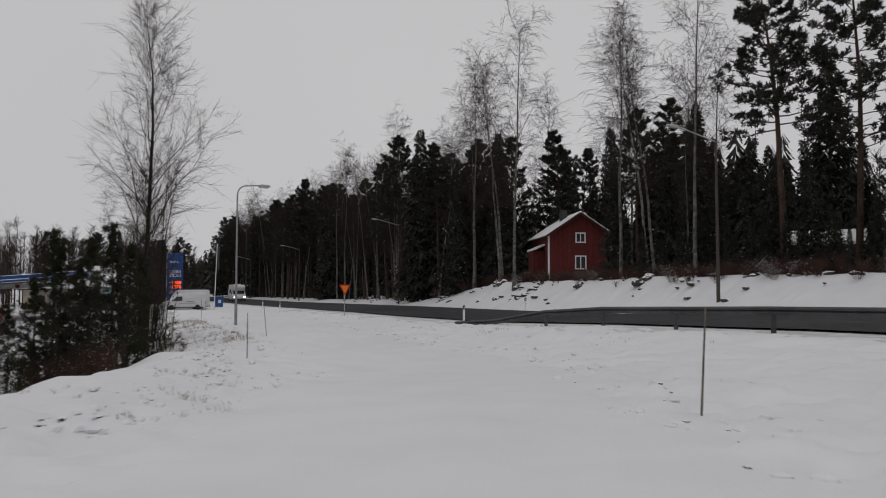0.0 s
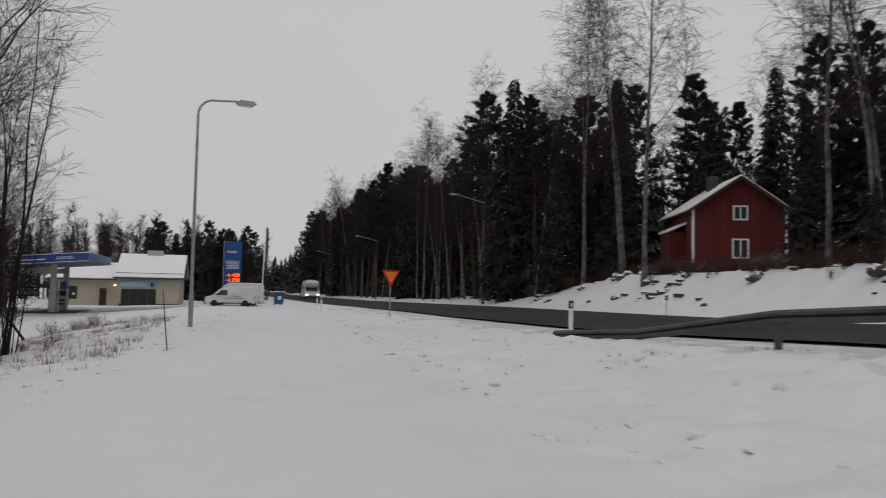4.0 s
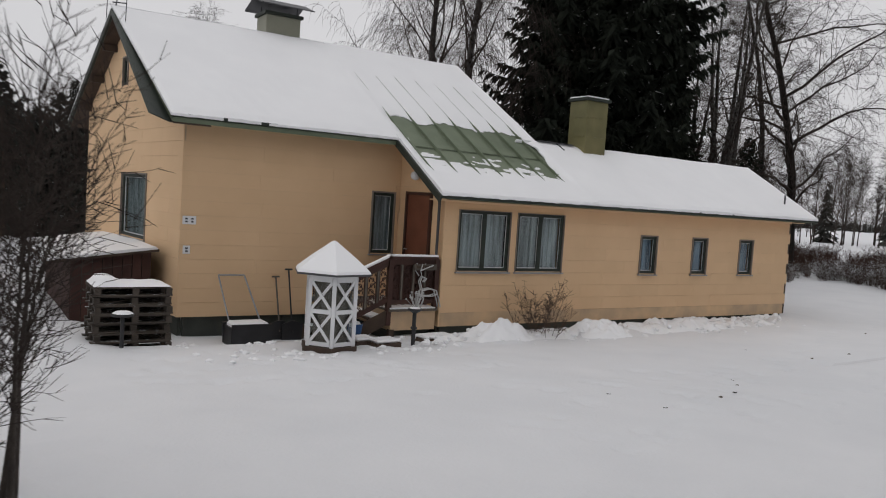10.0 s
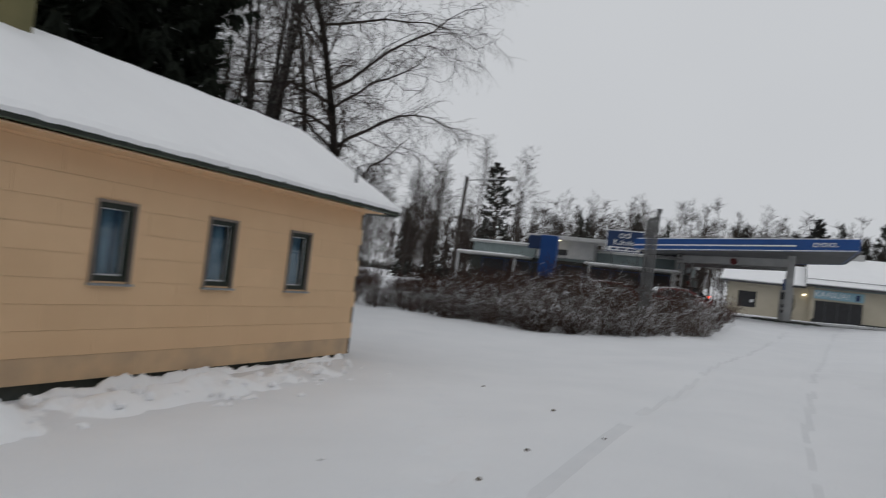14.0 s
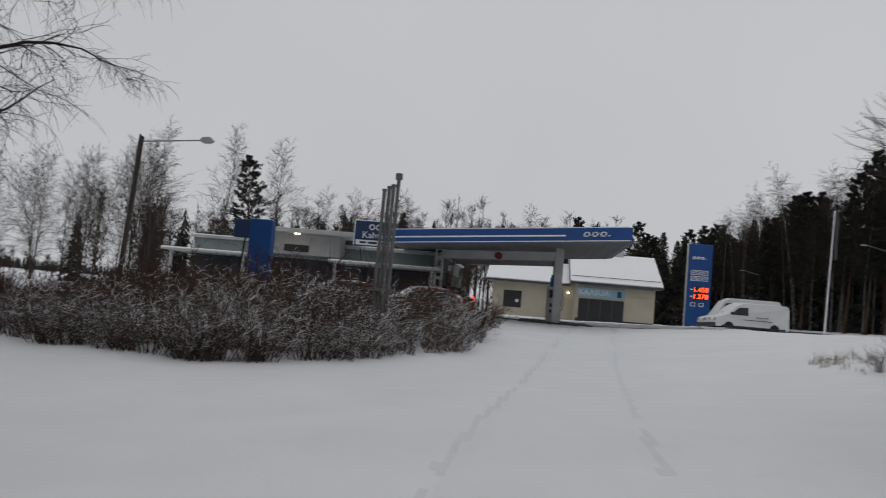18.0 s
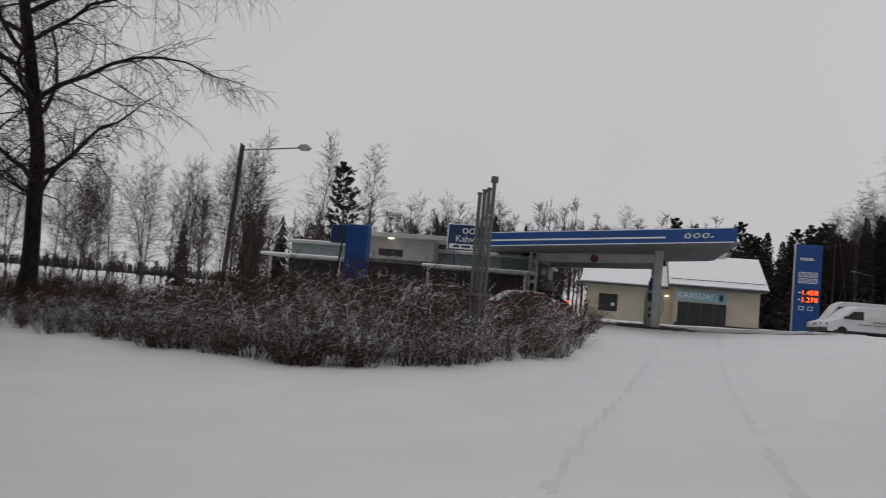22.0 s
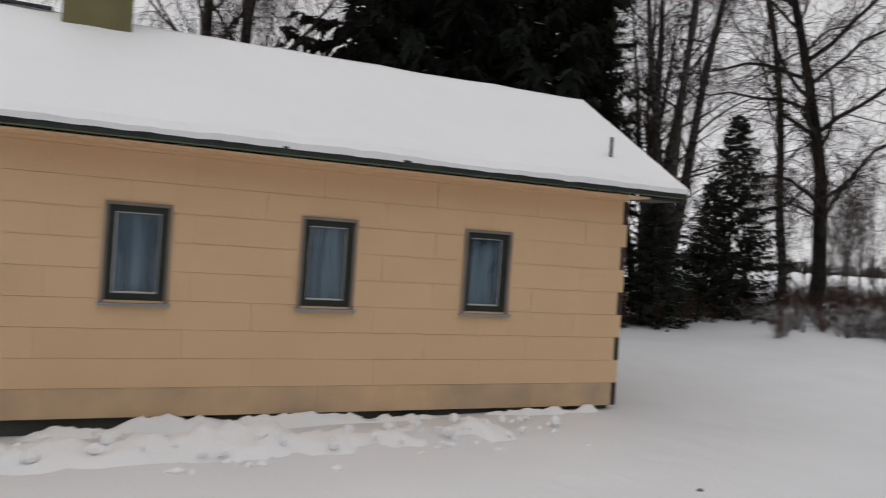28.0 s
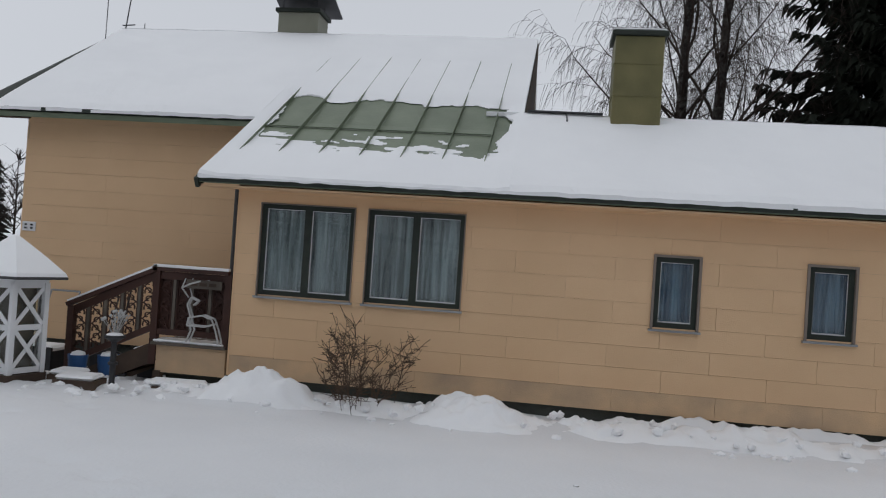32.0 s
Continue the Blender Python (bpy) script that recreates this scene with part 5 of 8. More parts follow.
def bare_tree(seed, h, r=0.12, limbs=26, twigs=7, twiglets=5, low=0.2, spread=0.30, angle=55, droop=-0.02, lean=(0, 0), stems=1, up=0.05, fine=0.006, wander=0.10, sway=0.035, top=0.65, fan=0.16, hang=1, bough=0.34, kink=0.55, reach=1.0):
    """Trunk and crown of a leafless tree, each as (points, faces). top: how much shorter limbs get upwards; hang: pieces of a twiglet;
    kink and reach: how far its finest twigs turn aside, and their length."""
    rnd = random.Random(seed)
    tp, tf, cp, cf = [], [], [], []
    for s in range(stems):
        st = Vector((rnd.uniform(-0.25, 0.25), rnd.uniform(-0.25, 0.25), -0.15)) * min(1, h / 5) if stems > 1 else Vector((0, 0, -0.15))
        hh = h * (1.0 if s == 0 else rnd.uniform(0.7, 0.95))
        tilt = Vector((lean[0] + (rnd.uniform(-fan, fan) if stems > 1 else 0), lean[1] + (rnd.uniform(-fan, fan) if stems > 1 else 0), 1))
        trunk = limb(rnd, st, tilt, hh, 14, sway, 0.02)
        rad = [r * (1.3 if k == 0 else 1.0) * (1 - 0.95 * k / 14) ** 0.95 for k in range(15)]
        tube_into(tp, tf, trunk, rad, 8)
        for b in range(limbs):
            k = low + (0.98 - low) * ((b + rnd.random()) / limbs)
            p, d = point_on(trunk, k)
            a = b * 2.4 + rnd.uniform(-0.6, 0.6)
            tip = radians(angle + rnd.uniform(-16, 14)) * (1.0 - 0.35 * k)
            out = Vector((math.cos(a), math.sin(a), 0)) * math.sin(tip) + d * math.cos(tip)
            rise = min(1.0, 0.45 + 2.2 * (k - low))
            ln = h * spread * (1.05 - top * k) * rise * rnd.uniform(0.6, 1.25) + 0.15
            path = limb(rnd, p, out, ln, 8, wander, up)
            r0 = max(fine * 1.6, r * bough * (1.08 - k) * min(1, ln / (h * spread)) ** 0.5)
            tube_into(cp, cf, path, [r0 * (1 - 0.88 * q / 8) for q in range(9)], 5)
            for t_ in range(twigs):
                kk = 0.14 + 0.86 * (t_ + rnd.random()) / twigs
                q, dd = point_on(path, kk)
                side = Vector((rnd.gauss(0, 1), rnd.gauss(0, 1), rnd.gauss(0, 0.6)))
                side = (side - dd * side.dot(dd)).normalized()
                l2 = ln * rnd.uniform(0.22, 0.5) * (1.15 - 0.55 * kk) + 0.05 * h * spread
                p2 = limb(rnd, q, dd * 0.75 + side * 0.75, l2, 4, wander * 1.3, up * 0.6 + droop)
                r2 = max(fine * 1.15, r0 * 0.34 * (1.1 - kk))
                tube_into(cp, cf, p2, [r2 * (1 - 0.8 * w / 4) for w in range(5)], 3)
                for u_ in range(twiglets):
                    q3, d3 = point_on(p2, 0.12 + 0.88 * (u_ + rnd.random()) / twiglets)
                    s3 = Vector((rnd.gauss(0, 1), rnd.gauss(0, 1), rnd.gauss(0, 0.7)))
                    p3 = limb(rnd, q3, d3 * 0.9 + s3.normalized() * kink + Vector((0, 0, droop * 3)), l2 * reach * rnd.uniform(0.3, 0.65), hang, 0.15, droop * 4)
                    tube_into(cp, cf, p3, [fine * (1 - 0.6 * w / hang) for w in range(hang + 1)], 3)
    return (tp, tf), (cp, cf)


def spruce_tree(seed, h, rmax=2.6, arms=240, sprays=16, low=0.03, power=0.8, sag=0.28, size=1.0, ragged=0.35):
    """Trunk and needle crown of a spruce: sagging arms at all heights, hung with overlapping sprays."""
    rnd = random.Random(seed)
    tp, tf, cp, cf = [], [], [], []
    trunk = limb(rnd, Vector((0, 0, -0.15)), Vector((0, 0, 1)), h, 8, 0.01, 0.05)
    tube_into(tp, tf, trunk, [h * 0.013 * (1 - 0.95 * k / 8) for k in range(9)], 7)
    for i in range(arms):
        k = low + (0.99 - low) * ((i + rnd.random()) / arms) ** 0.86
        # arms of one age reach alike, so that soft shelves show at uneven steps
        age = noise.noise(Vector((k * h * 1.1, seed * 7.3, 0.5)))
        c, _ = point_on(trunk, k)
        a = i * 2.39996 + rnd.uniform(-0.5, 0.5)
        lump = noise.noise(Vector((math.cos(a) * 1.3, math.sin(a) * 1.3, k * h * 0.35 + seed)))
        L = (rmax * (1 - k) ** power * (1 + ragged * lump + 0.22 * age) + 0.10) * rnd.uniform(0.72, 1.12)
        d = Vector((math.cos(a), math.sin(a), 0))
        s = Vector((-d.y, d.x, 0))
        fall = sag * (1.35 - k) * rnd.uniform(0.6, 1.3)
        pts_ = [c + d * L * f + Vector((0, 0, -fall * L * f * (1.3 - f) + 0.10 * L * f * f)) for f in (0, 0.34, 0.67, 1.0)]
        b0 = len(cp)
        for q in range(4):
            w = size * 0.035 * (1.1 - q / 3)
            cp.extend((pts_[q] - s * w, pts_[q] + s * w))
        for q in range(3):
            cf.append((b0 + 2 * q, b0 + 2 * q + 1, b0 + 2 * q + 3, b0 + 2 * q + 2))
        n_ = max(5, int(sprays * (0.45 + 0.6 * L / (rmax + 0.1))))
        for q in range(n_):
            f = 0.10 + 0.90 * ((q + rnd.random()) / n_) ** 0.8
            g = min(2.999, f * 3)
            p = pts_[int(g)].lerp(pts_[int(g) + 1], g - int(g))
            side = 1 if q % 2 else -1
            ln = size * (0.20 + 0.20 * L * (1.15 - f)) * rnd.uniform(0.7, 1.35)
            w = (d * rnd.uniform(0.2, 1.0) + s * side * rnd.uniform(0.2, 1.1) + Vector((0, 0, rnd.uniform(-1.25, 0.10)))).normalized()
            x = w.cross(Vector((rnd.gauss(0, 0.6), rnd.gauss(0, 0.6), 1))).normalized() * ln * rnd.uniform(0.13, 0.24)
            b0 = len(cp)
            m = p + w * ln * 0.45 + Vector((0, 0, 0.02))
            cp.extend((p, m + x, p + w * ln + Vector((0, 0, -0.15 * ln)), m - x))
            cf.append((b0, b0 + 1, b0 + 2, b0 + 3))
    return (tp, tf), (cp, cf)


def pine_tree(seed, h, low=0.5, rmax=2.4, arms=34, shoots=6, tufts=5, size=1.0, needles=8, wide=0.10, thick=0.018, taper=0.35, uneven=0.0):
    """Trunk and crown of a pine: a stem, upswept arms, side shoots, and tufts of needles along the shoots."""
    rnd = random.Random(seed)
    tp, tf, cp, cf = [], [], [], []
    trunk = limb(rnd, Vector((0, 0, -0.15)), Vector((0, 0, 1)), h, 10, 0.025, 0.04)
    tube_into(tp, tf, trunk, [h * 0.012 * (1 - 0.92 * k / 10) for k in range(11)], 8)

    def tuft_at(c, dd):
        for n_ in range(needles):
            w = (dd * 0.6 + Vector((rnd.gauss(0, 1), rnd.gauss(0, 1), rnd.gauss(0.25, 0.7))).normalized()).normalized()
            ln = rnd.uniform(0.6, 1.15) * size
            x = w.cross(Vector((rnd.gauss(0, 1), rnd.gauss(0, 1), rnd.gauss(0, 1)))).normalized() * ln * wide
            b0 = len(cp)
            cp.extend((c, c + w * ln * 0.5 + x, c + w * ln, c + w * ln * 0.5 - x))
            cf.append((b0, b0 + 1, b0 + 2, b0 + 3))

    for b in range(arms):
        k = low + (0.985 - low) * (b + rnd.random()) / arms
        p, d = point_on(trunk, k)
        a = b * 2.4 + rnd.uniform(-0.5, 0.5)
        f = (k - low) / (1 - low)
        L = rmax * (0.55 + 0.9 * math.sin(math.pi * min(1, f * 0.8 + 0.22)) - taper * f) * rnd.uniform(0.6 - uneven, 1.15 + 0.4 * uneven)
        path = limb(rnd, p, Vector((math.cos(a), math.sin(a), -0.05 + 0.55 * f)), L, 5, 0.12, 0.07)
        r0 = thick * rmax * (1.1 - 0.6 * f)
        tube_into(tp, tf, path, [r0 * (1 - 0.8 * q / 5) for q in range(6)], 4)
        ends = [path]
        for q in range(shoots):
            g, dd = point_on(path, 0.3 + 0.65 * (q + rnd.random()) / shoots)
            sd = Vector((rnd.gauss(0, 1), rnd.gauss(0, 1), rnd.gauss(0.3, 0.5))).normalized()
            sp_ = limb(rnd, g, dd * 0.8 + sd * 0.8, L * rnd.uniform(0.2, 0.42), 3, 0.15, 0.08)
            tube_into(tp, tf, sp_, [r0 * 0.35 * (1 - 0.6 * w / 3) for w in range(4)], 3)
            ends.append(sp_)
        for e in ends:
            for t_ in range(tufts):
                c, dd = point_on(e, 0.35 + 0.65 * (t_ + rnd.random()) / tufts)
                tuft_at(c, dd)
    for t_ in range(tufts * 3):
        c, dd = point_on(trunk, 0.9 + 0.1 * rnd.random())
        tuft_at(c, dd)
    return (tp, tf), (cp, cf)


class Kind:
    """A kind of tree, built once; plant() puts further ones, which share its meshes."""
    def __init__(self, name, shapes, bark, leaf, label, category="tree", group=""):
        (self.trunk, self.crown), self.name, self.tags = shapes, name, (label, category, group)
        self.bark, self.leaf, self.meshes = bark, leaf, None

    def plant(self, x, y, scale=1.0, turn=0.0, z=None, tilt=(0, 0), label=""):
        if self.meshes is None:
            self.meshes = []
            for nm, sh, m in (("trunk", self.trunk, self.bark), ("crown", self.crown, self.leaf)):
                me = bpy.data.meshes.new(nm)
                me.from_pydata(sh[0], [], sh[1])
                me.materials.append(m)
                self.meshes.append(me)
        ob = new(self.name)
        tagged(ob, label or self.tags[0], self.tags[1], self.tags[2])
        ob.matrix_basis = pose(x, y, ground_z(x, y, False) if z is None else z, tilt[0], tilt[1], turn) @ Matrix.Scale(scale, 4)
        for nm, me in zip(("trunk", "crown"), self.meshes):
            o = new(nm, me)
            o.parent = ob
        return ob


rt = random.Random(77)
WOOD = "roadside wood"
SPRUCES = [Kind("spruce_tree", spruce_tree(s, 16.0, 2.9, 230, 18, 0.03, 0.80, 0.34, 1.5, 0.6), BARK, NEEDLE_HAZY, "tall dark spruce with snow specks on its branches", group=WOOD) for s in (1, 2, 3)]
PINES = [Kind("pine_tree", pine_tree(s, 17.0, lo, 2.1, 52, 9, 6, 0.27, 9, 0.12), BARK_PINE, NEEDLE_HAZY, "tall pine with bare reddish stem and dark crown", group=WOOD) for s, lo in ((4, 0.45), (5, 0.36))]
BIRCHES = [Kind("birch_tree", bare_tree(s, 18.0, 0.12, 30, 11, 6, 0.28, 0.25, 36, -0.07, up=0.01, fine=0.008, top=0.6, wander=0.07), BARK_BIRCH, TWIG, "tall leafless birch with pale stem and fine drooping twigs", group=WOOD) for s in (6, 7, 8)]
ALDERS = [Kind("bare_tree", bare_tree(s, 9.0, 0.055, 26, 10, 6, 0.12, 0.34, 40, -0.03, stems=st, up=0.03, fine=0.0068, top=0.68, wander=0.05), BARK, TWIG, "leafless young broadleaf tree with fine airy twigs", group="trees round the station") for s, st in ((9, 1), (10, 2), (11, 1))]

# wood along the far side of the road
y = -30.0
while y < 210:
    near = y < 32
    for row, x0 in enumerate((45.5, 49.0, 53.5, 59.0)):
        x = x0 + rt.uniform(-1.5, 1.5) - (0.0 if near else 2.5)
        yy = y + rt.uniform(-1.2, 1.2) + row * 0.9
        k, sc, turn = rt.random(), rt.uniform(0.8, 1.08) * (1.0 if near else 1.2 + 0.08 * smooth01((y - 75) / 40)), rt.uniform(0, 360)
        if 8 < yy < 33 and x < 57 or -12 < yy < 4 and x < 55:
            continue
        if yy < -12 and row == 0:
            continue
        if yy < 14:
            sc *= 0.66 if k < 0.70 else 1.0
        if k < (0.24 if near else 0.17):
            rt.choice(SPRUCES).plant(x, yy, sc * 0.98, turn)
        elif k < (0.62 if near else 0.46):
            rt.choice(PINES).plant(x, yy, sc * 0.95, turn)
        else:
            rt.choice(BIRCHES).plant(x, yy, sc * (1.12 if near else 0.93), turn)
    y += 3.6 if near else 5.2
# tall ones that stand out over the red house and the road
for kind, x, y, sc in ((BIRCHES[0], 41.6, 18.6, 1.2), (BIRCHES[2], 43.2, 24.0, 1.0), (BIRCHES[0], 44.0, 30.5, 0.95), (PINES[0], 47.5, -3.0, 1.12), (PINES[1], 50.5, -5.5, 1.1), (BIRCHES[1], 44.2, 8.0, 1.08), (BIRCHES[2], 45.0, 6.0, 1.0), (BIRCHES[0], 44.5, 1.0, 1.12),
                       (PINES[1], 44.5, 33.0, 0.85), (SPRUCES[0], 52.0, 27.0, 0.8), (PINES[0], 56.5, 22.0, 0.95), (SPRUCES[1], 60.0, 18.0, 1.0), (SPRUCES[2], 57.5, 27.5, 1.0), (PINES[1], 61.0, 24.5, 1.05), (SPRUCES[0], 55.0, 13.0, 0.8), (SPRUCES[1], 50.5, 10.5, 0.7), (PINES[0], 54.0, 31.0, 0.95),
                       (SPRUCES[0], 43.6, 33.5, 0.85), (SPRUCES[1], 46.6, 31.0, 0.95), (PINES[0], 43.0, 37.0, 0.95), (SPRUCES[2], 48.5, 34.0, 1.05), (BIRCHES[1], 42.6, 28.0, 1.15), (BIRCHES[2], 44.6, 26.0, 1.2), (SPRUCES[2], 42.4, 31.0, 0.6), (SPRUCES[0], 45.2, 28.2, 0.7), (SPRUCES[1], 43.6, 40.0, 1.0)):
    kind.plant(x, y, sc, rt.uniform(0, 360))
# the wood stands taller and closer beyond the station
rw = random.Random(19)
for k in range(84):
    kd = (PINES, BIRCHES, SPRUCES, BIRCHES, SPRUCES)[k % 5]
    rw.choice(kd).plant(rw.uniform(43.5, 54.0), 92 + 1.35 * k + rw.uniform(-1, 1), rw.uniform(0.85, 1.22), rw.uniform(0, 360))
# slim pale birches along the wood's edge
y = 38.0
while y < 205:
    rt.choice(BIRCHES).plant(rt.uniform(41.8, 45.5), y, rt.uniform(0.78, 1.05), rt.uniform(0, 360))
    y += rt.uniform(3.0, 7.0)
# low young growth at the wood's edge
for k in range(46):
    SPRUCES[k % 3].plant(rt.uniform(43.5, 52.0), rt.uniform(-24, 9), rt.uniform(0.12, 0.30), rt.uniform(0, 360))
# spruces between the sheds
for x, y, sc in ((46.5, 1.2, 0.42), (48.0, -1.5, 0.5), (52.5, -9.5, 0.8), (56.0, -6.0, 0.9), (55.5, 0.5, 0.95), (46.2, -6.0, 0.4), (58.5, -11.0, 0.9), (47.0, 12.5, 0.55)):
    rt.choice(SPRUCES).plant(x, y, sc, rt.uniform(0, 360))


def far_wood(name, spots, label, seed=3):
    """Dense trees far off, as one mesh: ragged needle cones and bare fans of twigs."""
    rnd = random.Random(seed)
    cp, cf, bp, bf = [], [], [], []
    for x, y, h, bare_one in spots:
        z = ground_z(x, y, False) - 0.3
        if bare_one:
            top = Vector((x + rnd.uniform(-0.4, 0.4), y, z + h))
            tube_into(bp, bf, [Vector((x, y, z)), Vector((x, y, z + h * 0.5)), top], [0.12, 0.08, 0.02], 4)
            for b in range(34):
                k = rnd.uniform(0.2, 0.97)
                s = Vector((x, y, z + h * k))
                a = rnd.uniform(0, 6.3)
                e = s + Vector((math.cos(a), math.sin(a), rnd.uniform(0.8, 1.8))) * h * 0.13 * (1.2 - k) * rnd.uniform(0.7, 1.4)
                tube_into(bp, bf, [s, e], [0.035, 0.014], 3)
                for c in range(4):
                    q = s.lerp(e, rnd.uniform(0.3, 0.9))
                    tube_into(bp, bf, [q, q + Vector((rnd.gauss(0, 0.5), rnd.gauss(0, 0.5), rnd.uniform(0.2, 0.9)))], [0.03, 0.012], 3)
        else:
            n_ = 15
            for k in range(n_):
                zz = z + h * (0.05 + 0.88 * k / n_)
                rr = h * 0.15 * (1 - k / n_) ** 0.75 + 0.25
                for i in range(9):
                    a = rnd.uniform(0, 6.3)
                    zz = z + h * (0.05 + 0.88 * (k + rnd.uniform(-0.7, 0.7)) / n_)
                    d = Vector((math.cos(a), math.sin(a), 0))
                    s = Vector((-d.y, d.x, 0)) * rr * 0.34
                    b0 = len(cp)
                    c = Vector((x, y, zz))
                    tip = c + d * rr * rnd.uniform(0.8, 1.25) - Vector((0, 0, rr * 0.35))
                    cp.extend((c + Vector((0, 0, h * 0.055)), tip + s, tip - s))
                    cf.append((b0, b0 + 1, b0 + 2))
    ob = thing(name, label=label, category="woods", kind="stuff")
    if cp:
        part("needle_crowns", (cp, cf), NEEDLE_HAZY, ob)
    if bp:
        part("bare_crowns", (bp, bf), TWIG, ob)
    return ob


spots = [(rt.uniform(60, 84), rt.uniform(15, 230), rt.uniform(11, 17), rt.random() < 0.2) for k in range(330)]
spots += [(rt.uniform(58, 80), rt.uniform(-45, 15), rt.uniform(7, 10.5), rt.random() < 0.3) for k in range(150)]
spots += [(rt.uniform(41, 60), rt.uniform(205, 420), rt.uniform(11, 17), rt.random() < 0.3) for k in range(160)]
spots += [(rt.uniform(62, 75), rt.uniform(-90, -30), rt.uniform(11, 17), rt.random() < 0.2) for k in range(60)]
far_wood("far_woods", spots, "dense dark mixed wood beyond the road")
spots = [(rt.uniform(14, 29), rt.uniform(112, 330), rt.uniform(7, 11), rt.random() < 0.75) for k in range(150)]
spots += [(rt.uniform(-60, 18), rt.uniform(104, 150), rt.uniform(10, 14.5), rt.random() < 0.93) for k in range(250)]
spots += [(rt.uniform(-10, 90), rt.uniform(420, 460), rt.uniform(8, 15), rt.random() < 0.3) for k in range(90)]
far_wood("far_woods", spots, "leafless and dark trees behind the filling station", 4)
spots = [(rt.uniform(-62, -38), rt.uniform(-40, 14), rt.uniform(6, 10), rt.random() < 0.45) for k in range(110)]
spots += [(-42 + 1.1 * (k % 11) + 0.6 * math.sin(k * 2.3), -15 + 1.35 * (k // 11) + 0.5 * math.cos(k * 1.7), 5.0 + 0.9 * math.sin(k * 3.1), k % 5 == 0) for k in range(99)]
spots += [(rt.uniform(-160, -90), rt.uniform(30, 180), rt.uniform(3.5, 6), rt.random() < 1.0) for k in range(110)]
for k in range(1300):
    a = radians(95 + 105 * (k + rt.random()) / 1300)
    r = rt.uniform(560, 640)
    spots.append((r * math.cos(a), r * math.sin(a), 7.5 + 1.8 * noise.noise(Vector((a * 40, 0, 3))) + rt.uniform(-1, 1), False))
far_wood("far_woods", spots, "low dark tree line across the snowy fields", 5)

# the edge of the wood beyond the lean-to
for k in range(64):
    kd = (SPRUCES, PINES, BIRCHES, SPRUCES)[k % 4]
    rt.choice(kd).plant(rt.uniform(-48, -24), rt.uniform(-22, 1), rt.uniform(0.30, 0.50) * (1.25 if k % 4 == 2 else 1.0), rt.uniform(0, 360))

for k in range(70):
    kd = (SPRUCES, PINES, SPRUCES, ALDERS)[k % 4]
    rt.choice(kd).plant(rt.uniform(-44, -25), rt.uniform(-17, 0.5), rt.uniform(0.28, 0.44), rt.uniform(0, 360))

# trees behind the house
YARD = "trees behind the house"
OLD_SPRUCE = Kind("spruce_tree", spruce_tree(21, 22.0, 2.75, 330, 52, 0.02, 0.42, 0.46, 1.15, 0.75), BARK, NEEDLE, "huge dense dark spruce behind the wing, dusted with snow", group=YARD)
OLD_SPRUCE_B = Kind("spruce_tree", spruce_tree(22, 20.0, 2.6, 330, 52, 0.02, 0.45, 0.48, 1.15, 0.75), BARK, NEEDLE, "huge dense dark spruce behind the wing, dusted with snow", group=YARD)
for kd, x, y, sc in ((OLD_SPRUCE, -11.4, 11.7, 1.0), (OLD_SPRUCE_B, -10.2, 13.0, 1.05), (OLD_SPRUCE_B, -9.6, 14.8, 0.95), (OLD_SPRUCE, -12.6, 13.9, 0.95), (OLD_SPRUCE_B, -9.2, 16.0, 0.5), (OLD_SPRUCE, -11.0, 17.4, 0.45), (OLD_SPRUCE, -8.6, 14.4, 0.3)):
    kd.plant(x, y, sc, rt.uniform(0, 360))
YOUNG_SPRUCE = Kind("spruce_tree", spruce_tree(23, 5.0, 1.6, 190, 40, 0.02, 0.85, 0.24, 0.52, 0.3), BARK, NEEDLE, "young dark spruce at the edge of the yard")
YOUNG_SPRUCE.plant(-9.8, 21.6, 1.22, 30)
YOUNG_SPRUCE.plant(-9.2, 20.2, 0.8, 130)
YOUNG_SPRUCE.plant(-7.8, 17.4, 0.7, 230)
YOUNG_SPRUCE.plant(-8.9, 18.3, 0.85, 300)
WEEPING = Kind("birch_tree", bare_tree(31, 15.0, 0.25, 30, 14, 11, 0.20, 0.44, 42, -0.15, up=0.03, fine=0.0062, stems=2, hang=3, top=0.6), BARK_SPECK, TWIG, "old weeping birch with long hanging twigs", group=YARD)
WEEPING.plant(-13.0, 7.1, 1.0, 40)
BIG_BIRCH = Kind("birch_tree", bare_tree(33, 16.0, 0.18, 42, 24, 13, 0.12, 0.37, 64, -0.05, lean=(0.02, 0.12), up=0.028, fine=0.0052, wander=0.26, sway=0.05, hang=3, top=0.55, bough=0.5, kink=0.95, reach=0.72), BARK_DARK, TWIG, "big leaning birch with dark trunk and wide crooked boughs", group=YARD)
BIG_BIRCH.plant(-9.8, 25.3, 1.3, 0)
SLIM_BIRCH = Kind("birch_tree", bare_tree(34, 16.0, 0.14, 32, 9, 7, 0.16, 0.20, 56, -0.11, up=0.01, fine=0.005, wander=0.14, sway=0.04, hang=2), BARK_SPECK, TWIG, "slim birch with speckled pale bark", group=YARD)
SLIM_BIRCH.plant(-11.9, 26.2, 1.25, 70)
SLIM_BIRCH.plant(-16.0, 22.0, 0.9, 10)
SLIM_BIRCH.plant(-15.0, 16.0, 1.05, 200)
CLUMP_BIRCH = Kind("birch_tree", bare_tree(35, 15.0, 0.15, 20, 8, 7, 0.18, 0.22, 50, -0.08, up=0.02, fine=0.005, stems=5, wander=0.16, sway=0.045, hang=2, fan=0.05), BARK_SPECK, TWIG, "clump of several birch stems from one root", group=YARD)
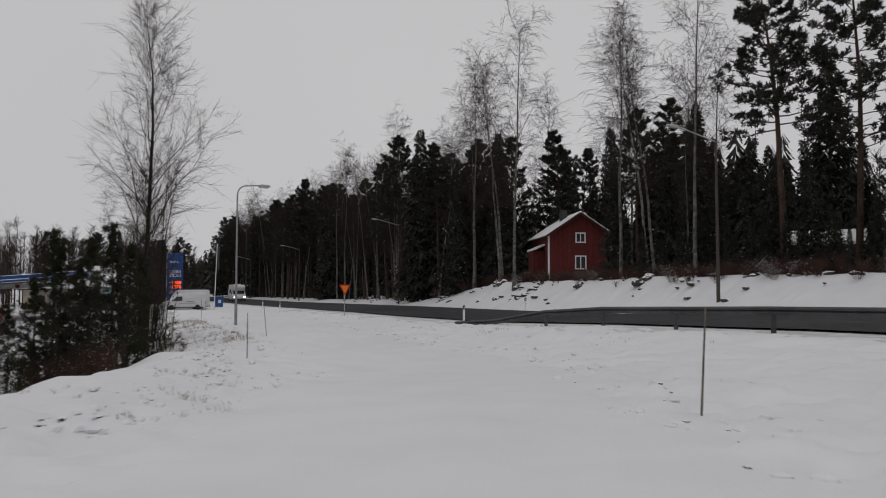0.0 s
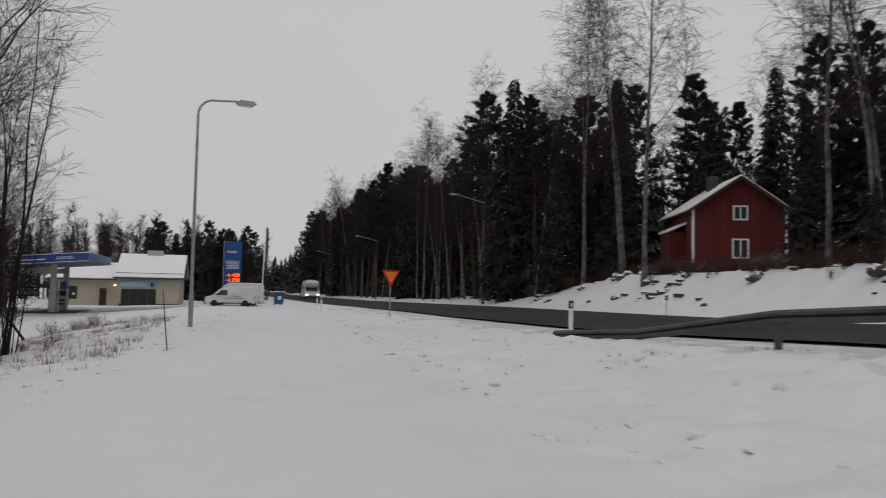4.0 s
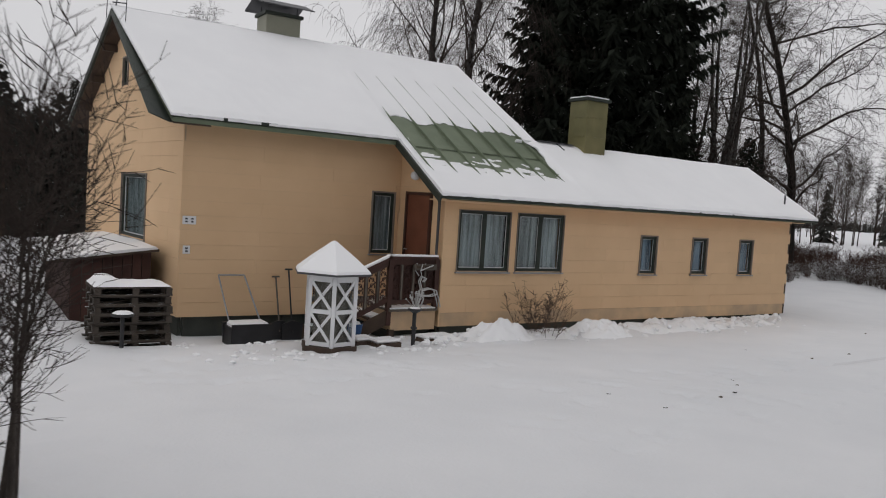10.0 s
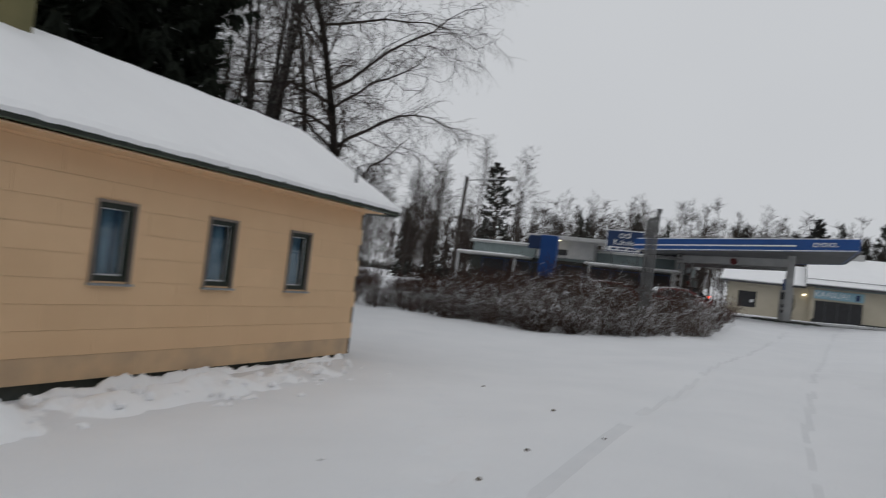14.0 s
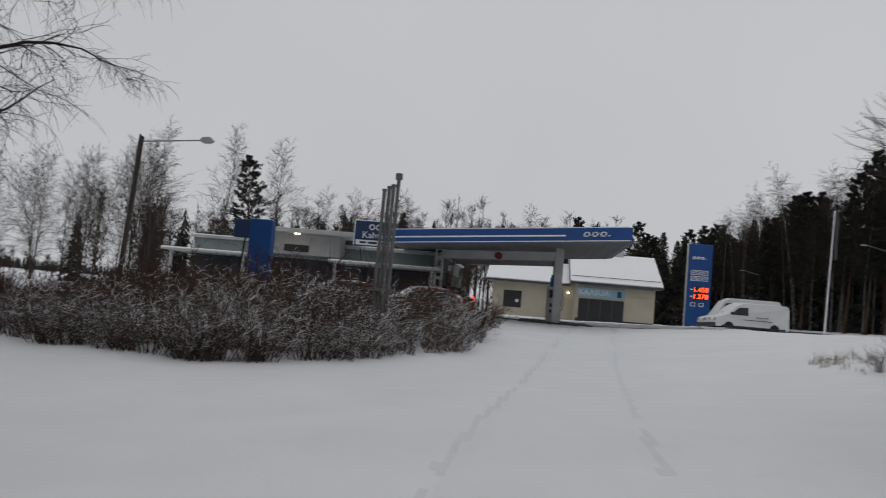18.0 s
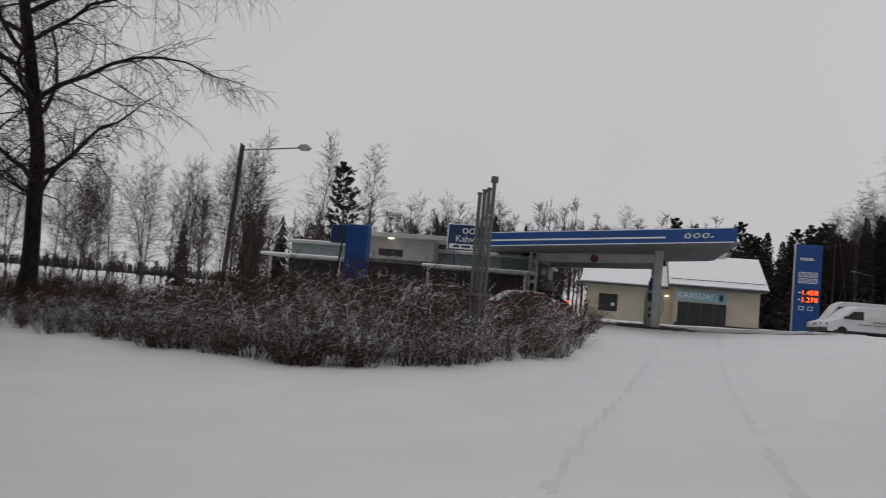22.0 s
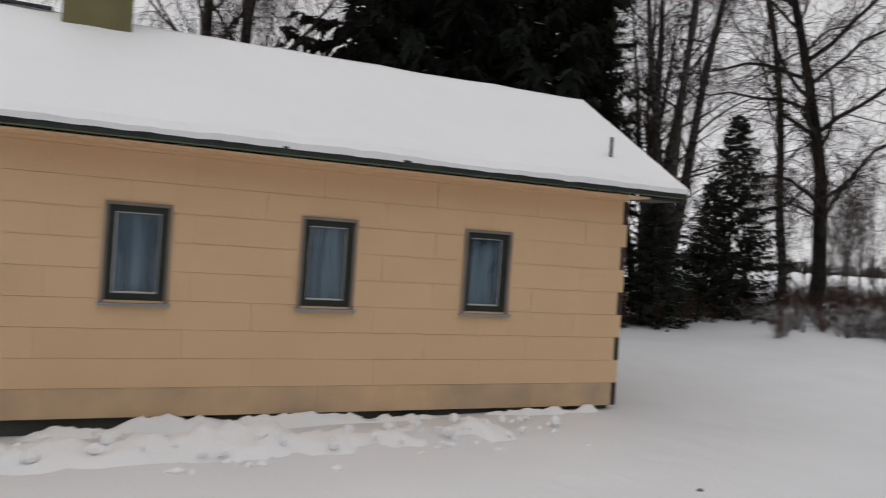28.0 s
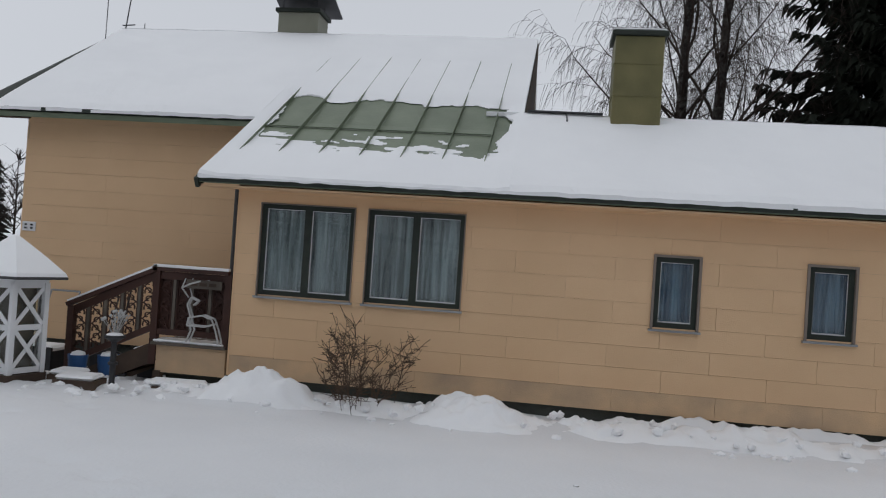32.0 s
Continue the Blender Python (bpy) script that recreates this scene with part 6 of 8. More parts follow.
CLUMP_BIRCH.plant(-8.0, 17.5, 1.08, 0)
CLUMP_BIRCH.plant(-11.0, 19.5, 0.95, 120)

# trees on the bank between the lane and the yard
ASPEN = Kind("aspen_tree", bare_tree(41, 16.0, 0.15, 40, 13, 9, 0.10, 0.32, 40, -0.01, up=0.05, fine=0.0055, wander=0.12, sway=0.04), BARK_DARK, TWIG, "tall leafless aspen on the grassy bank")
ASPEN.plant(13.2, 1.7, 1.0, 20)
ASPEN_B = Kind("aspen_tree", bare_tree(42, 10.5, 0.055, 20, 8, 6, 0.10, 0.20, 44, -0.01, up=0.05, fine=0.005, stems=7, wander=0.12, fan=0.13), BARK_DARK, TWIG, "leafless aspen with several thin stems")
ASPEN_B.plant(13.5, 4.8, 1.0, 80)
YOUNG_PINE = Kind("pine_tree", pine_tree(43, 4.4, 0.10, 0.88, 44, 6, 3, 0.13, 15, 0.045, 0.014, 0.95, 0.30), BARK_DARK, NEEDLE_PINE, "young open pine with long needle tufts")
BANK_PINE = Kind("pine_tree", pine_tree(43, 4.4, 0.08, 1.05, 53, 6, 4, 0.13, 13, 0.045, 0.013, 0.95, 0.32), BARK_DARK, NEEDLE_PINE, "young bushy pine with long boughs on the bank")
BANK_PINE.plant(12.7, -4.9, 1.0, 15)
BANK_PINE.plant(13.35, -4.0, 0.46, 130)
YOUNG_PINE.plant(12.9, -5.4, 0.40, 250)
SAPLINGS = [Kind("sapling", bare_tree(s, 4.6, 0.020, 18, 5, 3, 0.15, 0.18, 40, 0.0, up=0.07, fine=0.0028, wander=0.14, sway=0.07), BARK_DARK, TWIG, "thin leafless sapling on the snowy bank", "sapling", "saplings on the bank") for s in (51, 52, 53)]
for k in range(34):
    t = rt.random()
    x, y = 12.3 + 1.6 * rt.random() + 0.3 * t, -4.6 + 6.0 * t + rt.uniform(-0.4, 0.4)
    SAPLINGS[k % 3].plant(x, y, rt.uniform(0.35, 0.95), rt.uniform(0, 360))
for k in range(38):
    SAPLINGS[k % 3].plant(12.9 + rt.uniform(-0.6, 1.2), 2.0 + rt.uniform(-0.6, 4.5), rt.uniform(0.3, 1.1), rt.uniform(0, 360))

TALL_SAPLINGS = [Kind("sapling", bare_tree(s, 8.5, 0.034, 24, 7, 4, 0.25, 0.15, 44, -0.02, up=0.04, fine=0.0036, wander=0.12, sway=0.035), BARK_SPECK, TWIG, "tall slim leafless birch on the bank", "tree", "slim birches on the bank") for s in (54, 55)]
for k, (x, y, sc) in enumerate(((12.2, -4.2, 0.95), (12.9, -3.5, 1.05), (12.3, -1.9, 0.85), (11.5, -3.2, 0.75))):
    TALL_SAPLINGS[k % 2].plant(x, y, sc, 67 * k)

# shrubs by the turn-in: a spreading bare one and small firs round it
SPREAD = Kind("bare_shrub", bare_tree(61, 2.6, 0.022, 15, 6, 2, 0.42, 0.46, 46, 0.0, stems=3, up=0.05, fine=0.003, wander=0.09, fan=0.10), BARK, TWIG, "spreading leafless shrub with thin arching twigs", "shrub")
SPREAD.plant(8.0, -7.9, 1.0, 0)
SPREAD.plant(7.3, -7.95, 0.85, 120)
SPREAD.plant(8.55, -8.05, 0.8, 240)
OVERHANG = Kind("bare_tree", bare_tree(62, 6.5, 0.06, 26, 8, 6, 0.3, 0.42, 62, -0.06, up=0.01, fine=0.0035, wander=0.12, hang=2), BARK_DARK, TWIG, "leafless young birch with drooping twigs by the turn-in")
OVERHANG.plant(5.9, -10.3, 1.0, 30)
YOUNG_PINE.plant(9.5, -8.75, 0.42, 80)
YOUNG_PINE.plant(8.8, -8.45, 0.32, 190)
for k, (x, y, sc) in enumerate(((7.9, -8.8, 0.42), (6.7, -8.5, 0.5))):
    YOUNG_PINE.plant(x, y, sc, 71 * k)
for k, (x, y, sc) in enumerate(((8.3, -8.25, 0.4), (7.7, -8.1, 0.45), (7.3, -8.3, 0.5), (6.9, -8.0, 0.42), (8.9, -8.35, 0.36), (6.0, -8.0, 0.5), (8.0, -8.4, 0.55))):
    SAPLINGS[k % 3].plant(x, y, sc, 53 * k)
for k, (x, y, sc) in enumerate(((9.9, -9.3, 0.62), (8.3, -9.4, 0.55), (10.4, -10.0, 0.6), (7.4, -9.2, 0.6), (11.0, -11.2, 0.65), (9.0, -10.5, 0.7), (6.4, -8.9, 0.55), (7.0, -10.4, 0.7), (5.6, -9.8, 0.6))):
    (SAPLINGS[k % 3] if k % 2 else YOUNG_PINE).plant(x, y, sc, 50 * k)
for k in range(40):
    SAPLINGS[k % 3].plant(rt.uniform(5.2, 10.6), rt.uniform(-12.5, -9.0), rt.uniform(0.2, 0.6), rt.uniform(0, 360))
# young pines and saplings behind the shoulder of the lane, seen at the very start
for k, (x, y, sc) in enumerate(((11.7, -10.9, 1.15), (11.1, -11.4, 1.05), (12.2, -10.5, 1.0), (10.4, -11.2, 1.1), (10.9, -10.3, 0.95), (11.4, -11.9, 0.7), (9.8, -11.6, 0.85), (9.2, -12.4, 0.7), (10.1, -10.6, 1.2), (11.9, -11.3, 0.8), (8.4, -12.0, 0.7))):
    YOUNG_PINE.plant(x, y, sc, 47 * k)
for k in range(34):
    SAPLINGS[k % 3].plant(rt.uniform(7.6, 12.2), rt.uniform(-13.4, -10.2), rt.uniform(0.5, 0.95), rt.uniform(0, 360))

# the round-headed willow at the edge of the yard
WILLOW = Kind("willow_tree", bare_tree(71, 3.4, 0.062, 34, 12, 4, 0.50, 0.50, 62, 0.01, lean=(-0.34, 0.06), up=0.08, fine=0.004, wander=0.06, sway=0.13, top=0.30), BARK_DARK, TWIG, "small round-headed willow with a bent trunk")
WILLOW.plant(10.3, 12.5, 1.0, 0)
WILLOW.plant(12.0, 15.0, 1.0, 35)

# trees round the station
for x, y, sc in ((-31, 92, 1.75), (-25, 93, 1.65), (-20, 96, 1.2), (-36, 88, 1.0), (-33, 78, 0.95), (-40, 84, 1.1), (-44, 72, 1.0), (-26, 60, 0.75), (-22, 56, 0.85), (-17, 50, 0.8), (-30, 64, 1.0), (-38, 62, 1.0), (-19, 54, 1.0), (-15, 47, 0.75), (-42, 55, 0.95),
                 (-8, 88, 1.1), (-2, 92, 1.0), (5, 98, 1.15), (-14, 90, 1.1), (-35, 48, 0.9), (-28, 44, 0.8)):
    rt.choice(ALDERS).plant(x, y, sc * 1.1, rt.uniform(0, 360))
PINES[1].plant(-27.9, 94.8, 0.97, 0)
for k, (x, y, sc) in enumerate(((-35.5, 56, 1.0), (-41.5, 66, 1.15), (-31.5, 57, 0.9), (-38.0, 70, 1.2), (-28.0, 56, 0.95), (-33.0, 68, 1.15), (-24.8, 57, 0.8), (-46.0, 70, 1.1))):
    ALDERS[k % 3].plant(x, y, sc, 41 * k)
for k in range(26):
    (SPRUCES, PINES)[k % 2][k % 2 if k % 3 else 0].plant(rt.uniform(9.0, 23.5), rt.uniform(96, 116), rt.uniform(0.5, 0.72), rt.uniform(0, 360))

# ---- the snow-dusted thicket in front of the station ----
def shrub(seed, h=1.7, stems=26, spread=0.75, forks=8, slim=1.0):
    rnd = random.Random(seed)
    pp, ff = [], []
    for s in range(stems):
        a = rnd.uniform(0, 6.3)
        r = rnd.uniform(0, 0.45)
        way = Vector((math.cos(a) * spread * rnd.random(), math.sin(a) * spread * rnd.random(), 1))
        L = h * rnd.uniform(0.55, 1.15)
        path = limb(rnd, Vector((r * math.cos(a), r * math.sin(a), -0.1)), way, L, 5, 0.12, 0.0)
        tube_into(pp, ff, path, [slim * (0.010 * (1 - 0.7 * k / 5) + 0.003) for k in range(6)], 3)
        for t_ in range(forks):
            q, d = point_on(path, rnd.uniform(0.25, 0.98))
            w = d * 0.6 + Vector((rnd.gauss(0, 0.7), rnd.gauss(0, 0.7), rnd.gauss(0.25, 0.4)))
            p2 = limb(rnd, q, w, L * rnd.uniform(0.12, 0.32), 2, 0.2, 0.0)
            tube_into(pp, ff, p2, [0.006, 0.005, 0.003], 3)
            for u_ in range(2):
                q3, d3 = point_on(p2, rnd.random())
                p3 = limb(rnd, q3, Vector((rnd.gauss(0, 1), rnd.gauss(0, 1), rnd.gauss(0.3, 0.6))), L * rnd.uniform(0.05, 0.14), 1, 0.1, 0.0)
                tube_into(pp, ff, p3, [0.0055, 0.003], 3)
    return pp, ff


def shrub_mesh(seed, material, **kw):
    pp, ff = shrub(seed, **kw)
    me = bpy.data.meshes.new("branchwork")
    me.from_pydata(pp, [], ff)
    me.materials.append(material)
    return me


SNOWY = [shrub_mesh(s, TWIG_SNOW) for s in (81, 82, 83)]
DARK = [shrub_mesh(s, TWIG_RED, h=2.0, spread=0.5) for s in (84, 85, 86)]
EDGE = [(-30, 23.5), (-14, 21.6), (-6.5, 20.6), (-4.6, 20.8), (-2.8, 20.6), (-1, 20.4), (0.4, 20.7), (1.7, 21.5), (2.5, 22.5), (3.2, 23.8), (4.0, 25.2), (4.5, 27.2), (4.7, 30.0)]


def edge_y(x):
    return lerp_table(EDGE, x)


def plant_shrub(me, x, y, sc, turn, label, group):
    ob = tagged(new("bush"), label, "bush", group)
    ob.matrix_basis = pose(x, y, ground_z(x, y, False), 0, 0, turn) @ Matrix.Scale(sc, 4)
    new("branchwork", me).parent = ob


BACK = []
for k in range(430):
    x = rt.uniform(-14, 4.6)
    depth = 8.5 * rt.random() ** 1.5
    y = edge_y(x) + 0.3 + depth
    if y > 38:
        continue
    snowy = depth < 1.3 or rt.random() < (0.35 if x < -3 else 0.6)
    sc = (0.50 + 0.085 * min(depth, 4.0)) * rt.uniform(0.66, 1.3) * (0.50 + 0.60 * math.exp(-((x - 0.2) / 4.6) ** 2))
    if depth > 2.6:
        BACK.append((rt.choice(SNOWY if snowy else DARK), x, y, sc, rt.uniform(0, 360), snowy))
    else:
        plant_shrub(rt.choice(SNOWY if snowy else DARK), x, y, sc, rt.uniform(0, 360), "snow-dusted leafless bush in the thicket" if snowy else "dark leafless bush with upright stems", "bush thicket")
for k in range(80):
    x = rt.uniform(-22, -3.0)
    BACK.append((rt.choice(DARK), x, rt.uniform(18.6, 24.5) if x < -5 else rt.uniform(20.4, 23), rt.uniform(0.14, 0.34), rt.uniform(0, 360), rt.random() < 0.6))
for k in range(14):
    BACK.append((rt.choice(DARK), rt.uniform(-9.5, -6.2), rt.uniform(14.5, 18.5), rt.uniform(0.25, 0.5), rt.uniform(0, 360), False))


def joined_brush(name, items, label):
    """Many shrubs that nobody could count, as one thing."""
    ob = thing(name, label=label, category="bushes", kind="stuff")
    for flag, material in ((True, TWIG_SNOW), (False, TWIG_RED)):
        pts_, fcs_, base = [], [], 0
        for me, x, y, sc, turn, snowy in items:
            if snowy != flag:
                continue
            co = np.empty(len(me.vertices) * 3)
            me.vertices.foreach_get("co", co)
            m = np.array(pose(x, y, ground_z(x, y, False), 0, 0, turn) @ Matrix.Scale(sc, 4))
            pts_.append(co.reshape(-1, 3) @ m[:3, :3].T + m[:3, 3])
            ix = np.empty(len(me.loops), dtype=int)
            me.loops.foreach_get("vertex_index", ix)
            fcs_.append(ix.reshape(-1, 4) + base)
            base += len(me.vertices)
        if pts_:
            part("branchwork", (np.concatenate(pts_).tolist(), np.concatenate(fcs_).tolist()), material, ob)
    return ob


joined_brush("yard_brush", [(rt.choice(DARK + SNOWY), rt.uniform(-8, 5.5), rt.uniform(-13.5, -8.3), rt.uniform(0.35, 0.75), rt.uniform(0, 360), rt.random() < 0.3) for k in range(60)], "leafless brush along the edge of the yard")
joined_brush("thicket", BACK, "dense leafless brush filling the thicket")
for k in range(7):
    plant_shrub(rt.choice(SNOWY), rt.uniform(11.8, 14.0), rt.uniform(17.5, 24), rt.uniform(0.3, 0.45), rt.uniform(0, 360), "small pile of snowy brush", "brush by the willow")
joined_brush("roadside_brush", [(rt.choice(SNOWY + DARK), 41.6 + 4.0 * rt.random() ** 0.6, rt.uniform(-26, 45), rt.uniform(0.2, 0.55), rt.uniform(0, 360), rt.random() < 0.15) for k in range(640)], "low snowy brush on the roadside bank")
joined_brush("bank_brush", [(rt.choice(DARK), rt.uniform(12.2, 15.2), rt.uniform(-5.4, 8.0), rt.uniform(0.10, 0.22), rt.uniform(0, 360), False) for k in range(34)] + [(rt.choice(DARK), rt.uniform(8.6, 11.8), rt.uniform(-15.0, -10.4), rt.uniform(0.4, 0.8), rt.uniform(0, 360), False) for k in range(9)], "low leafless brush between the trees on the bank")

# dry grass on the banks
gp, gf = [], []


def tuft(x, y, n_, h):
    z = ground_z(x, y, False)
    for k in range(n_):
        a, r = rt.uniform(0, 6.3), rt.uniform(0, 0.12)
        px, py = x + r * math.cos(a), y + r * math.sin(a)
        d = Vector((rt.gauss(0, 0.35), rt.gauss(0, 0.35), 1)) * h * rt.uniform(0.5, 1.2)
        s = Vector((-d.y, d.x, 0)).normalized() * 0.006 if d.xy.length > 1e-4 else Vector((0.006, 0, 0))
        b = Vector((px, py, z - 0.05))
        i = len(gp)
        gp.extend((b - s, b + s, b + d))
        gf.append((i, i + 1, i + 2))


for k in range(2200):
    x, y = rt.uniform(12.0, 17.4), rt.uniform(-5.5, 26)
    if noise.noise(Vector((x * 0.5, y * 0.5, 0))) + rt.uniform(-0.3, 0.3) > 0.0:
        tuft(x, y, 9, rt.uniform(0.10, 0.34))
for k in range(900):
    y = rt.uniform(-34, -6)
    x = drive_x(y) - (rt.uniform(2.6, 6.5) if y > -10 else rt.gauss(7.2, 0.9))
    if noise.noise(Vector((x * 0.6, y * 0.35, 4))) + rt.uniform(-0.2, 0.2) > 0.12:
        tuft(x, y, 7, rt.uniform(0.05, 0.14))
for k in range(420):
    y = rt.uniform(-26, 1)
    tuft(13.4 + 0.115 * (y + 21) + rt.gauss(-0.3, 0.5), y, 6, rt.uniform(0.05, 0.13))
for k in range(500):
    x, y = rt.uniform(25.2, 29.3), rt.uniform(-22, 16)
    if noise.noise(Vector((x * 0.7, y * 0.4, 9))) > 0.05:
        tuft(x, y, 7, rt.uniform(0.05, 0.14))
tagged(part("dry_grass", (gp, gf), GRASS_DRY), "dry winter grass poking through the snow", "grass", kind="stuff")


# ---- along the road ----
def bent_lamp(x, y, z, h, reach, turn, arm_rise=0.35, label="", mat_=METAL):
    """A street lamp whose pole bends over into its arm."""
    t = tagged(thing("street_lamp", (x, y, z), turn), label or "tall galvanised street lamp with a bent-over arm, unlit", "street lamp", "street lamps")
    bm = bmesh.new()
    rod(bm, (0, 0, -0.3), (0, 0, 1.2), 0.085, sides=10)
    rod(bm, (0, 0, 1.2), (0, 0, h - 0.7), 0.065, 0.045, sides=10)
    part("pole", bm, mat_, t)
    bm = bmesh.new()
    last = Vector((0, 0, h - 0.7))
    for k in range(1, 8):
        a = math.pi / 2 * k / 7
        nxt = Vector((0.6 * (1 - math.cos(a)), 0, h - 0.7 + 0.6 * math.sin(a)))
        rod(bm, last, nxt, 0.042, sides=8)
        last = nxt
    end = Vector((reach - 0.55, 0, h - 0.1 + arm_rise * 0.3))
    rod(bm, last, end, 0.04, 0.035, sides=8)
    part("arm", bm, mat_, t)
    hd = part("lamp_head", prism([(-0.0, -0.06), (0.12, -0.12), (0.62, -0.10), (0.74, -0.02), (0.62, 0.07), (0.12, 0.06)], 1, -0.13, 0.13), GREY_WHITE, t, "pale lamp head")
    hd.matrix_basis = pose(end.x - 0.05, 0, end.z)
    gl = part("lens", boxes(((0.15, -0.1, -0.14), (0.6, 0.1, -0.105)), bevel=0.02), WHITE, hd, "milky lens")
    return t


def arm_lamp(x, y, z, h, reach, turn):
    """A taller roadside lamp with a rising arm."""
    t = tagged(thing("street_lamp", (x, y, z), turn), "tall dark roadside lamp with a long rising arm", "street lamp", "roadside lamps")
    part("pole", rod(bmesh.new(), (0, 0, -0.4), (0, 0, h), 0.10, 0.06, sides=10), POLE_WOOD, t)
    part("arm", rod(bmesh.new(), (0, 0, h - 0.15), (reach, 0, h + 0.45), 0.035, sides=8), METAL, t)
    part("lamp_head", prism([(0, -0.05), (0.1, -0.1), (0.55, -0.06), (0.65, 0.0), (0.5, 0.06), (0.1, 0.05)], 1, -0.12, 0.12), GREY_WHITE, t).matrix_basis = pose(reach - 0.05, 0, h + 0.45)


bent_lamp(18.4, 9.2, ground_z(18.4, 9.2), 8.15, 2.0, 22)
for y in (-5.5, 41.5, 88.0, 134.0):
    arm_lamp(40.2, y, ground_z(40.2, y), 8.5, 2.5, 180)
# yard lamp on a leaning timber pole
t = tagged(thing("yard_lamp", (-6.2, 29.0, ground_z(-6.2, 29.0))), "leaning dark pole with a long thin lamp arm", "street lamp")
part("pole", rod(bmesh.new(), (0, 0, -0.3), (0.30, 0.0, 5.25), 0.085, 0.07, sides=10), POLE_WOOD, t)
part("collar", rod(bmesh.new(), (0.26, -0.1, 4.7), (0.30, -0.1, 5.3), 0.03, sides=8), METAL_DARK, t)
part("arm", rod(bmesh.new(), (0.29, 0, 5.1), (2.15, 0.2, 5.28), 0.022, sides=8), METAL, t)
part("lamp_head", prism([(0, -0.03), (0.08, -0.10), (0.28, -0.10), (0.40, -0.02), (0.30, 0.08), (0.08, 0.06)], 1, -0.1, 0.1), GREY_WHITE, t).matrix_basis = pose(2.05, 0.2, 5.3)

# crash barrier, its end ramped into the ground
gr = tagged(thing("crash_barrier"), "dark weathered steel crash barrier with a ramped end", "barrier")


def rail_x(y):
    return 28.5 if y < -10 else 28.5 - 0.5 * smooth01((y + 10) / 9)


def rail_z(y):
    g_ = ground_z(rail_x(y), y, False)
    return g_ + 0.62 - 0.62 * smooth01((y + 10.5) / 9)


y = -60.0
while y < -1.0:
    y2 = y + 4.0
    bm = bmesh.new()
    prof = ((0.0, -0.12), (-0.06, -0.075), (-0.06, -0.03), (0.0, 0.0), (-0.06, 0.03), (-0.06, 0.075), (0.0, 0.12), (0.012, 0.12), (-0.045, 0.075), (-0.045, 0.03), (0.012, 0.0), (-0.045, -0.03), (-0.045, -0.075), (0.012, -0.12))
    rings = []
    for yy in (y, y2 + 0.02):
        rings.append([bm.verts.new((rail_x(yy) + dx, yy, rail_z(yy) + dz)) for dx, dz in prof])
    for i in range(len(prof)):
        j = (i + 1) % len(prof)
        bm.faces.new((rings[0][i], rings[0][j], rings[1][j], rings[1][i]))
    bmesh.ops.recalc_face_normals(bm, faces=list(bm.faces))
    part("rail", bm, RAIL_STEEL, gr)
    g_ = ground_z(rail_x(y), y, False)
    if rail_z(y) > g_ + 0.1:
        part("post", boxes(((rail_x(y) + 0.02, y - 0.05, g_ - 0.3), (rail_x(y) + 0.12, y + 0.05, rail_z(y) + 0.1))), RAIL_STEEL, gr)
    y = y2


def marker(x, y, h=1.0):
    t = tagged(thing("road_marker", (x, y, ground_z(x, y))), "white roadside marker post with a black band", "marker post", "road markers")
    part("post", prism([(-0.05, -0.03), (0.05, -0.03), (0.06, 0.0), (0.05, 0.03), (-0.05, 0.03)], 2, -0.1, h), WHITE, t)
    b = part("band", boxes(((-0.062, -0.034, h - 0.27), (0.062, 0.034, h - 0.06))), PLASTIC_BLACK, t, "black band")
    part("reflector", boxes(((-0.02, -0.04, h - 0.22), (0.02, -0.034, h - 0.12))), WHITE, b)


for x, y in ((28.6, 0.3), (25.9, 33.5), (27.8, 52.0), (38.9, 12.0)):
    marker(x, y)


def snow_stick(x, y, h, tilt):
    t = tagged(thing("snow_stake", (x, y, ground_z(x, y))), "thin grey wooden snow stake beside the lane", "stake", "snow stakes")
    part("stick", rod(bmesh.new(), (0, 0, -0.2), (tilt, 0, h), 0.016, 0.011, sides=7), WOOD_GREY, t)


for x, y, h, tl in ((15.0, -15.4, 1.25, 0.0), (18.3, -0.7, 1.35, -0.15), (18.2, -28.65, 1.3, 0.10), (17.9, 22.0, 1.4, 0.0)):
    snow_stick(x, y, h, tl)

# give-way sign
t = tagged(thing("give_way_sign", (27.2, 17.4, ground_z(27.2, 17.4)), 12), "orange give-way triangle with red border on a grey post", "road sign")
part("post", rod(bmesh.new(), (0, 0, -0.3), (0, 0, 2.25), 0.03, sides=10), METAL, t)
pl = part("plate", prism([(-0.45, 2.25), (0.45, 2.25), (0.0, 1.48)], 1, -0.055, -0.035), RED_SIGN, t, "red border")
part("field", prism([(-0.31, 2.17), (0.31, 2.17), (0.0, 1.64)], 1, -0.062, -0.055), YELLOW_SIGN, pl, "orange field")

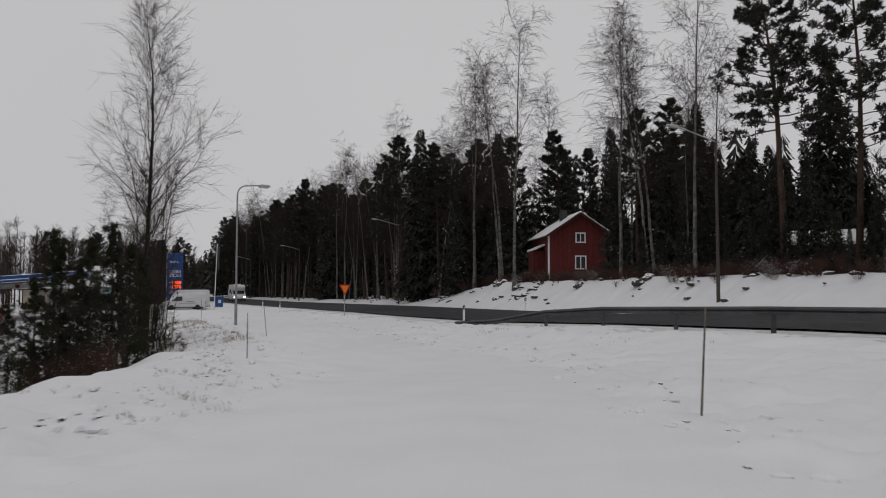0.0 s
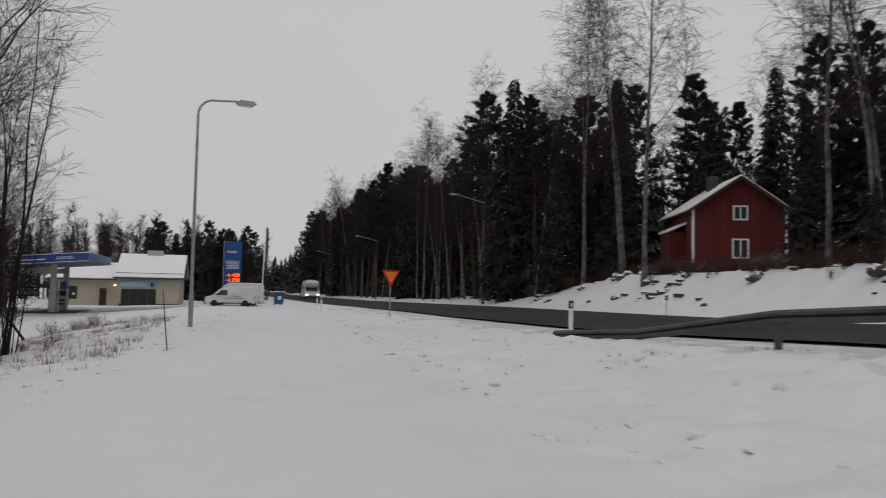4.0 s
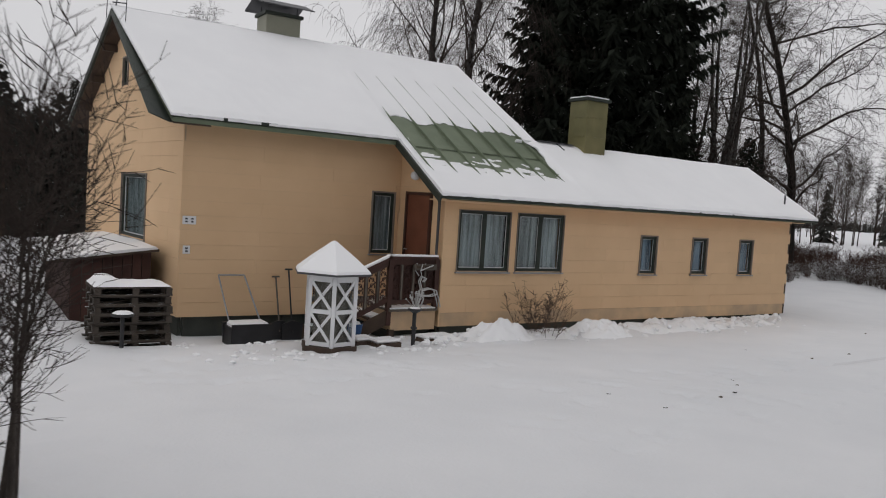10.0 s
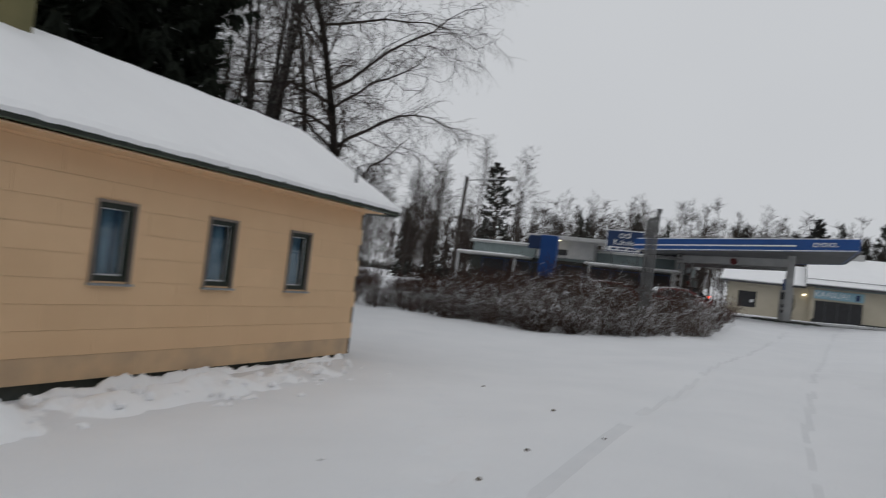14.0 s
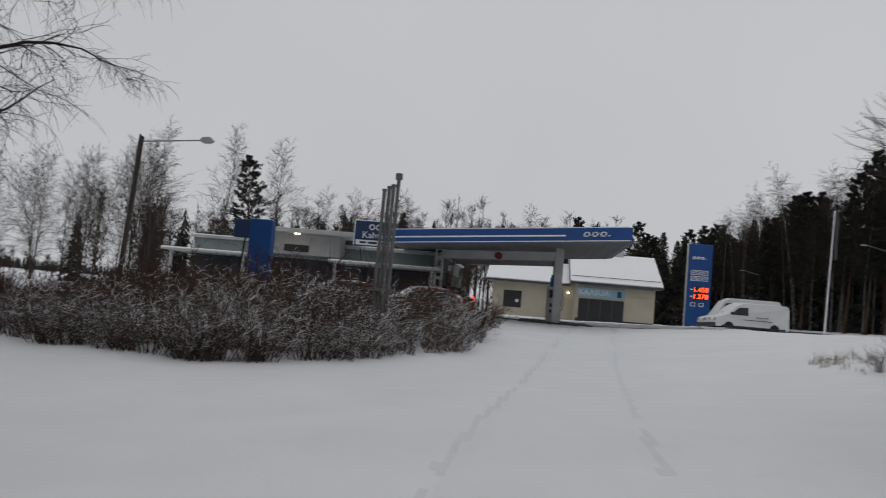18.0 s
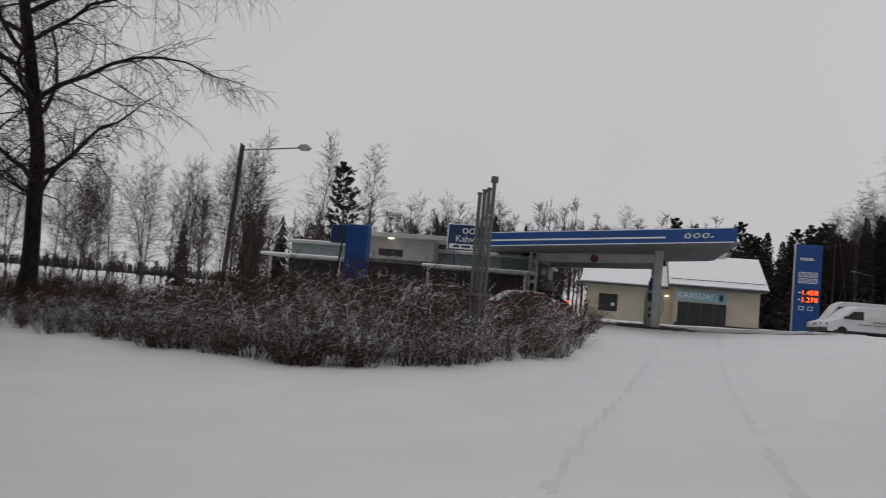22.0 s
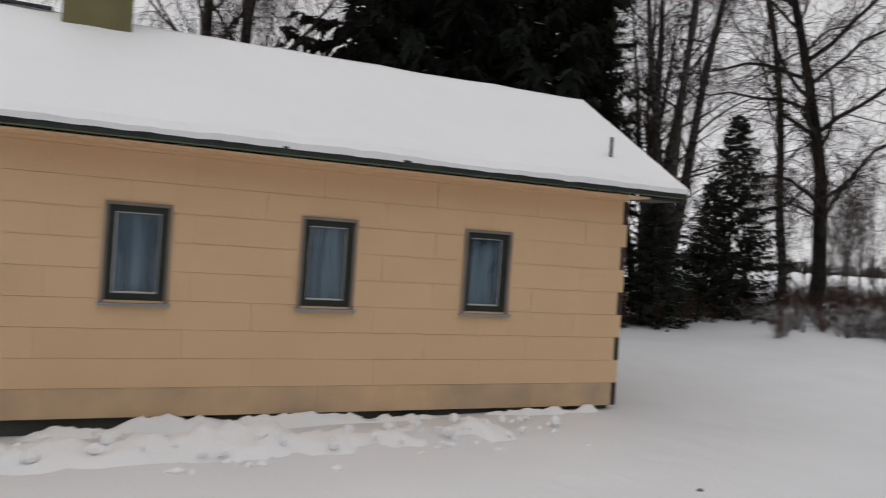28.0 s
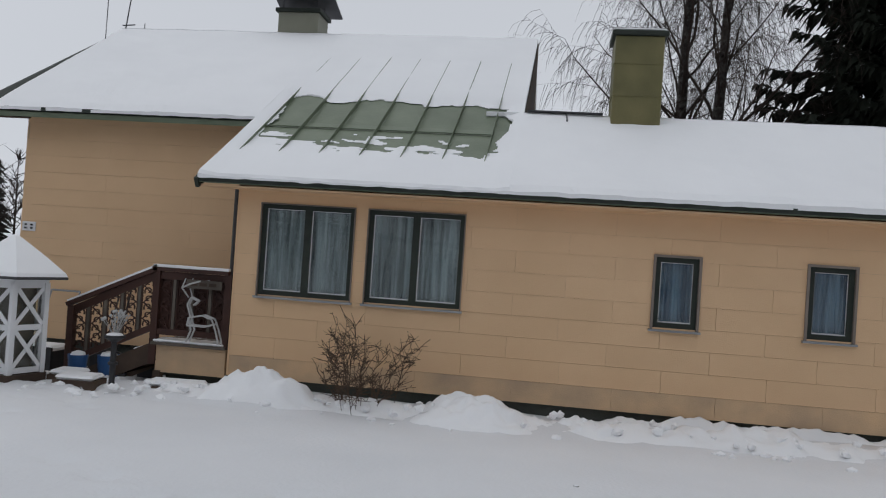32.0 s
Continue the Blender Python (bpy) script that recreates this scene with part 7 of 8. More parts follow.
# blue waste bins by the forecourt
for x, y, sc in ((25.95, 75.0, 1.27),):
    t = tagged(thing("waste_bin", (x, y, ground_z(x, y)), 8), "blue plastic wheeled waste bin", "waste bin")
    t.matrix_basis = t.matrix_basis @ Matrix.Scale(sc, 4)
    part("body", prism([(-0.36, 0.08), (0.36, 0.08), (0.44, 1.1), (-0.44, 1.1)], 1, -0.36, 0.36), PLASTIC_BLUE, t)
    part("lid", prism([(-0.48, 1.1), (0.48, 1.1), (0.42, 1.22), (-0.42, 1.22)], 1, -0.4, 0.42), PLASTIC_BLUE, t)
    part("label", boxes(((-0.16, -0.375, 0.5), (0.16, -0.362, 0.85))), WHITE, t, "white label")
    for s in (-1, 1):
        w = part("wheel", lathe([(0.1, -0.03), (0.12, -0.02), (0.12, 0.02), (0.1, 0.03)], 12), RUBBER, t)
        w.matrix_basis = pose(0.3 * s, 0.34, 0.1, 0, 90)

# flagpole with a hanging flag
t = tagged(thing("flagpole", (23.0, 56.0, ground_z(23, 56))), "white flagpole with a dark banner hanging limp", "flagpole")
part("pole", rod(bmesh.new(), (0, 0, -0.2), (0.25, 0, 7.6), 0.055, 0.03, sides=10), WHITE, t)
pts = []
fcs = []
for k in range(9):
    z = 7.5 - 0.36 * k
    for q in range(5):
        pts.append((0.25 + 0.03 * k * 0.1 + 0.02 + 0.055 * q + 0.02 * math.sin(k), 0.05 * math.sin(q * 2.1 + k * 0.8), z + 0.02 * q))
    if k:
        for q in range(4):
            a = (k - 1) * 5 + q
            fcs.append((a, a + 1, a + 6, a + 5))
part("banner", (pts, fcs), METAL_DARK, t, "dark limp banner", smooth=True)


# ---- vehicles ----
def wheel(parent, x, y, r=0.32, w=0.2):
    tp = part("wheel", lathe([(r * 0.62, -w / 2), (r * 0.95, -w / 2), (r, -w * 0.3), (r, w * 0.3), (r * 0.95, w / 2), (r * 0.62, w / 2)], 20), RUBBER, parent, "black tyre")
    tp.matrix_basis = pose(x, y, r, 90)
    part("rim", lathe([(0.04, -w * 0.42), (r * 0.6, -w * 0.36), (r * 0.62, w * 0.36), (0.04, w * 0.42)], 14), METAL, tp, "steel rim")


def vehicle(name, at, turn, length, height, width, roof, glass, label, category, paint, lamps=None, r=0.32, group="", axles=(0.18, 0.80), roof_snow=True):
    """A car or van: body from a side outline pulled in at the top, windows, wheels, lamps. Its nose points along -x."""
    t = tagged(thing(name, at, turn), label, category, group)
    bm = bmesh.new()
    n_ = len(roof)
    secs = []
    for s, f in ((-1, 1.0), (-0.5, 1.0), (0.5, 1.0), (1, 1.0)):
        ring = []
        for px, pz in roof:
            tuck = 1.0 - 0.16 * max(0.0, (pz - height * 0.5) / (height * 0.5)) ** 1.2
            edge = 0.96 if abs(s) == 1 and pz > height * 0.9 else 1.0
            ring.append(bm.verts.new((px, s * width / 2 * tuck * edge, pz + (0.03 if abs(s) < 1 and pz > height * 0.9 else 0))))
        secs.append(ring)
    for a, b in zip(secs, secs[1:]):
        for i in range(n_):
            j = (i + 1) % n_
            bm.faces.new((a[i], a[j], b[j], b[i]))
    bm.faces.new(secs[0][::-1])
    bm.faces.new(secs[-1])
    bmesh.ops.recalc_face_normals(bm, faces=list(bm.faces))
    bmesh.ops.bevel(bm, geom=[e for e in bm.edges if len(e.link_faces) == 2 and e.calc_face_angle(0) > 0.5], offset=0.03, segments=2, affect="EDGES")
    body = part("body", bm, paint, t, smooth=False)
    for s in (-1, 1):
        for poly in glass:
            tk = [1.0 - 0.16 * max(0.0, (pz - height * 0.5) / (height * 0.5)) ** 1.2 for px, pz in poly]
            bm = bmesh.new()
            vs = [bm.verts.new((px, s * (width / 2 * k + 0.006), pz)) for (px, pz), k in zip(poly, tk)]
            vi = [bm.verts.new((px, s * (width / 2 * k - 0.02), pz)) for (px, pz), k in zip(poly, tk)]
            bm.faces.new(vs)
            for i in range(len(vs)):
                j = (i + 1) % len(vs)
                bm.faces.new((vs[i], vi[i], vi[j], vs[j]))
            part("side_window", bm, CAR_GLASS, t, "dark side window")
        mx, mz = glass[0][0]
        part("mirror", boxes(((mx - 0.02, s * (width / 2 + 0.02), mz), (mx + 0.1, s * (width / 2 + 0.2), mz + 0.18)) if s > 0 else ((mx - 0.02, -(width / 2 + 0.2), mz), (mx + 0.1, -(width / 2 + 0.02), mz + 0.18)), bevel=0.02), PLASTIC_BLACK, t)
        for k in axles:
            wheel(t, -length / 2 + length * k, s * (width / 2 - 0.1), r)
        part("sill_strip", boxes(((-length * 0.42, s * width / 2 - 0.01, 0.28), (length * 0.45, s * width / 2 + 0.02, 0.40))), PLASTIC_BLACK, t)
    part("front_bumper", boxes(((-length / 2 - 0.06, -width * 0.47, 0.25), (-length / 2 + 0.12, width * 0.47, 0.52)), bevel=0.03), PLASTIC_BLACK, t)
    part("rear_bumper", boxes(((length / 2 - 0.1, -width * 0.47, 0.28), (length / 2 + 0.07, width * 0.47, 0.52)), bevel=0.03), PLASTIC_BLACK, t)
    for s in (-1, 1):
        part("headlight", boxes(((-length / 2 - 0.03, s * width * 0.36 - 0.14, 0.66), (-length / 2 + 0.10, s * width * 0.36 + 0.14, 0.84)), bevel=0.02), HEADLIGHT if lamps == "front" else METAL, t)
        part("tail_light", boxes(((length / 2 - 0.06, s * width * 0.42 - 0.08, 0.75), (length / 2 + 0.02, s * width * 0.42 + 0.08, 1.05)), bevel=0.015), TAIL_RED if lamps == "rear" else RED_CAR, t)
    return t


def van_outline(L, H, hood=0.95, nose=1.0):
    h = L / 2
    return [(-h, 0.3), (-h, 0.75), (-h + 0.12, hood * 0.95), (-h + 0.75 * nose, hood + 0.16), (-h + 1.45 * nose, H * 0.90), (-h + 1.9 * nose, H), (h - 0.12, H), (h, H * 0.9), (h, 0.3)]


def van_glass(L, H, nose=1.0):
    h = L / 2
    return [[(-h + 0.95 * nose, 1.12), (-h + 1.5 * nose, H * 0.84), (-h + 2.1 * nose, H * 0.86), (-h + 2.1 * nose, 1.12)], [(-h + 2.25 * nose, 1.12), (-h + 2.25 * nose, H * 0.86), (h - 0.5, H * 0.85), (h - 0.4, 1.15)]]


VG = "vans parked by the pylon"
for x, y, L, H, W, r, lab in ((20.2, 62.0, 4.8, 1.92, 1.8, 0.33, "small white delivery van, frosted over"), (20.6, 64.8, 4.9, 2.05, 1.9, 0.34, "white panel van behind the small one, frosted over"), (21.0, 67.8, 5.5, 2.45, 2.0, 0.36, "long high-roofed white van, frosted over")):
    z = ground_z(x, y, False) - 0.05
    vehicle("delivery_van", (x, y, z), 4, L, H, W, van_outline(L, H), van_glass(L, H)[:1], lab, "van", VAN_WHITE, r=r, group=VG)
van_txt = tagged(thing("van_side_stripe", (20.2, 61.06, ground_z(20.2, 62.0, False) - 0.10), 4), "thin red-brown stripe along the white van's side", "stripe")
part("stripe", boxes(((-0.6, -0.03, 0.86), (1.3, 0.0, 0.90))), RAIL_BROWN, van_txt)
for k in range(4):
    part("text_bar", boxes(((0.3 + 0.2 * k, -0.03, 1.04), (0.44 + 0.2 * k, 0.0, 1.13))), TRIM, van_txt)


def car_outline(L, H):
    h = L / 2
    return [(-h, 0.3), (-h, 0.65), (-h + 0.15, 0.8), (-h + 1.15, 0.95), (-h + 1.75, H * 0.97), (-h + 2.3, H), (h - 1.1, H * 0.98), (h - 0.35, 1.0), (h, 0.9), (h, 0.3)]


def car_glass(L, H):
    h = L / 2
    return [[(-h + 1.35, 0.97), (-h + 1.9, H * 0.93), (-h + 2.4, H * 0.94), (-h + 2.4, 0.97)], [(-h + 2.5, 0.97), (-h + 2.5, H * 0.94), (h - 1.15, H * 0.92), (h - 0.6, 1.0)]]


vehicle("car", (0.9, 47.3, ground_z(0.9, 47.3, False)), 60, 4.4, 1.46, 1.78, car_outline(4.4, 1.46), car_glass(4.4, 1.46), "black hatchback with lit red tail lights", "car", BLACK_CAR, "rear")
for x, y, tn in ((-1.6, 36.9, 30), (1.3, 39.2, 24)):
    vehicle("car", (x, y, ground_z(x, y, False) - 0.12), tn, 4.2, 1.42, 1.75, car_outline(4.2, 1.42), car_glass(4.2, 1.42), "red car parked behind the bushes, powdered with snow", "car", RED_CAR, group="cars behind the bushes")
# the motor home that comes down the road
L, H = 6.6, 2.9
h = L / 2
mh = vehicle("motorhome", (32.8, 104.0, lerp_table(MAIN_Z, 104.0) + 0.17), 90, L, H, 2.25,
             [(-h, 0.35), (-h, 0.8), (-h + 0.2, 1.0), (-h + 0.95, 1.2), (-h + 1.35, 1.85), (-h + 0.75, 2.05), (-h + 0.55, 2.5), (-h + 0.9, H), (h, H), (h, 0.4)],
             [[(-h + 1.15, 1.22), (-h + 1.5, 1.8), (-h + 2.1, 1.8), (-h + 2.1, 1.22)], [(-h + 3.2, 1.5), (-h + 3.2, 2.1), (-h + 4.6, 2.1), (-h + 4.6, 1.5)]],
             "grey-white motor home with lit headlights on the road", "motor home", VAN_WHITE, "front", 0.36)
bm = bmesh.new()
vs = [bm.verts.new(p) for p in ((-h + 0.97, -0.95, 1.22), (-h + 0.97, 0.95, 1.22), (-h + 1.33, 0.9, 1.82), (-h + 1.33, -0.9, 1.82))]
bm.faces.new(vs)
o = part("windscreen", bm, CAR_GLASS, mh, "dark windscreen")
o.matrix_basis = pose(-0.02, 0, 0.01)
part("roof_box", boxes(((-0.9, -0.5, H), (0.4, 0.5, H + 0.14)), bevel=0.04), WHITE, mh)

# ---- the red house and its sheds on the bank ----
def red_building(at, turn, w, d, eave, ridge, label, wins, gable_front=True, base=-0.5):
    """A red boarded building with white corners; its front looks along local -y."""
    t = tagged(thing("red_cottage", at, turn), label, "house")
    core = prism([(-w / 2, base), (w / 2, base), (w / 2, eave), (0, ridge), (-w / 2, eave)], 1, 0.0, d)
    wall = part("wall", core, RED_BOARD, t)
    k = 0
    x = -w / 2
    while x < w / 2 - 0.01:
        x2 = min(x + 0.19, w / 2)
        xm = (x + x2) / 2
        top = ridge - (ridge - eave) * abs(xm) / (w / 2) - 0.03
        holes_ = [(z0, z1) for u0, u1, z0, z1 in wins if u0 - 0.02 < xm < u1 + 0.02]
        z = base
        for z0, z1 in sorted(holes_) + [(top, top)]:
            if z0 - z > 0.05:
                part("board", boxes(((x + 0.006, -0.03, z), (x2 - 0.006, 0.0, z0))), RED_BOARD, wall)
            z = z1
        x = x2
    for s in (-1, 1):
        part("corner_board", boxes(((s * w / 2 - 0.07, -0.05, base), (s * w / 2 + 0.07, 0.07, eave))), WHITE_WOOD, t, "white corner board")
        a, b = (s * (w / 2 + 0.35), eave - 0.35 * (ridge - eave) / (w / 2)), (0.0, ridge)
        bm = bmesh.new()
        vs = []
        for yy in (-0.4, d + 0.4):
            for (px, pz), dz in ((a, 0), (b, 0), (b, 0.1), (a, 0.1)):
                vs.append(bm.verts.new((px, yy, pz + dz)))
        for f in ((0, 1, 2, 3), (7, 6, 5, 4), (0, 4, 5, 1), (1, 5, 6, 2), (2, 6, 7, 3), (3, 7, 4, 0)):
            bm.faces.new([vs[i] for i in f])
        bmesh.ops.recalc_face_normals(bm, faces=list(bm.faces))
        rf = part("roof", bm, METAL_DARK, t)
        bm = bmesh.new()
        vs = []
        for yy in (-0.36, d + 0.36):
            for (px, pz), dz in ((a, 0.103), (b, 0.103), (b, 0.2), (a, 0.2)):
                vs.append(bm.verts.new((px, yy, pz + dz)))
        for f in ((0, 1, 2, 3), (7, 6, 5, 4), (0, 4, 5, 1), (1, 5, 6, 2), (2, 6, 7, 3), (3, 7, 4, 0)):
            bm.faces.new([vs[i] for i in f])
        bmesh.ops.recalc_face_normals(bm, faces=list(bm.faces))
        part("roof_snow", bm, SNOW_PACKED, rf)
        part("verge_board", bar(bmesh.new(), (a[0], -0.42, a[1] + 0.02), (b[0], -0.42, b[1] + 0.02), 0.03, 0.16), RAIL_BROWN, t)
    for u0, u1, z0, z1 in wins:
        wn_ = part("window", boxes(((u0, -0.02, z0), (u1, 0.0, z1))), PLASTIC_BLACK, t, "dark window panes")
        fr_ = []
        for u, v, b, tt in ((u0, u0 + 0.1, z0, z1), (u1 - 0.1, u1, z0, z1), (u0 + 0.1, u1 - 0.1, z1 - 0.1, z1), (u0 + 0.1, u1 - 0.1, z0, z0 + 0.1), ((u0 + u1) / 2 - 0.04, (u0 + u1) / 2 + 0.04, z0 + 0.1, z1 - 0.1)):
            fr_.append(((u, -0.055, b), (v, -0.02, tt)))
        part("frame", boxes(*fr_), WHITE_WOOD, wn_, "white frame")
    return t


rh = red_building((49.2, 20.55, 4.95), -19, 5.5, 7.5, 3.75, 5.6, "dark red two-storey wooden cottage with snowy roof", [(-0.45, 0.55, 0.75, 1.95), (-0.4, 0.5, 3.05, 3.95)])
part("chimney", boxes(((-0.9, 3.2, 4.6), (-0.3, 3.8, 6.2)), bevel=0.02), PLINTH, rh, "grey chimney")
part("side_porch", prism([(-3.9, 2.4), (-2.75, 2.9), (-2.75, 3.05), (-3.9, 2.55)], 1, 1.5, 4.0), SNOW_PACKED, rh)
part("porch_wall", boxes(((-3.8, 1.7, -0.4), (-2.78, 3.8, 2.42))), RED_BOARD, rh)
red_building((54.5, -2.5, 5.0), 38, 5.2, 4.0, 1.75, 2.6, "low red shed with snow on its roof", [(-1.3, -0.7, 0.5, 1.3), (0.5, 1.9, -0.3, 1.5)])
red_building((54.5, 9.0, 5.0), 44, 3.4, 3.0, 1.6, 2.2, "small red outhouse under snow-laden branches", [(-0.4, 0.3, -0.3, 1.2)])

# stones and frozen clods that break through the snow on the bank
rb = random.Random(12)
for k in range(34):
    x, y = rb.uniform(40.0, 44.5), rb.uniform(2.0, 34.0)
    t = tagged(thing("stone", (x, y, ground_z(x, y)), rb.uniform(0, 360)), "dark stone with a cap of snow on the roadside bank", "stone", "stones on the bank")
    bm = bmesh.new()
    bmesh.ops.create_icosphere(bm, subdivisions=2, radius=rb.uniform(0.18, 0.5))
    for v in bm.verts:
        v.co *= 0.8 + 0.45 * noise.noise(v.co * 2.2 + Vector((k * 3, 0, 0)))
        v.co.z *= 0.6
    part("rock", bm, STONE, t)


# ---- things in the yard ----
# hexagonal white lantern-shaped well cover
lt = tagged(thing("garden_lantern", (0.74, -2.91, -0.02), -19), "white hexagonal lattice well house with snowy pointed roof", "well house")
R6 = 0.41
c6 = [(R6 * math.cos(radians(60 * k)), R6 * math.sin(radians(60 * k))) for k in range(6)]


def hexa(r, z0, z1, r1=None):
    return lathe([(r, z0), (r if r1 is None else r1, z1)], 6)


part("base", hexa(0.48, -0.12, 0.10), WOOD_DARK, lt, "dark timber base")
part("top_ring", hexa(0.44, 1.10, 1.17), WHITE_WOOD, lt)
inner = part("inner_drum", hexa(0.30, 0.1, 1.08), WOOD_GREY, lt, "dark inner drum")
for k in range(6):
    (ax, ay), (bx, by) = c6[k], c6[(k + 1) % 6]
    part("corner_post", boxes(((ax - 0.03, ay - 0.03, 0.10), (ax + 0.03, ay + 0.03, 1.10))), WHITE_WOOD, lt)
    A, B = Vector((ax, ay, 0)), Vector((bx, by, 0))
    u = (B - A).normalized()
    A, B = A + u * 0.036, B - u * 0.036
    out = Vector((ax + bx, ay + by, 0)).normalized()
    zz = Vector((0, 0, 1))
    fr = part("middle_rail", bar(bmesh.new(), A + zz * 0.61, B + zz * 0.61, 0.03, 0.06), WHITE_WOOD, lt)
    for z in (0.14, 1.07):
        part("rail", bar(bmesh.new(), A + zz * z, B + zz * z, 0.03, 0.06), WHITE_WOOD, fr)
    for z0, z1 in ((0.17, 0.58), (0.64, 1.04)):
        part("lattice_bar", bar(bmesh.new(), A + zz * z0, B + zz * z1, 0.014, 0.045, out.cross(u)), WHITE_WOOD, fr)
        part("lattice_bar", bar(bmesh.new(), A + zz * z1 + out * 0.015, B + zz * z0 + out * 0.015, 0.014, 0.045, out.cross(u)), WHITE_WOOD, fr)
    bm = bmesh.new()
    vs = [bm.verts.new(p) for p in (A + zz * 0.16 - out * 0.03, B + zz * 0.16 - out * 0.03, B + zz * 1.05 - out * 0.03, A + zz * 1.05 - out * 0.03)]
    bm.faces.new(vs)
    part("pane", bm, GLASS, fr, "clear plastic pane").visible_shadow = False
part("roof", lathe([(0.66, 1.145), (0.66, 1.17), (0.02, 1.50)], 6), METAL_DARK, lt, "dark pointed roof")
part("roof_snow", lathe([(0.655, 1.175), (0.63, 1.215), (0.4, 1.38), (0.06, 1.60), (0.01, 1.62)], 6), SNOW_PACKED, lt, "smooth snow cap")

lt.matrix_basis = lt.matrix_basis @ Matrix.Diagonal((1.03, 1.03, 1.11, 1))

# entrance deck, steps and railing
dk = tagged(thing("entrance_deck"), "small brown timber entrance deck with railed steps", "deck")
part("skirt", boxes(((-0.10, -1.36, 0.10), (-0.04, -0.40, 0.46))), SIDING_DIRTY, dk, "cream boarded skirt")
part("skirt", boxes(((-1.75, -1.36, 0.10), (-0.10, -1.30, 0.46))), SIDING_DIRTY, dk, "cream boarded skirt")
for k in range(7):
    part("deck_board", boxes(((-1.76 + 0.255 * k, -1.42, 0.46), (-1.515 + 0.255 * k, -0.40, 0.50))), WOOD_GREY, dk)
part("deck_snow", boxes(((-0.30, -1.40, 0.50), (0.0, -0.42, 0.53)), bevel=0.012), SNOW_PACKED, dk)
for k in range(3):
    y, z = -1.42 - 0.33 * (k + 1), 0.50 - 0.17 * (k + 1)
    s = part("step", boxes(((-1.45, y, z - 0.04), (-0.08, y + 0.36, z))), WOOD_DARK, dk)
    part("step_snow", boxes(((-1.4, y + 0.02, z + 0.0), (-0.12, y + 0.30, z + 0.05)), bevel=0.02), SNOW_PACKED, s)
for x in (-1.45, -0.06):
    part("stringer", bar(bmesh.new(), (x, -1.40, 0.36), (x, -2.62, -0.20), 0.05, 0.24), WOOD_DARK, dk)
for sp_box in (((-0.12, -1.38, -0.35), (-0.02, -1.28, 0.12)), ((-1.7, -1.38, -0.35), (-1.6, -1.28, 0.12))):
    part("support_post", boxes(sp_box), WOOD_DARK, dk)
XR = -0.06
P0, P1, P2 = Vector((XR, -0.42, 1.43)), Vector((XR, -1.41, 1.43)), Vector((XR, -2.60, 0.87))
for p, lo in ((P1, 0.2), (P2, -0.2), (P0, 0.48)):
    part("newel_post", boxes(((p.x - 0.045, p.y - 0.045, lo), (p.x + 0.045, p.y + 0.045, p.z))), RAIL_BROWN, dk)
for a, b in ((P0, P1), (P1, P2)):
    hr = part("handrail", bar(bmesh.new(), a + Vector((0, 0, 0.02)), b + Vector((0, -0.06, 0.02)), 0.13, 0.05), RAIL_BROWN, dk)
    part("rail_snow", bar(bmesh.new(), a + Vector((0, 0, 0.062)), b + Vector((0, -0.05, 0.062)), 0.11, 0.035), SNOW_PACKED, hr)
    dz = Vector((0, 0, 0.80 if a is P0 else 0.74))
    if a is P0:
        part("back_panel", boxes(((XR - 0.05, -1.36, 0.64), (XR - 0.03, -0.47, 1.34))), RAIL_BROWN, dk, "dark brown boards behind the fretwork")
    part("bottom_rail", bar(bmesh.new(), a - dz, b - dz, 0.06, 0.08), RAIL_BROWN, dk)
    part("top_rail", bar(bmesh.new(), a - Vector((0, 0, 0.06)), b - Vector((0, 0, 0.06)), 0.04, 0.10), RAIL_BROWN, dk)
    n_ = 4 if a is P0 else 5
    for k in range(n_ + 1):
        q = a.lerp(b, k / n_)
        if 0 < k < n_:
            part("baluster", boxes(((q.x - 0.018, q.y - 0.02, q.z - dz.z), (q.x + 0.018, q.y + 0.02, q.z - 0.08))), WOOD_GREY, dk, "weathered upright")
        if k < n_:
            m_ = a.lerp(b, (k + 0.5) / n_)
            bm = bmesh.new()
            # scrolled fretwork: mirrored curls one above another
            for lv in range(6):
                cz = m_.z - dz.z + 0.08 + 0.107 * lv
                sgn = 1 if lv % 2 else -1
                last = None
                for i in range(11):
                    ang = -0.6 + i * 0.55
                    rr = 0.062 - 0.0046 * i
                    nxt = Vector((m_.x, m_.y + sgn * rr * math.cos(ang), cz + rr * math.sin(ang)))
                    if last is not None:
                        bar(bm, last, nxt, 0.012, 0.022, (1, 0, 0))
                    last = nxt
                bar(bm, (m_.x, m_.y - sgn * 0.075, cz - 0.05), (m_.x, m_.y + sgn * 0.06, cz + 0.06), 0.012, 0.02, (1, 0, 0))
            bar(bm, (m_.x, m_.y - 0.085, m_.z - dz.z), (m_.x, m_.y - 0.085, m_.z - 0.08), 0.012, 0.016, (1, 0, 0))
            bar(bm, (m_.x, m_.y + 0.085, m_.z - dz.z), (m_.x, m_.y + 0.085, m_.z - 0.08), 0.012, 0.016, (1, 0, 0))
            part("fretwork", bm, RAIL_BROWN, dk, "scrolled brown fretwork")
# added dark block that stands for the shade under the deck
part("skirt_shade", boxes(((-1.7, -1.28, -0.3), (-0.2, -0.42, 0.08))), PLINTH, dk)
nm = tagged(thing("name_board", (0.01, -0.72, 1.28)), "small grey board with an unreadable line of writing", "sign")
part("board", boxes(((0.02, -0.24, -0.05), (0.035, 0.24, 0.06))), WOOD_GREY, nm)
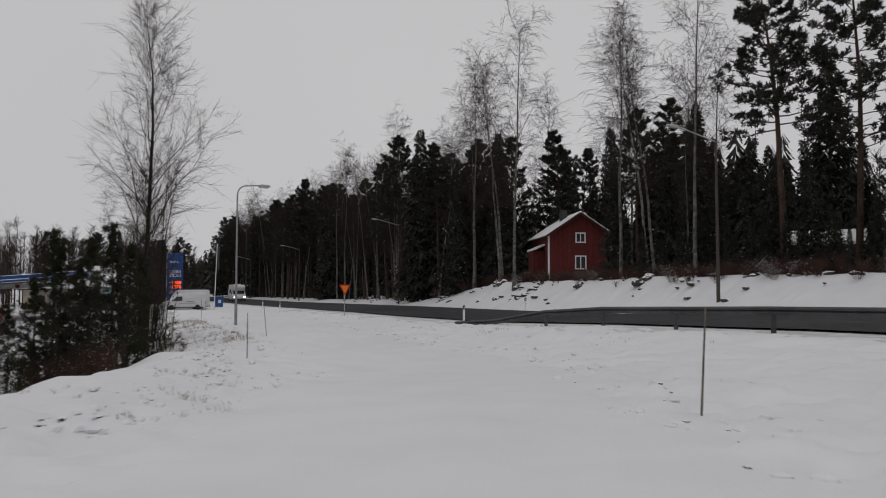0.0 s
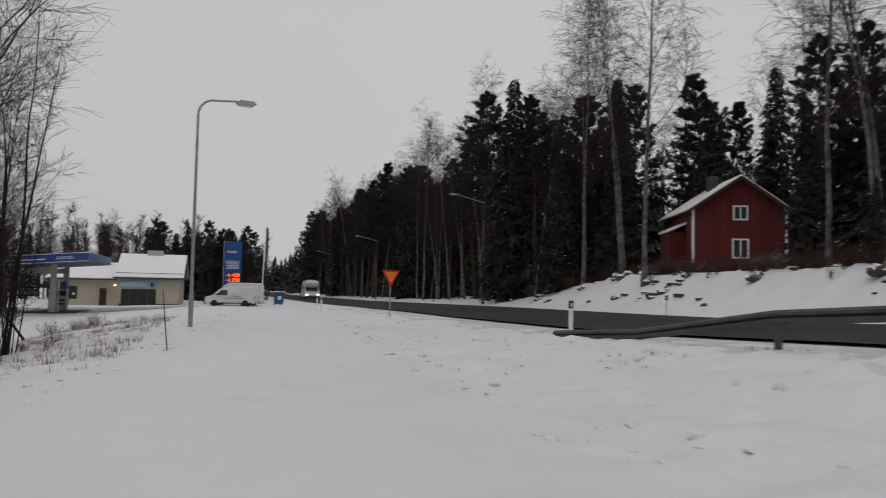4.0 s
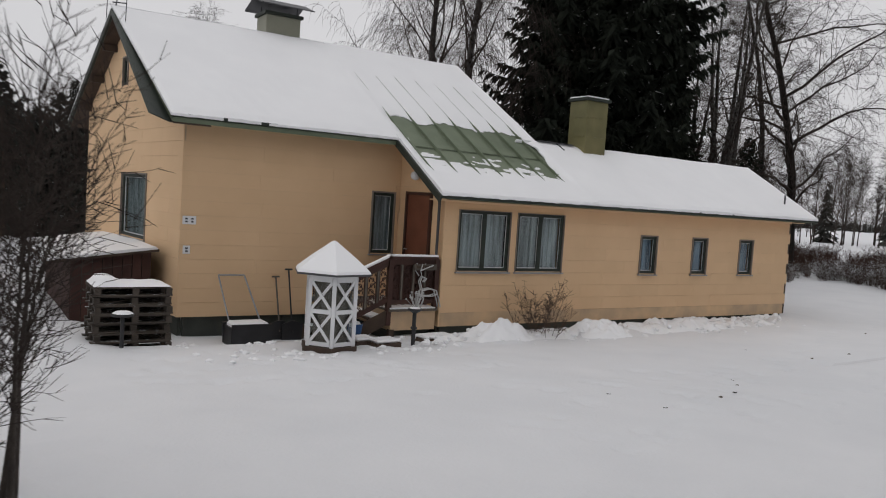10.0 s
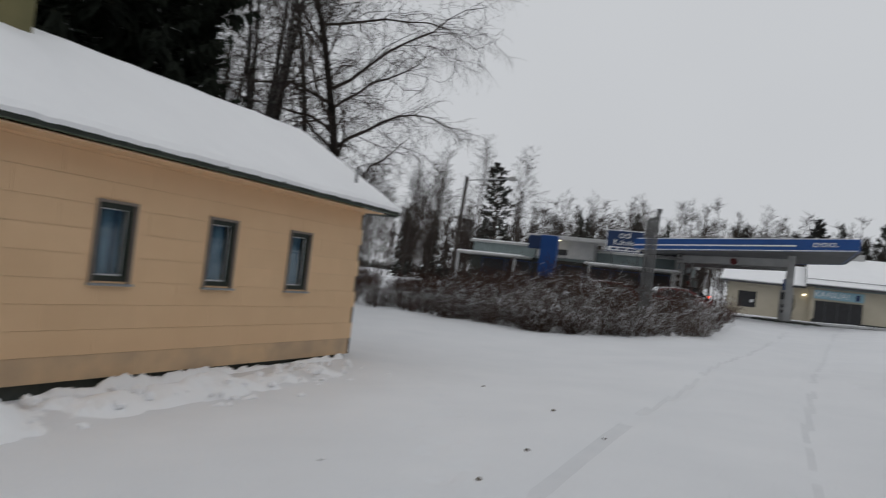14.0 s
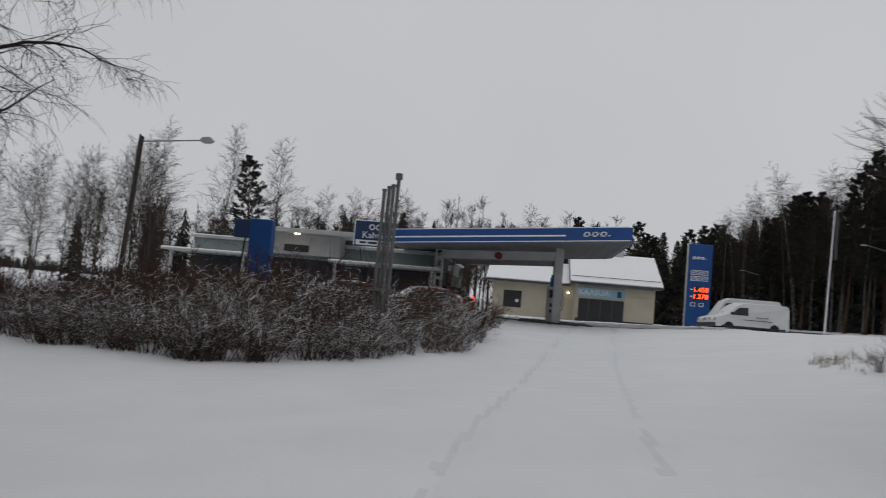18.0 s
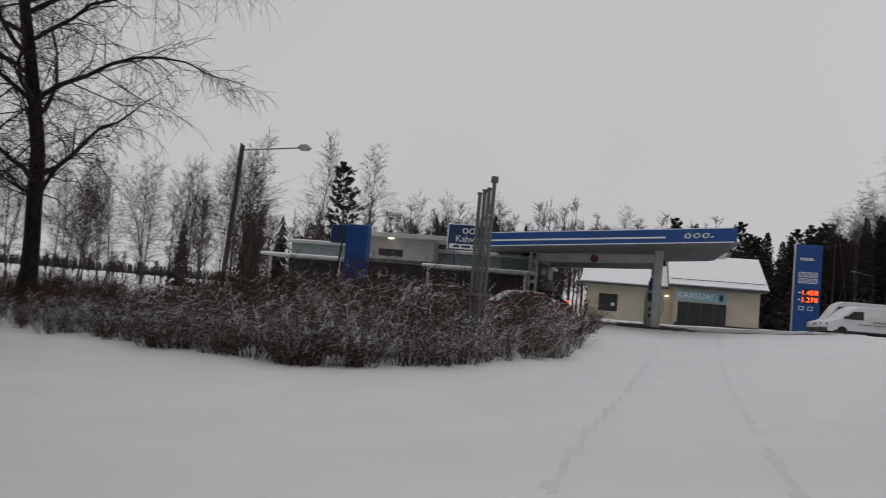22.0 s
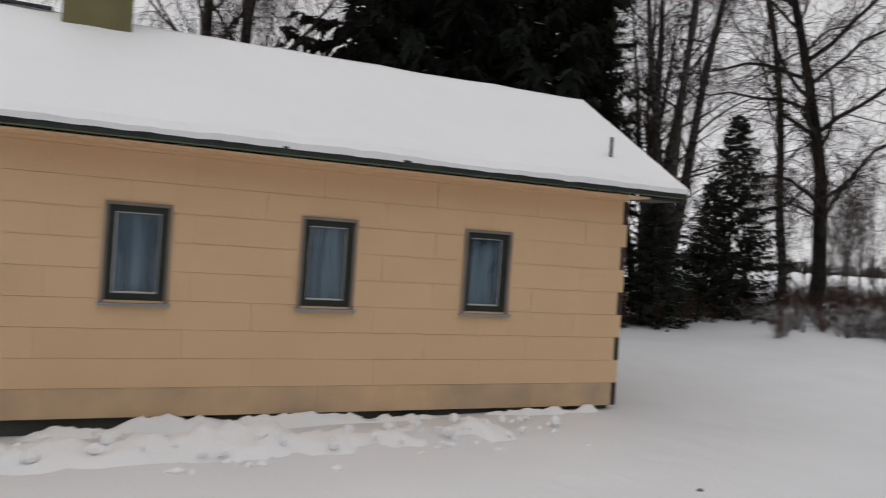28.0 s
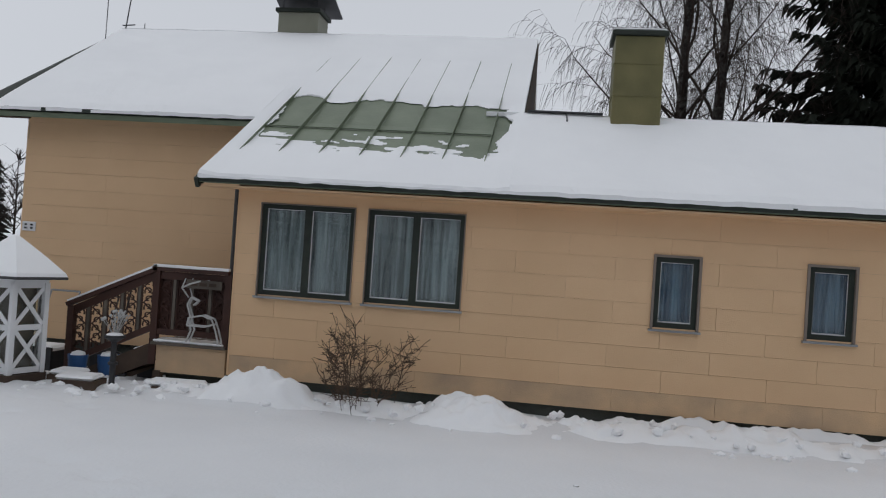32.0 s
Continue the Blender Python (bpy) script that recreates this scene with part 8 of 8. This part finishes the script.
for k in range(3):
    part("text_bar", boxes(((0.036, -0.19 + 0.13 * k, -0.015), (0.040, -0.09 + 0.13 * k, 0.025))), WOOD_DARK, nm)

# white wire reindeer, one plain figure
bm = bmesh.new()


def limb_line(*ps, r=0.017):
    for a, b in zip(ps, ps[1:]):
        rod(bm, a, b, r, sides=6)


X0 = 0.11
for dx in (-0.05, 0.05):
    limb_line((X0 + dx, -0.42, 0.55), (X0 + dx, -0.47, 0.72), (X0 + dx, -0.53, 0.86), r=0.012)
    limb_line((X0 + dx, -0.86, 0.55), (X0 + dx, -0.80, 0.70), (X0 + dx, -0.84, 0.84), r=0.012)
    limb_line((X0 + dx, -0.53, 0.86), (X0 + dx, -0.66, 0.90), (X0 + dx, -0.84, 0.86), (X0 + dx, -0.86, 0.76), (X0 + dx, -0.62, 0.76), (X0 + dx, -0.50, 0.80), r=0.013)
    limb_line((X0 + dx * 0.7, -0.82, 0.86), (X0 + dx * 0.6, -0.88, 1.02), (X0 + dx * 0.5, -0.84, 1.12), (X0 + dx * 0.4, -0.74, 1.08), (X0 + dx * 0.5, -0.80, 1.02), r=0.012)
    limb_line((X0 + dx, -0.86, 1.12), (X0 + dx * 2.2, -0.93, 1.24), (X0 + dx * 2.0, -0.89, 1.36), r=0.009)
    limb_line((X0 + dx * 2.2, -0.93, 1.24), (X0 + dx * 2.8, -0.80, 1.30), (X0 + dx * 2.6, -0.68, 1.34), r=0.012)
tagged(part("reindeer_figure", bm, GREY_WHITE), "white wire reindeer light figure on the deck edge", "garden figure")

# bird table / torch stand
ts = tagged(thing("lantern_stand", (0.89, -1.40, 0.0)), "black post with a small snow-topped tray", "stand")
part("post", rod(bmesh.new(), (0, 0, -0.1), (0, 0, 0.62), 0.035, sides=10), PLASTIC_BLACK, ts)
part("tray", lathe([(0.04, 0.58), (0.12, 0.63), (0.12, 0.66), (0.02, 0.66)], 14), PLASTIC_BLACK, ts)
part("snow_cap", lathe([(0.10, 0.661), (0.07, 0.68), (0.02, 0.69)], 14), SNOW_PACKED, ts)
part("ring", lathe([(0.05, 0.3), (0.06, 0.32), (0.05, 0.34)], 12), PLASTIC_BLACK, ts)
rf_ = random.Random(44)
bm = bmesh.new()
for k in range(26):
    a, r = rf_.uniform(0, 6.3), rf_.uniform(0.03, 0.17)
    tip = Vector((r * math.cos(a), r * math.sin(a), 0.80 + rf_.uniform(0.0, 0.16)))
    rod(bm, (0.1 * r * math.cos(a), 0.1 * r * math.sin(a), 0.66), tip, 0.004, sides=4)
    bmesh.ops.create_icosphere(bm, subdivisions=1, radius=rf_.uniform(0.012, 0.026), matrix=Matrix.Translation(tip))
part("frosted_flowers", bm, GREY_WHITE, ts, "bunch of pale frosted flower heads")
# things under and beside the steps
for x, y, w, h, m, nm_, lab in ((-0.1, -2.05, 0.3, 0.28, PLASTIC_BLUE, "bucket", "blue plastic bucket by the steps"), (0.05, -2.4, 0.26, 0.24, PLASTIC_BLUE, "bucket", "dark blue plastic bucket by the steps")):
    t = tagged(thing(nm_, (x, y, ground_z(x, y, False))), lab, nm_)
    part("body", lathe([(w * 0.40, 0.0), (w * 0.5, h), (w * 0.46, h), (w * 0.4, h - 0.04), (0.02, h - 0.04)], 16), m, t)
    part("snow_fill", lathe([(w * 0.42, h - 0.035), (w * 0.3, h + 0.03), (0.02, h + 0.05)], 14), SNOW_PACKED, t)
for x, y, w in ((0.55, -0.75, 0.7), (0.75, -1.9, 0.5), (0.5, -2.2, 0.4)):
    t = tagged(thing("doorstep_plank", (x, y, ground_z(x, y, False)), 6), "snow-covered plank step on the ground", "plank", "planks by the steps")
    part("plank", boxes(((-0.18, -w / 2, -0.05), (0.18, w / 2, 0.06))), WOOD_DARK, t)
    part("snow_cap", boxes(((-0.17, -w / 2 + 0.01, 0.06), (0.17, w / 2 - 0.01, 0.12)), bevel=0.03), SNOW_PACKED, t)

# number boards, aerials
for y, z, w, nm_ in ((-4.60, 1.90, 0.24, 2), (-4.63, 1.37, 0.13, 1)):
    t = tagged(thing("number_plate", (-1.8, y, z)), "small white oval number plate with dark marks", "plate", "number plates")
    part("plate", boxes(((0.008, -0.5 * w, -0.075), (0.020, 0.5 * w, 0.075)), bevel=0.006), WHITE, t)
    for k in range(nm_):
        yk = -0.05 * (nm_ - 1) + 0.10 * k
        part("figure_bar", boxes(((0.0205, yk - 0.022, 0.012), (0.024, yk + 0.022, 0.04)), ((0.0205, yk - 0.022, -0.04), (0.024, yk + 0.022, -0.012))), PLASTIC_BLACK, t)
an = tagged(thing("roof_aerial", (RIDGE_X, -5.40, RIDGE_Z)), "slender leaning aerial mast on the gable top", "aerial")
part("mast", rod(bmesh.new(), (0, 0, -0.1), (0.02, 0.28, 2.1), 0.014, 0.010, sides=6), METAL_DARK, an)
part("bracket", bar(bmesh.new(), (0, -0.05, 0.12), (0, 0.22, 0.14), 0.02, 0.02), METAL_DARK, an)
for k in range(4):
    part("element", rod(bmesh.new(), (-0.12, 0.18 + 0.025 * k, 1.35 + 0.18 * k), (0.14, 0.18 + 0.025 * k, 1.38 + 0.18 * k), 0.006, sides=5), METAL_DARK, an)
for k, (x, y, h_) in enumerate(((-4.6, -5.32, 0.9), (-6.2, -5.45, 0.9))):
    t = tagged(thing("lightning_rod", (x, y, main_slope(x))), "thin rod on the gable edge", "rod", "rods on the gable")
    part("rod", rod(bmesh.new(), (0, 0, -0.1), (0.02, 0.02, h_), 0.009, sides=5), METAL_DARK, t)

# lean-to woodshed at the gable
sh = tagged(thing("lean_to_shed"), "low brown lean-to shed with a snowy roof", "shed")
for k in range(26):
    x = -6.6 + 0.16 * k
    part("wall_board", boxes(((x, -6.42, -0.4), (x + 0.152, -6.39, 1.07))), SHED_RED, sh)
for k in range(8):
    y = -6.40 + 0.165 * k
    zt = 1.06 + 0.13 * (y + 6.65)
    part("wall_board", prism([(y, -0.4), (y + 0.152, -0.4), (y + 0.152, zt + 0.03), (y, zt)], 0, -2.44, -2.41), SHED_RED, sh)
part("inner_wall", prism([(-6.385, -0.4), (-5.09, -0.4), (-5.09, 1.25), (-6.385, 1.08)], 0, -6.58, -2.445), PLINTH, sh, "dark tarred inner boarding")
part("roof", prism([(-6.84, 1.04), (-4.98, 1.282), (-4.98, 1.322), (-6.84, 1.08)], 0, -6.8, -2.28), WOOD_DARK, sh)
part("roof_snow", prism([(-6.83, 1.085), (-4.99, 1.324), (-5.03, 1.362), (-5.6, 1.30), (-6.6, 1.155), (-6.79, 1.115)], 0, -6.78, -2.30), SNOW_PACKED, sh)

# stacked pallets
for k in range(7):
    dx = 0.02 * math.sin(k * 2.3)
    t = tagged(thing("pallet", (-0.28 - 0.4 + dx, -5.78 + 0.02 * math.cos(k * 1.7), ground_z(-0.5, -5.9) - 0.02 + 0.144 * k), 1.5 * math.sin(k * 1.3)), "weathered wooden pallet in a stack, edged with snow", "pallet", "stack of pallets")
    for q in range(5):
        part("deck_board", boxes(((-0.38 + 0.165 * q, -0.56, 0.118), (-0.28 + 0.165 * q, 0.56, 0.142))), PALLET_WOOD, t)
    for q in (-0.55, 0.0, 0.5):
        part("bearer", boxes(((-0.4, q, 0.095), (0.4, q + 0.09, 0.117))), PALLET_WOOD, t)
        for u in (-0.39, -0.05, 0.29):
            part("block", boxes(((u, q, 0.022), (u + 0.1, q + 0.09, 0.094))), PALLET_WOOD, t)
    for u in (-0.39, -0.05, 0.29):
        part("runner", boxes(((u, -0.6, 0.0), (u + 0.1, 0.6, 0.021))), PALLET_WOOD, t)
t = tagged(thing("snow_on_pallets", (-0.68, -5.78, ground_z(-0.5, -5.9) - 0.02 + 0.144 * 7)), "uneven snow lying on the stacked pallets", "snow")
pts, fcs = [], []
for i in range(17):
    for j in range(23):
        px, py_ = -0.4 + 0.05 * i, -0.57 + 0.052 * j
        rim = min(1.0, min(i, 16 - i, j, 22 - j) / 2.0)
        hump = 0.10 * math.exp(-((py_ + 0.38) / 0.2) ** 2)
        pts.append((px, py_, rim * max(0.0, 0.035 + hump + 0.03 * noise.noise(Vector((px * 6, py_ * 6, 2))))))
        if i and j:
            a = i * 23 + j
            fcs.append((a, a - 23, a - 24, a - 1))
part("mound", (pts, fcs), SNOW_PACKED, t, smooth=True)
t = tagged(thing("garden_stand", (0.15, -6.0, ground_z(0.15, -6.0))), "black post with a snow-topped disc before the pallets", "stand")
part("post", rod(bmesh.new(), (0, 0, -0.1), (0, 0, 0.5), 0.03, sides=8), PLASTIC_BLACK, t)
part("disc", lathe([(0.16, 0.48), (0.17, 0.51), (0.02, 0.52)], 14), PLASTIC_BLACK, t)
part("snow_cap", lathe([(0.15, 0.52), (0.1, 0.55), (0.02, 0.56)], 12), SNOW_PACKED, t)

# snow pusher, shovels
sp = tagged(thing("snow_pusher", (-1.0, -3.70, ground_z(-1.0, -3.70)), 0), "black plastic snow pusher with a tube handle, leaning on the wall", "snow pusher")
part("scoop", prism([(-0.36, -0.02), (0.36, -0.02), (0.38, 0.38), (-0.38, 0.38)], 0, -0.28, -0.20), PLASTIC_BLACK, sp)
part("scoop_side", boxes(((-0.28, -0.36, -0.02), (0.25, -0.33, 0.34)), ((-0.28, 0.33, -0.02), (0.25, 0.36, 0.34)), ((0.22, -0.36, -0.02), (0.26, 0.36, 0.40))), PLASTIC_BLACK, sp)
part("snow_fill", boxes(((-0.2, -0.33, 0.30), (0.22, 0.33, 0.42)), bevel=0.04), SNOW_PACKED, sp)
bm = bmesh.new()
for a, b in (((-0.2, -0.27, 0.36), (-0.70, -0.36, 1.16)), ((-0.2, 0.30, 0.36), (-0.70, 0.12, 1.16)), ((-0.70, -0.36, 1.16), (-0.70, 0.12, 1.16))):
    rod(bm, a, b, 0.015, sides=8)
part("handle", bm, METAL, sp, "bent steel tube handle")
for x, y, h_, m, lab in ((-1.45, -2.72, 1.3, PLASTIC_BLACK, "snow shovel with dark handle against the wall"), (-1.5, -2.95, 1.15, WOOD_GREY, "wooden-handled shovel against the wall"), (-1.55, -2.2, 1.4, RAIL_BROWN, "brown broom handle against the wall")):
    t = tagged(thing("shovel", (x, y, ground_z(x, y))), lab, "shovel", "tools by the wall")
    part("shaft", rod(bmesh.new(), (0.1, 0, 0.15), (-0.25, 0, h_), 0.016, sides=8), m, t)
    part("blade", prism([(-0.19, -0.02), (0.19, -0.02), (0.2, 0.3), (0.05, 0.36), (-0.05, 0.36), (-0.2, 0.3)], 0, 0.06, 0.10), PLASTIC_BLACK, t)
    part("grip", bar(bmesh.new(), (-0.25, -0.07, h_), (-0.25, 0.07, h_), 0.03, 0.03), m, t)

# rose bush under the window
ROSE_STEM = mat("bare_rose_stems", (0.045, 0.030, 0.022), (0.11, 0.072, 0.048), 4.0, 0.9, 0.0)
ROSE = [shrub_mesh(s, ROSE_STEM, h=1.3, stems=n_, spread=0.66, forks=12, slim=0.5) for s, n_ in ((91, 13), (92, 10))]
for me, x, y, sc, tn in ((ROSE[0], 0.66, 1.52, 0.84, 0), (ROSE[1], 0.76, 1.74, 0.78, 80)):
    plant_shrub(me, x, y, sc, tn, "leafless rose bush with dry hips below the window", "rose bushes by the wing")


def heap(x, y, rx, ry, h, seed):
    """A shovelled heap of lumpy snow."""
    t = tagged(thing("snow_heap", (x, y, ground_z(x, y, False) - 0.04)), "shovelled heap of lumpy snow along the wall", "snow heap", "snow heaps by the wing")
    bm = bmesh.new()
    n_r, n_a = 20, 60
    rings = []
    for i in range(n_r + 1):
        f = i / n_r
        ring = []
        for j in range(n_a):
            a_ = 2 * math.pi * j / n_a
            wob = 1 + 0.22 * noise.noise(Vector((math.cos(a_) * 1.4 + seed, math.sin(a_) * 1.4, 0)))
            px, py = rx * f * wob * math.cos(a_), ry * f * wob * math.sin(a_)
            q = Vector((px * 5 + seed * 3, py * 5, seed))
            z = h * (1 - f ** 1.7) * (1 + 0.35 * noise.noise(q * 0.6)) + (1 - f) ** 0.3 * (0.09 * noise.noise(q * 1.3) + 0.045 * noise.noise(q * 2.9) + 0.016 * noise.noise(q * 6.1)) * min(1, h / 0.2) - 0.03 * f
            ring.append(bm.verts.new((px, py, z)))
        rings.append(ring)
    for r0, r1 in zip(rings, rings[1:]):
        for j in range(n_a):
            k = (j + 1) % n_a
            bm.faces.new((r0[j], r1[j], r1[k], r0[k]))
    bmesh.ops.remove_doubles(bm, verts=rings[0], dist=0.01)
    part("mound", bm, SNOW_PACKED, t, smooth=True)


def ridge(x, y0, y1, half, height, seed, label):
    """A long low ridge of lumpy snow along the wall; height(y) gives its crest."""
    t = tagged(thing("snow_ridge"), label, "snow ridge", "snow ridges by the wing")
    pts_, fcs_ = [], []
    n_, m = int((y1 - y0) / 0.055), 14
    for i in range(n_ + 1):
        y = y0 + (y1 - y0) * i / n_
        mid = x + 0.16 * noise.noise(Vector((y * 0.9, seed, 0)))
        end = smooth01((y - y0) / 0.4) * smooth01((y1 - y) / 0.4)
        for j in range(m + 1):
            f = 2 * j / m - 1
            px = mid + half * f * (1 + 0.25 * noise.noise(Vector((y * 1.7, seed, 4))))
            q = Vector((px * 6.0, y * 6.0, seed))
            bell = max(0.0, 1 - abs(f) ** 1.8)
            z = ground_z(px, y, False) - 0.05 + end * bell * (0.05 + height(y)) * (1 + 0.6 * noise.noise(q * 0.55) + 0.35 * noise.noise(q * 1.5) + 0.15 * noise.noise(q * 3.7))
            pts_.append((px, y, z))
        if i:
            for j in range(m):
                a_ = (i - 1) * (m + 1) + j
                fcs_.append((a_, a_ + 1, a_ + m + 2, a_ + m + 1))
    part("mound", (pts_, fcs_), SNOW_PACKED, t, smooth=True)


for k, (x, y, rx, ry, h) in enumerate(((0.85, 0.42, 0.62, 0.85, 0.42), (0.9, 2.95, 0.7, 0.85, 0.36), (0.85, 4.2, 0.5, 0.7, 0.17))):
    heap(x, y, rx, ry, h, k * 1.7)
ridge(0.80, -1.1, 8.9, 0.48, lambda y: 0.10 + 0.07 * noise.noise(Vector((y * 0.8, 2, 2))) + 0.05 * math.exp(-((y - 6.3) / 1.2) ** 2), 3.0, "low ragged ridge of shovelled snow along the wing")
ridge(0.06, 4.2, 10.40, 0.13, lambda y: 0.09 + 0.05 * noise.noise(Vector((y * 1.3, 7, 1))), 8.0, "thin ragged edge of snow and earth under the siding")

# loose lumps of snow fallen from the ridge
rl = random.Random(31)
lp, lf = [], []
for k in range(170):
    y = rl.uniform(-1.4, 9.2)
    x = 0.85 + rl.gauss(0, 0.33)
    r = rl.uniform(0.018, 0.06)
    z = ground_z(x, y) + (0.07 if abs(x - 0.8) < 0.35 else 0.0)
    bm = bmesh.new()
    bmesh.ops.create_icosphere(bm, subdivisions=1, radius=r)
    b0 = len(lp)
    bm.verts.ensure_lookup_table()
    for v in bm.verts:
        q = v.co * (0.75 + 0.6 * rl.random())
        lp.append((x + q.x, y + q.y, z + q.z * 0.8))
    for f in bm.faces:
        lf.append([b0 + v.index for v in f.verts])
    bm.free()
for k in range(150):
    x, y = rl.uniform(-1.2, 1.7), rl.uniform(-5.3, -0.9)
    if math.hypot(x - 0.74, y + 2.91) < 0.5 or (x < 0.0 and y > -2.7):
        continue
    r = rl.uniform(0.02, 0.075)
    bm = bmesh.new()
    bmesh.ops.create_icosphere(bm, subdivisions=1, radius=r)
    b0 = len(lp)
    for v in bm.verts:
        q = v.co * (0.75 + 0.6 * rl.random())
        lp.append((x + q.x, y + q.y, ground_z(x, y) + q.z * 0.7))
    for f in bm.faces:
        lf.append([b0 + v.index for v in f.verts])
    bm.free()
tagged(part("snow_lumps", (lp, lf), SNOW_PACKED), "loose lumps of shovelled snow along the wing", "snow", kind="stuff")

# frozen lumps and clods thrown up along both edges of the lane and over the roadside bank
def scattered(name, spots, material, label, category):
    pts_, fcs_ = [], []
    for x, y, r, flat in spots:
        bm = bmesh.new()
        bmesh.ops.create_icosphere(bm, subdivisions=1, radius=r)
        b0, z = len(pts_), ground_z(x, y)
        for v in bm.verts:
            q = v.co * (0.6 + 0.8 * rl.random())
            pts_.append((x + q.x, y + q.y * 1.3, z + q.z * flat))
        fcs_ += [[b0 + v.index for v in f.verts] for f in bm.faces]
        bm.free()
    return tagged(part(name, (pts_, fcs_), material), label, category, kind="stuff")


lumps, clods = [], []
for k in range(900):
    y = rl.uniform(-34, 24)
    side = rl.random() < 0.55
    x = drive_x(y) + (2.3 + abs(rl.gauss(0, 1.5)) if side else -2.4 - abs(rl.gauss(0, 0.9)) - (2.6 * rl.random() if y < -9 else 0.0))
    if noise.noise(Vector((x * 0.5, y * 0.4, 11))) + rl.uniform(-0.35, 0.35) < 0.0:
        continue
    (clods if rl.random() < 0.16 else lumps).append((x, y, rl.uniform(0.03, 0.11), 0.55))
clods = [(x, y, r * 0.4, 0.6) for x, y, r, flat in clods]
# the ploughed edge of the shoulder
SHOULDER = [(-27, 11.2), (-24, 12.2), (-21.6, 13.0), (-19, 13.8), (-9.3, 14.4), (-7, 15.5), (-2.9, 16.1), (1.4, 17.6)]
for k in range(520):
    y = -27 + 28.4 * rl.random() ** 1.3
    x = lerp_table(SHOULDER, y) + rl.gauss(0, 0.30)
    if noise.noise(Vector((x * 0.9, y * 0.7, 31))) + rl.uniform(-0.3, 0.3) > -0.05:
        dark = rl.random() < 0.35
        (clods if dark else lumps).append((x, y, rl.uniform(0.02, 0.05) if dark else rl.uniform(0.03, 0.09), 0.6))
for k in range(420):
    y = rl.uniform(-34, 60)
    x = ROAD_X1 + 0.8 + 5.2 * rl.random() ** 0.6
    if noise.noise(Vector((x * 0.45, y * 0.3, 21))) + rl.uniform(-0.25, 0.25) > 0.08:
        clods.append((x, y, rl.uniform(0.07, 0.26), 0.6))
scattered("snow_lumps", lumps, SNOW, "rough lumps of snow along the edges of the lane", "snow")
scattered("frozen_clods", clods, STONE, "dark frozen clods breaking through the snow", "clods")

# small clods and stones on the snow
for k, (x, y) in enumerate(((4.8, 5.2), (3.6, 4.0), (4.4, 7.5), (5.6, -1.4), (14.5, -9.4), (5.2, 6.4), (3.0, 9.0), (8.2, 12.0), (5.4, 1.3), (5.5, 1.1), (6.3, -0.2), (6.4, -1.3), (4.8, 4.1), (6.2, 0.2), (5.8, 0.8))):
    t = tagged(thing("clod", (x, y, ground_z(x, y)), 40 * k), "small dark frozen clod lying on the snow", "clod", "clods on the snow")
    bm = bmesh.new()
    bmesh.ops.create_icosphere(bm, subdivisions=2, radius=0.032)
    for v in bm.verts:
        v.co *= 0.8 + 0.5 * noise.noise(v.co * 18 + Vector((k, 0, 0)))
        v.co.z *= 0.7
    part("lump", bm, STONE if k % 2 else WOOD_GREY, t)
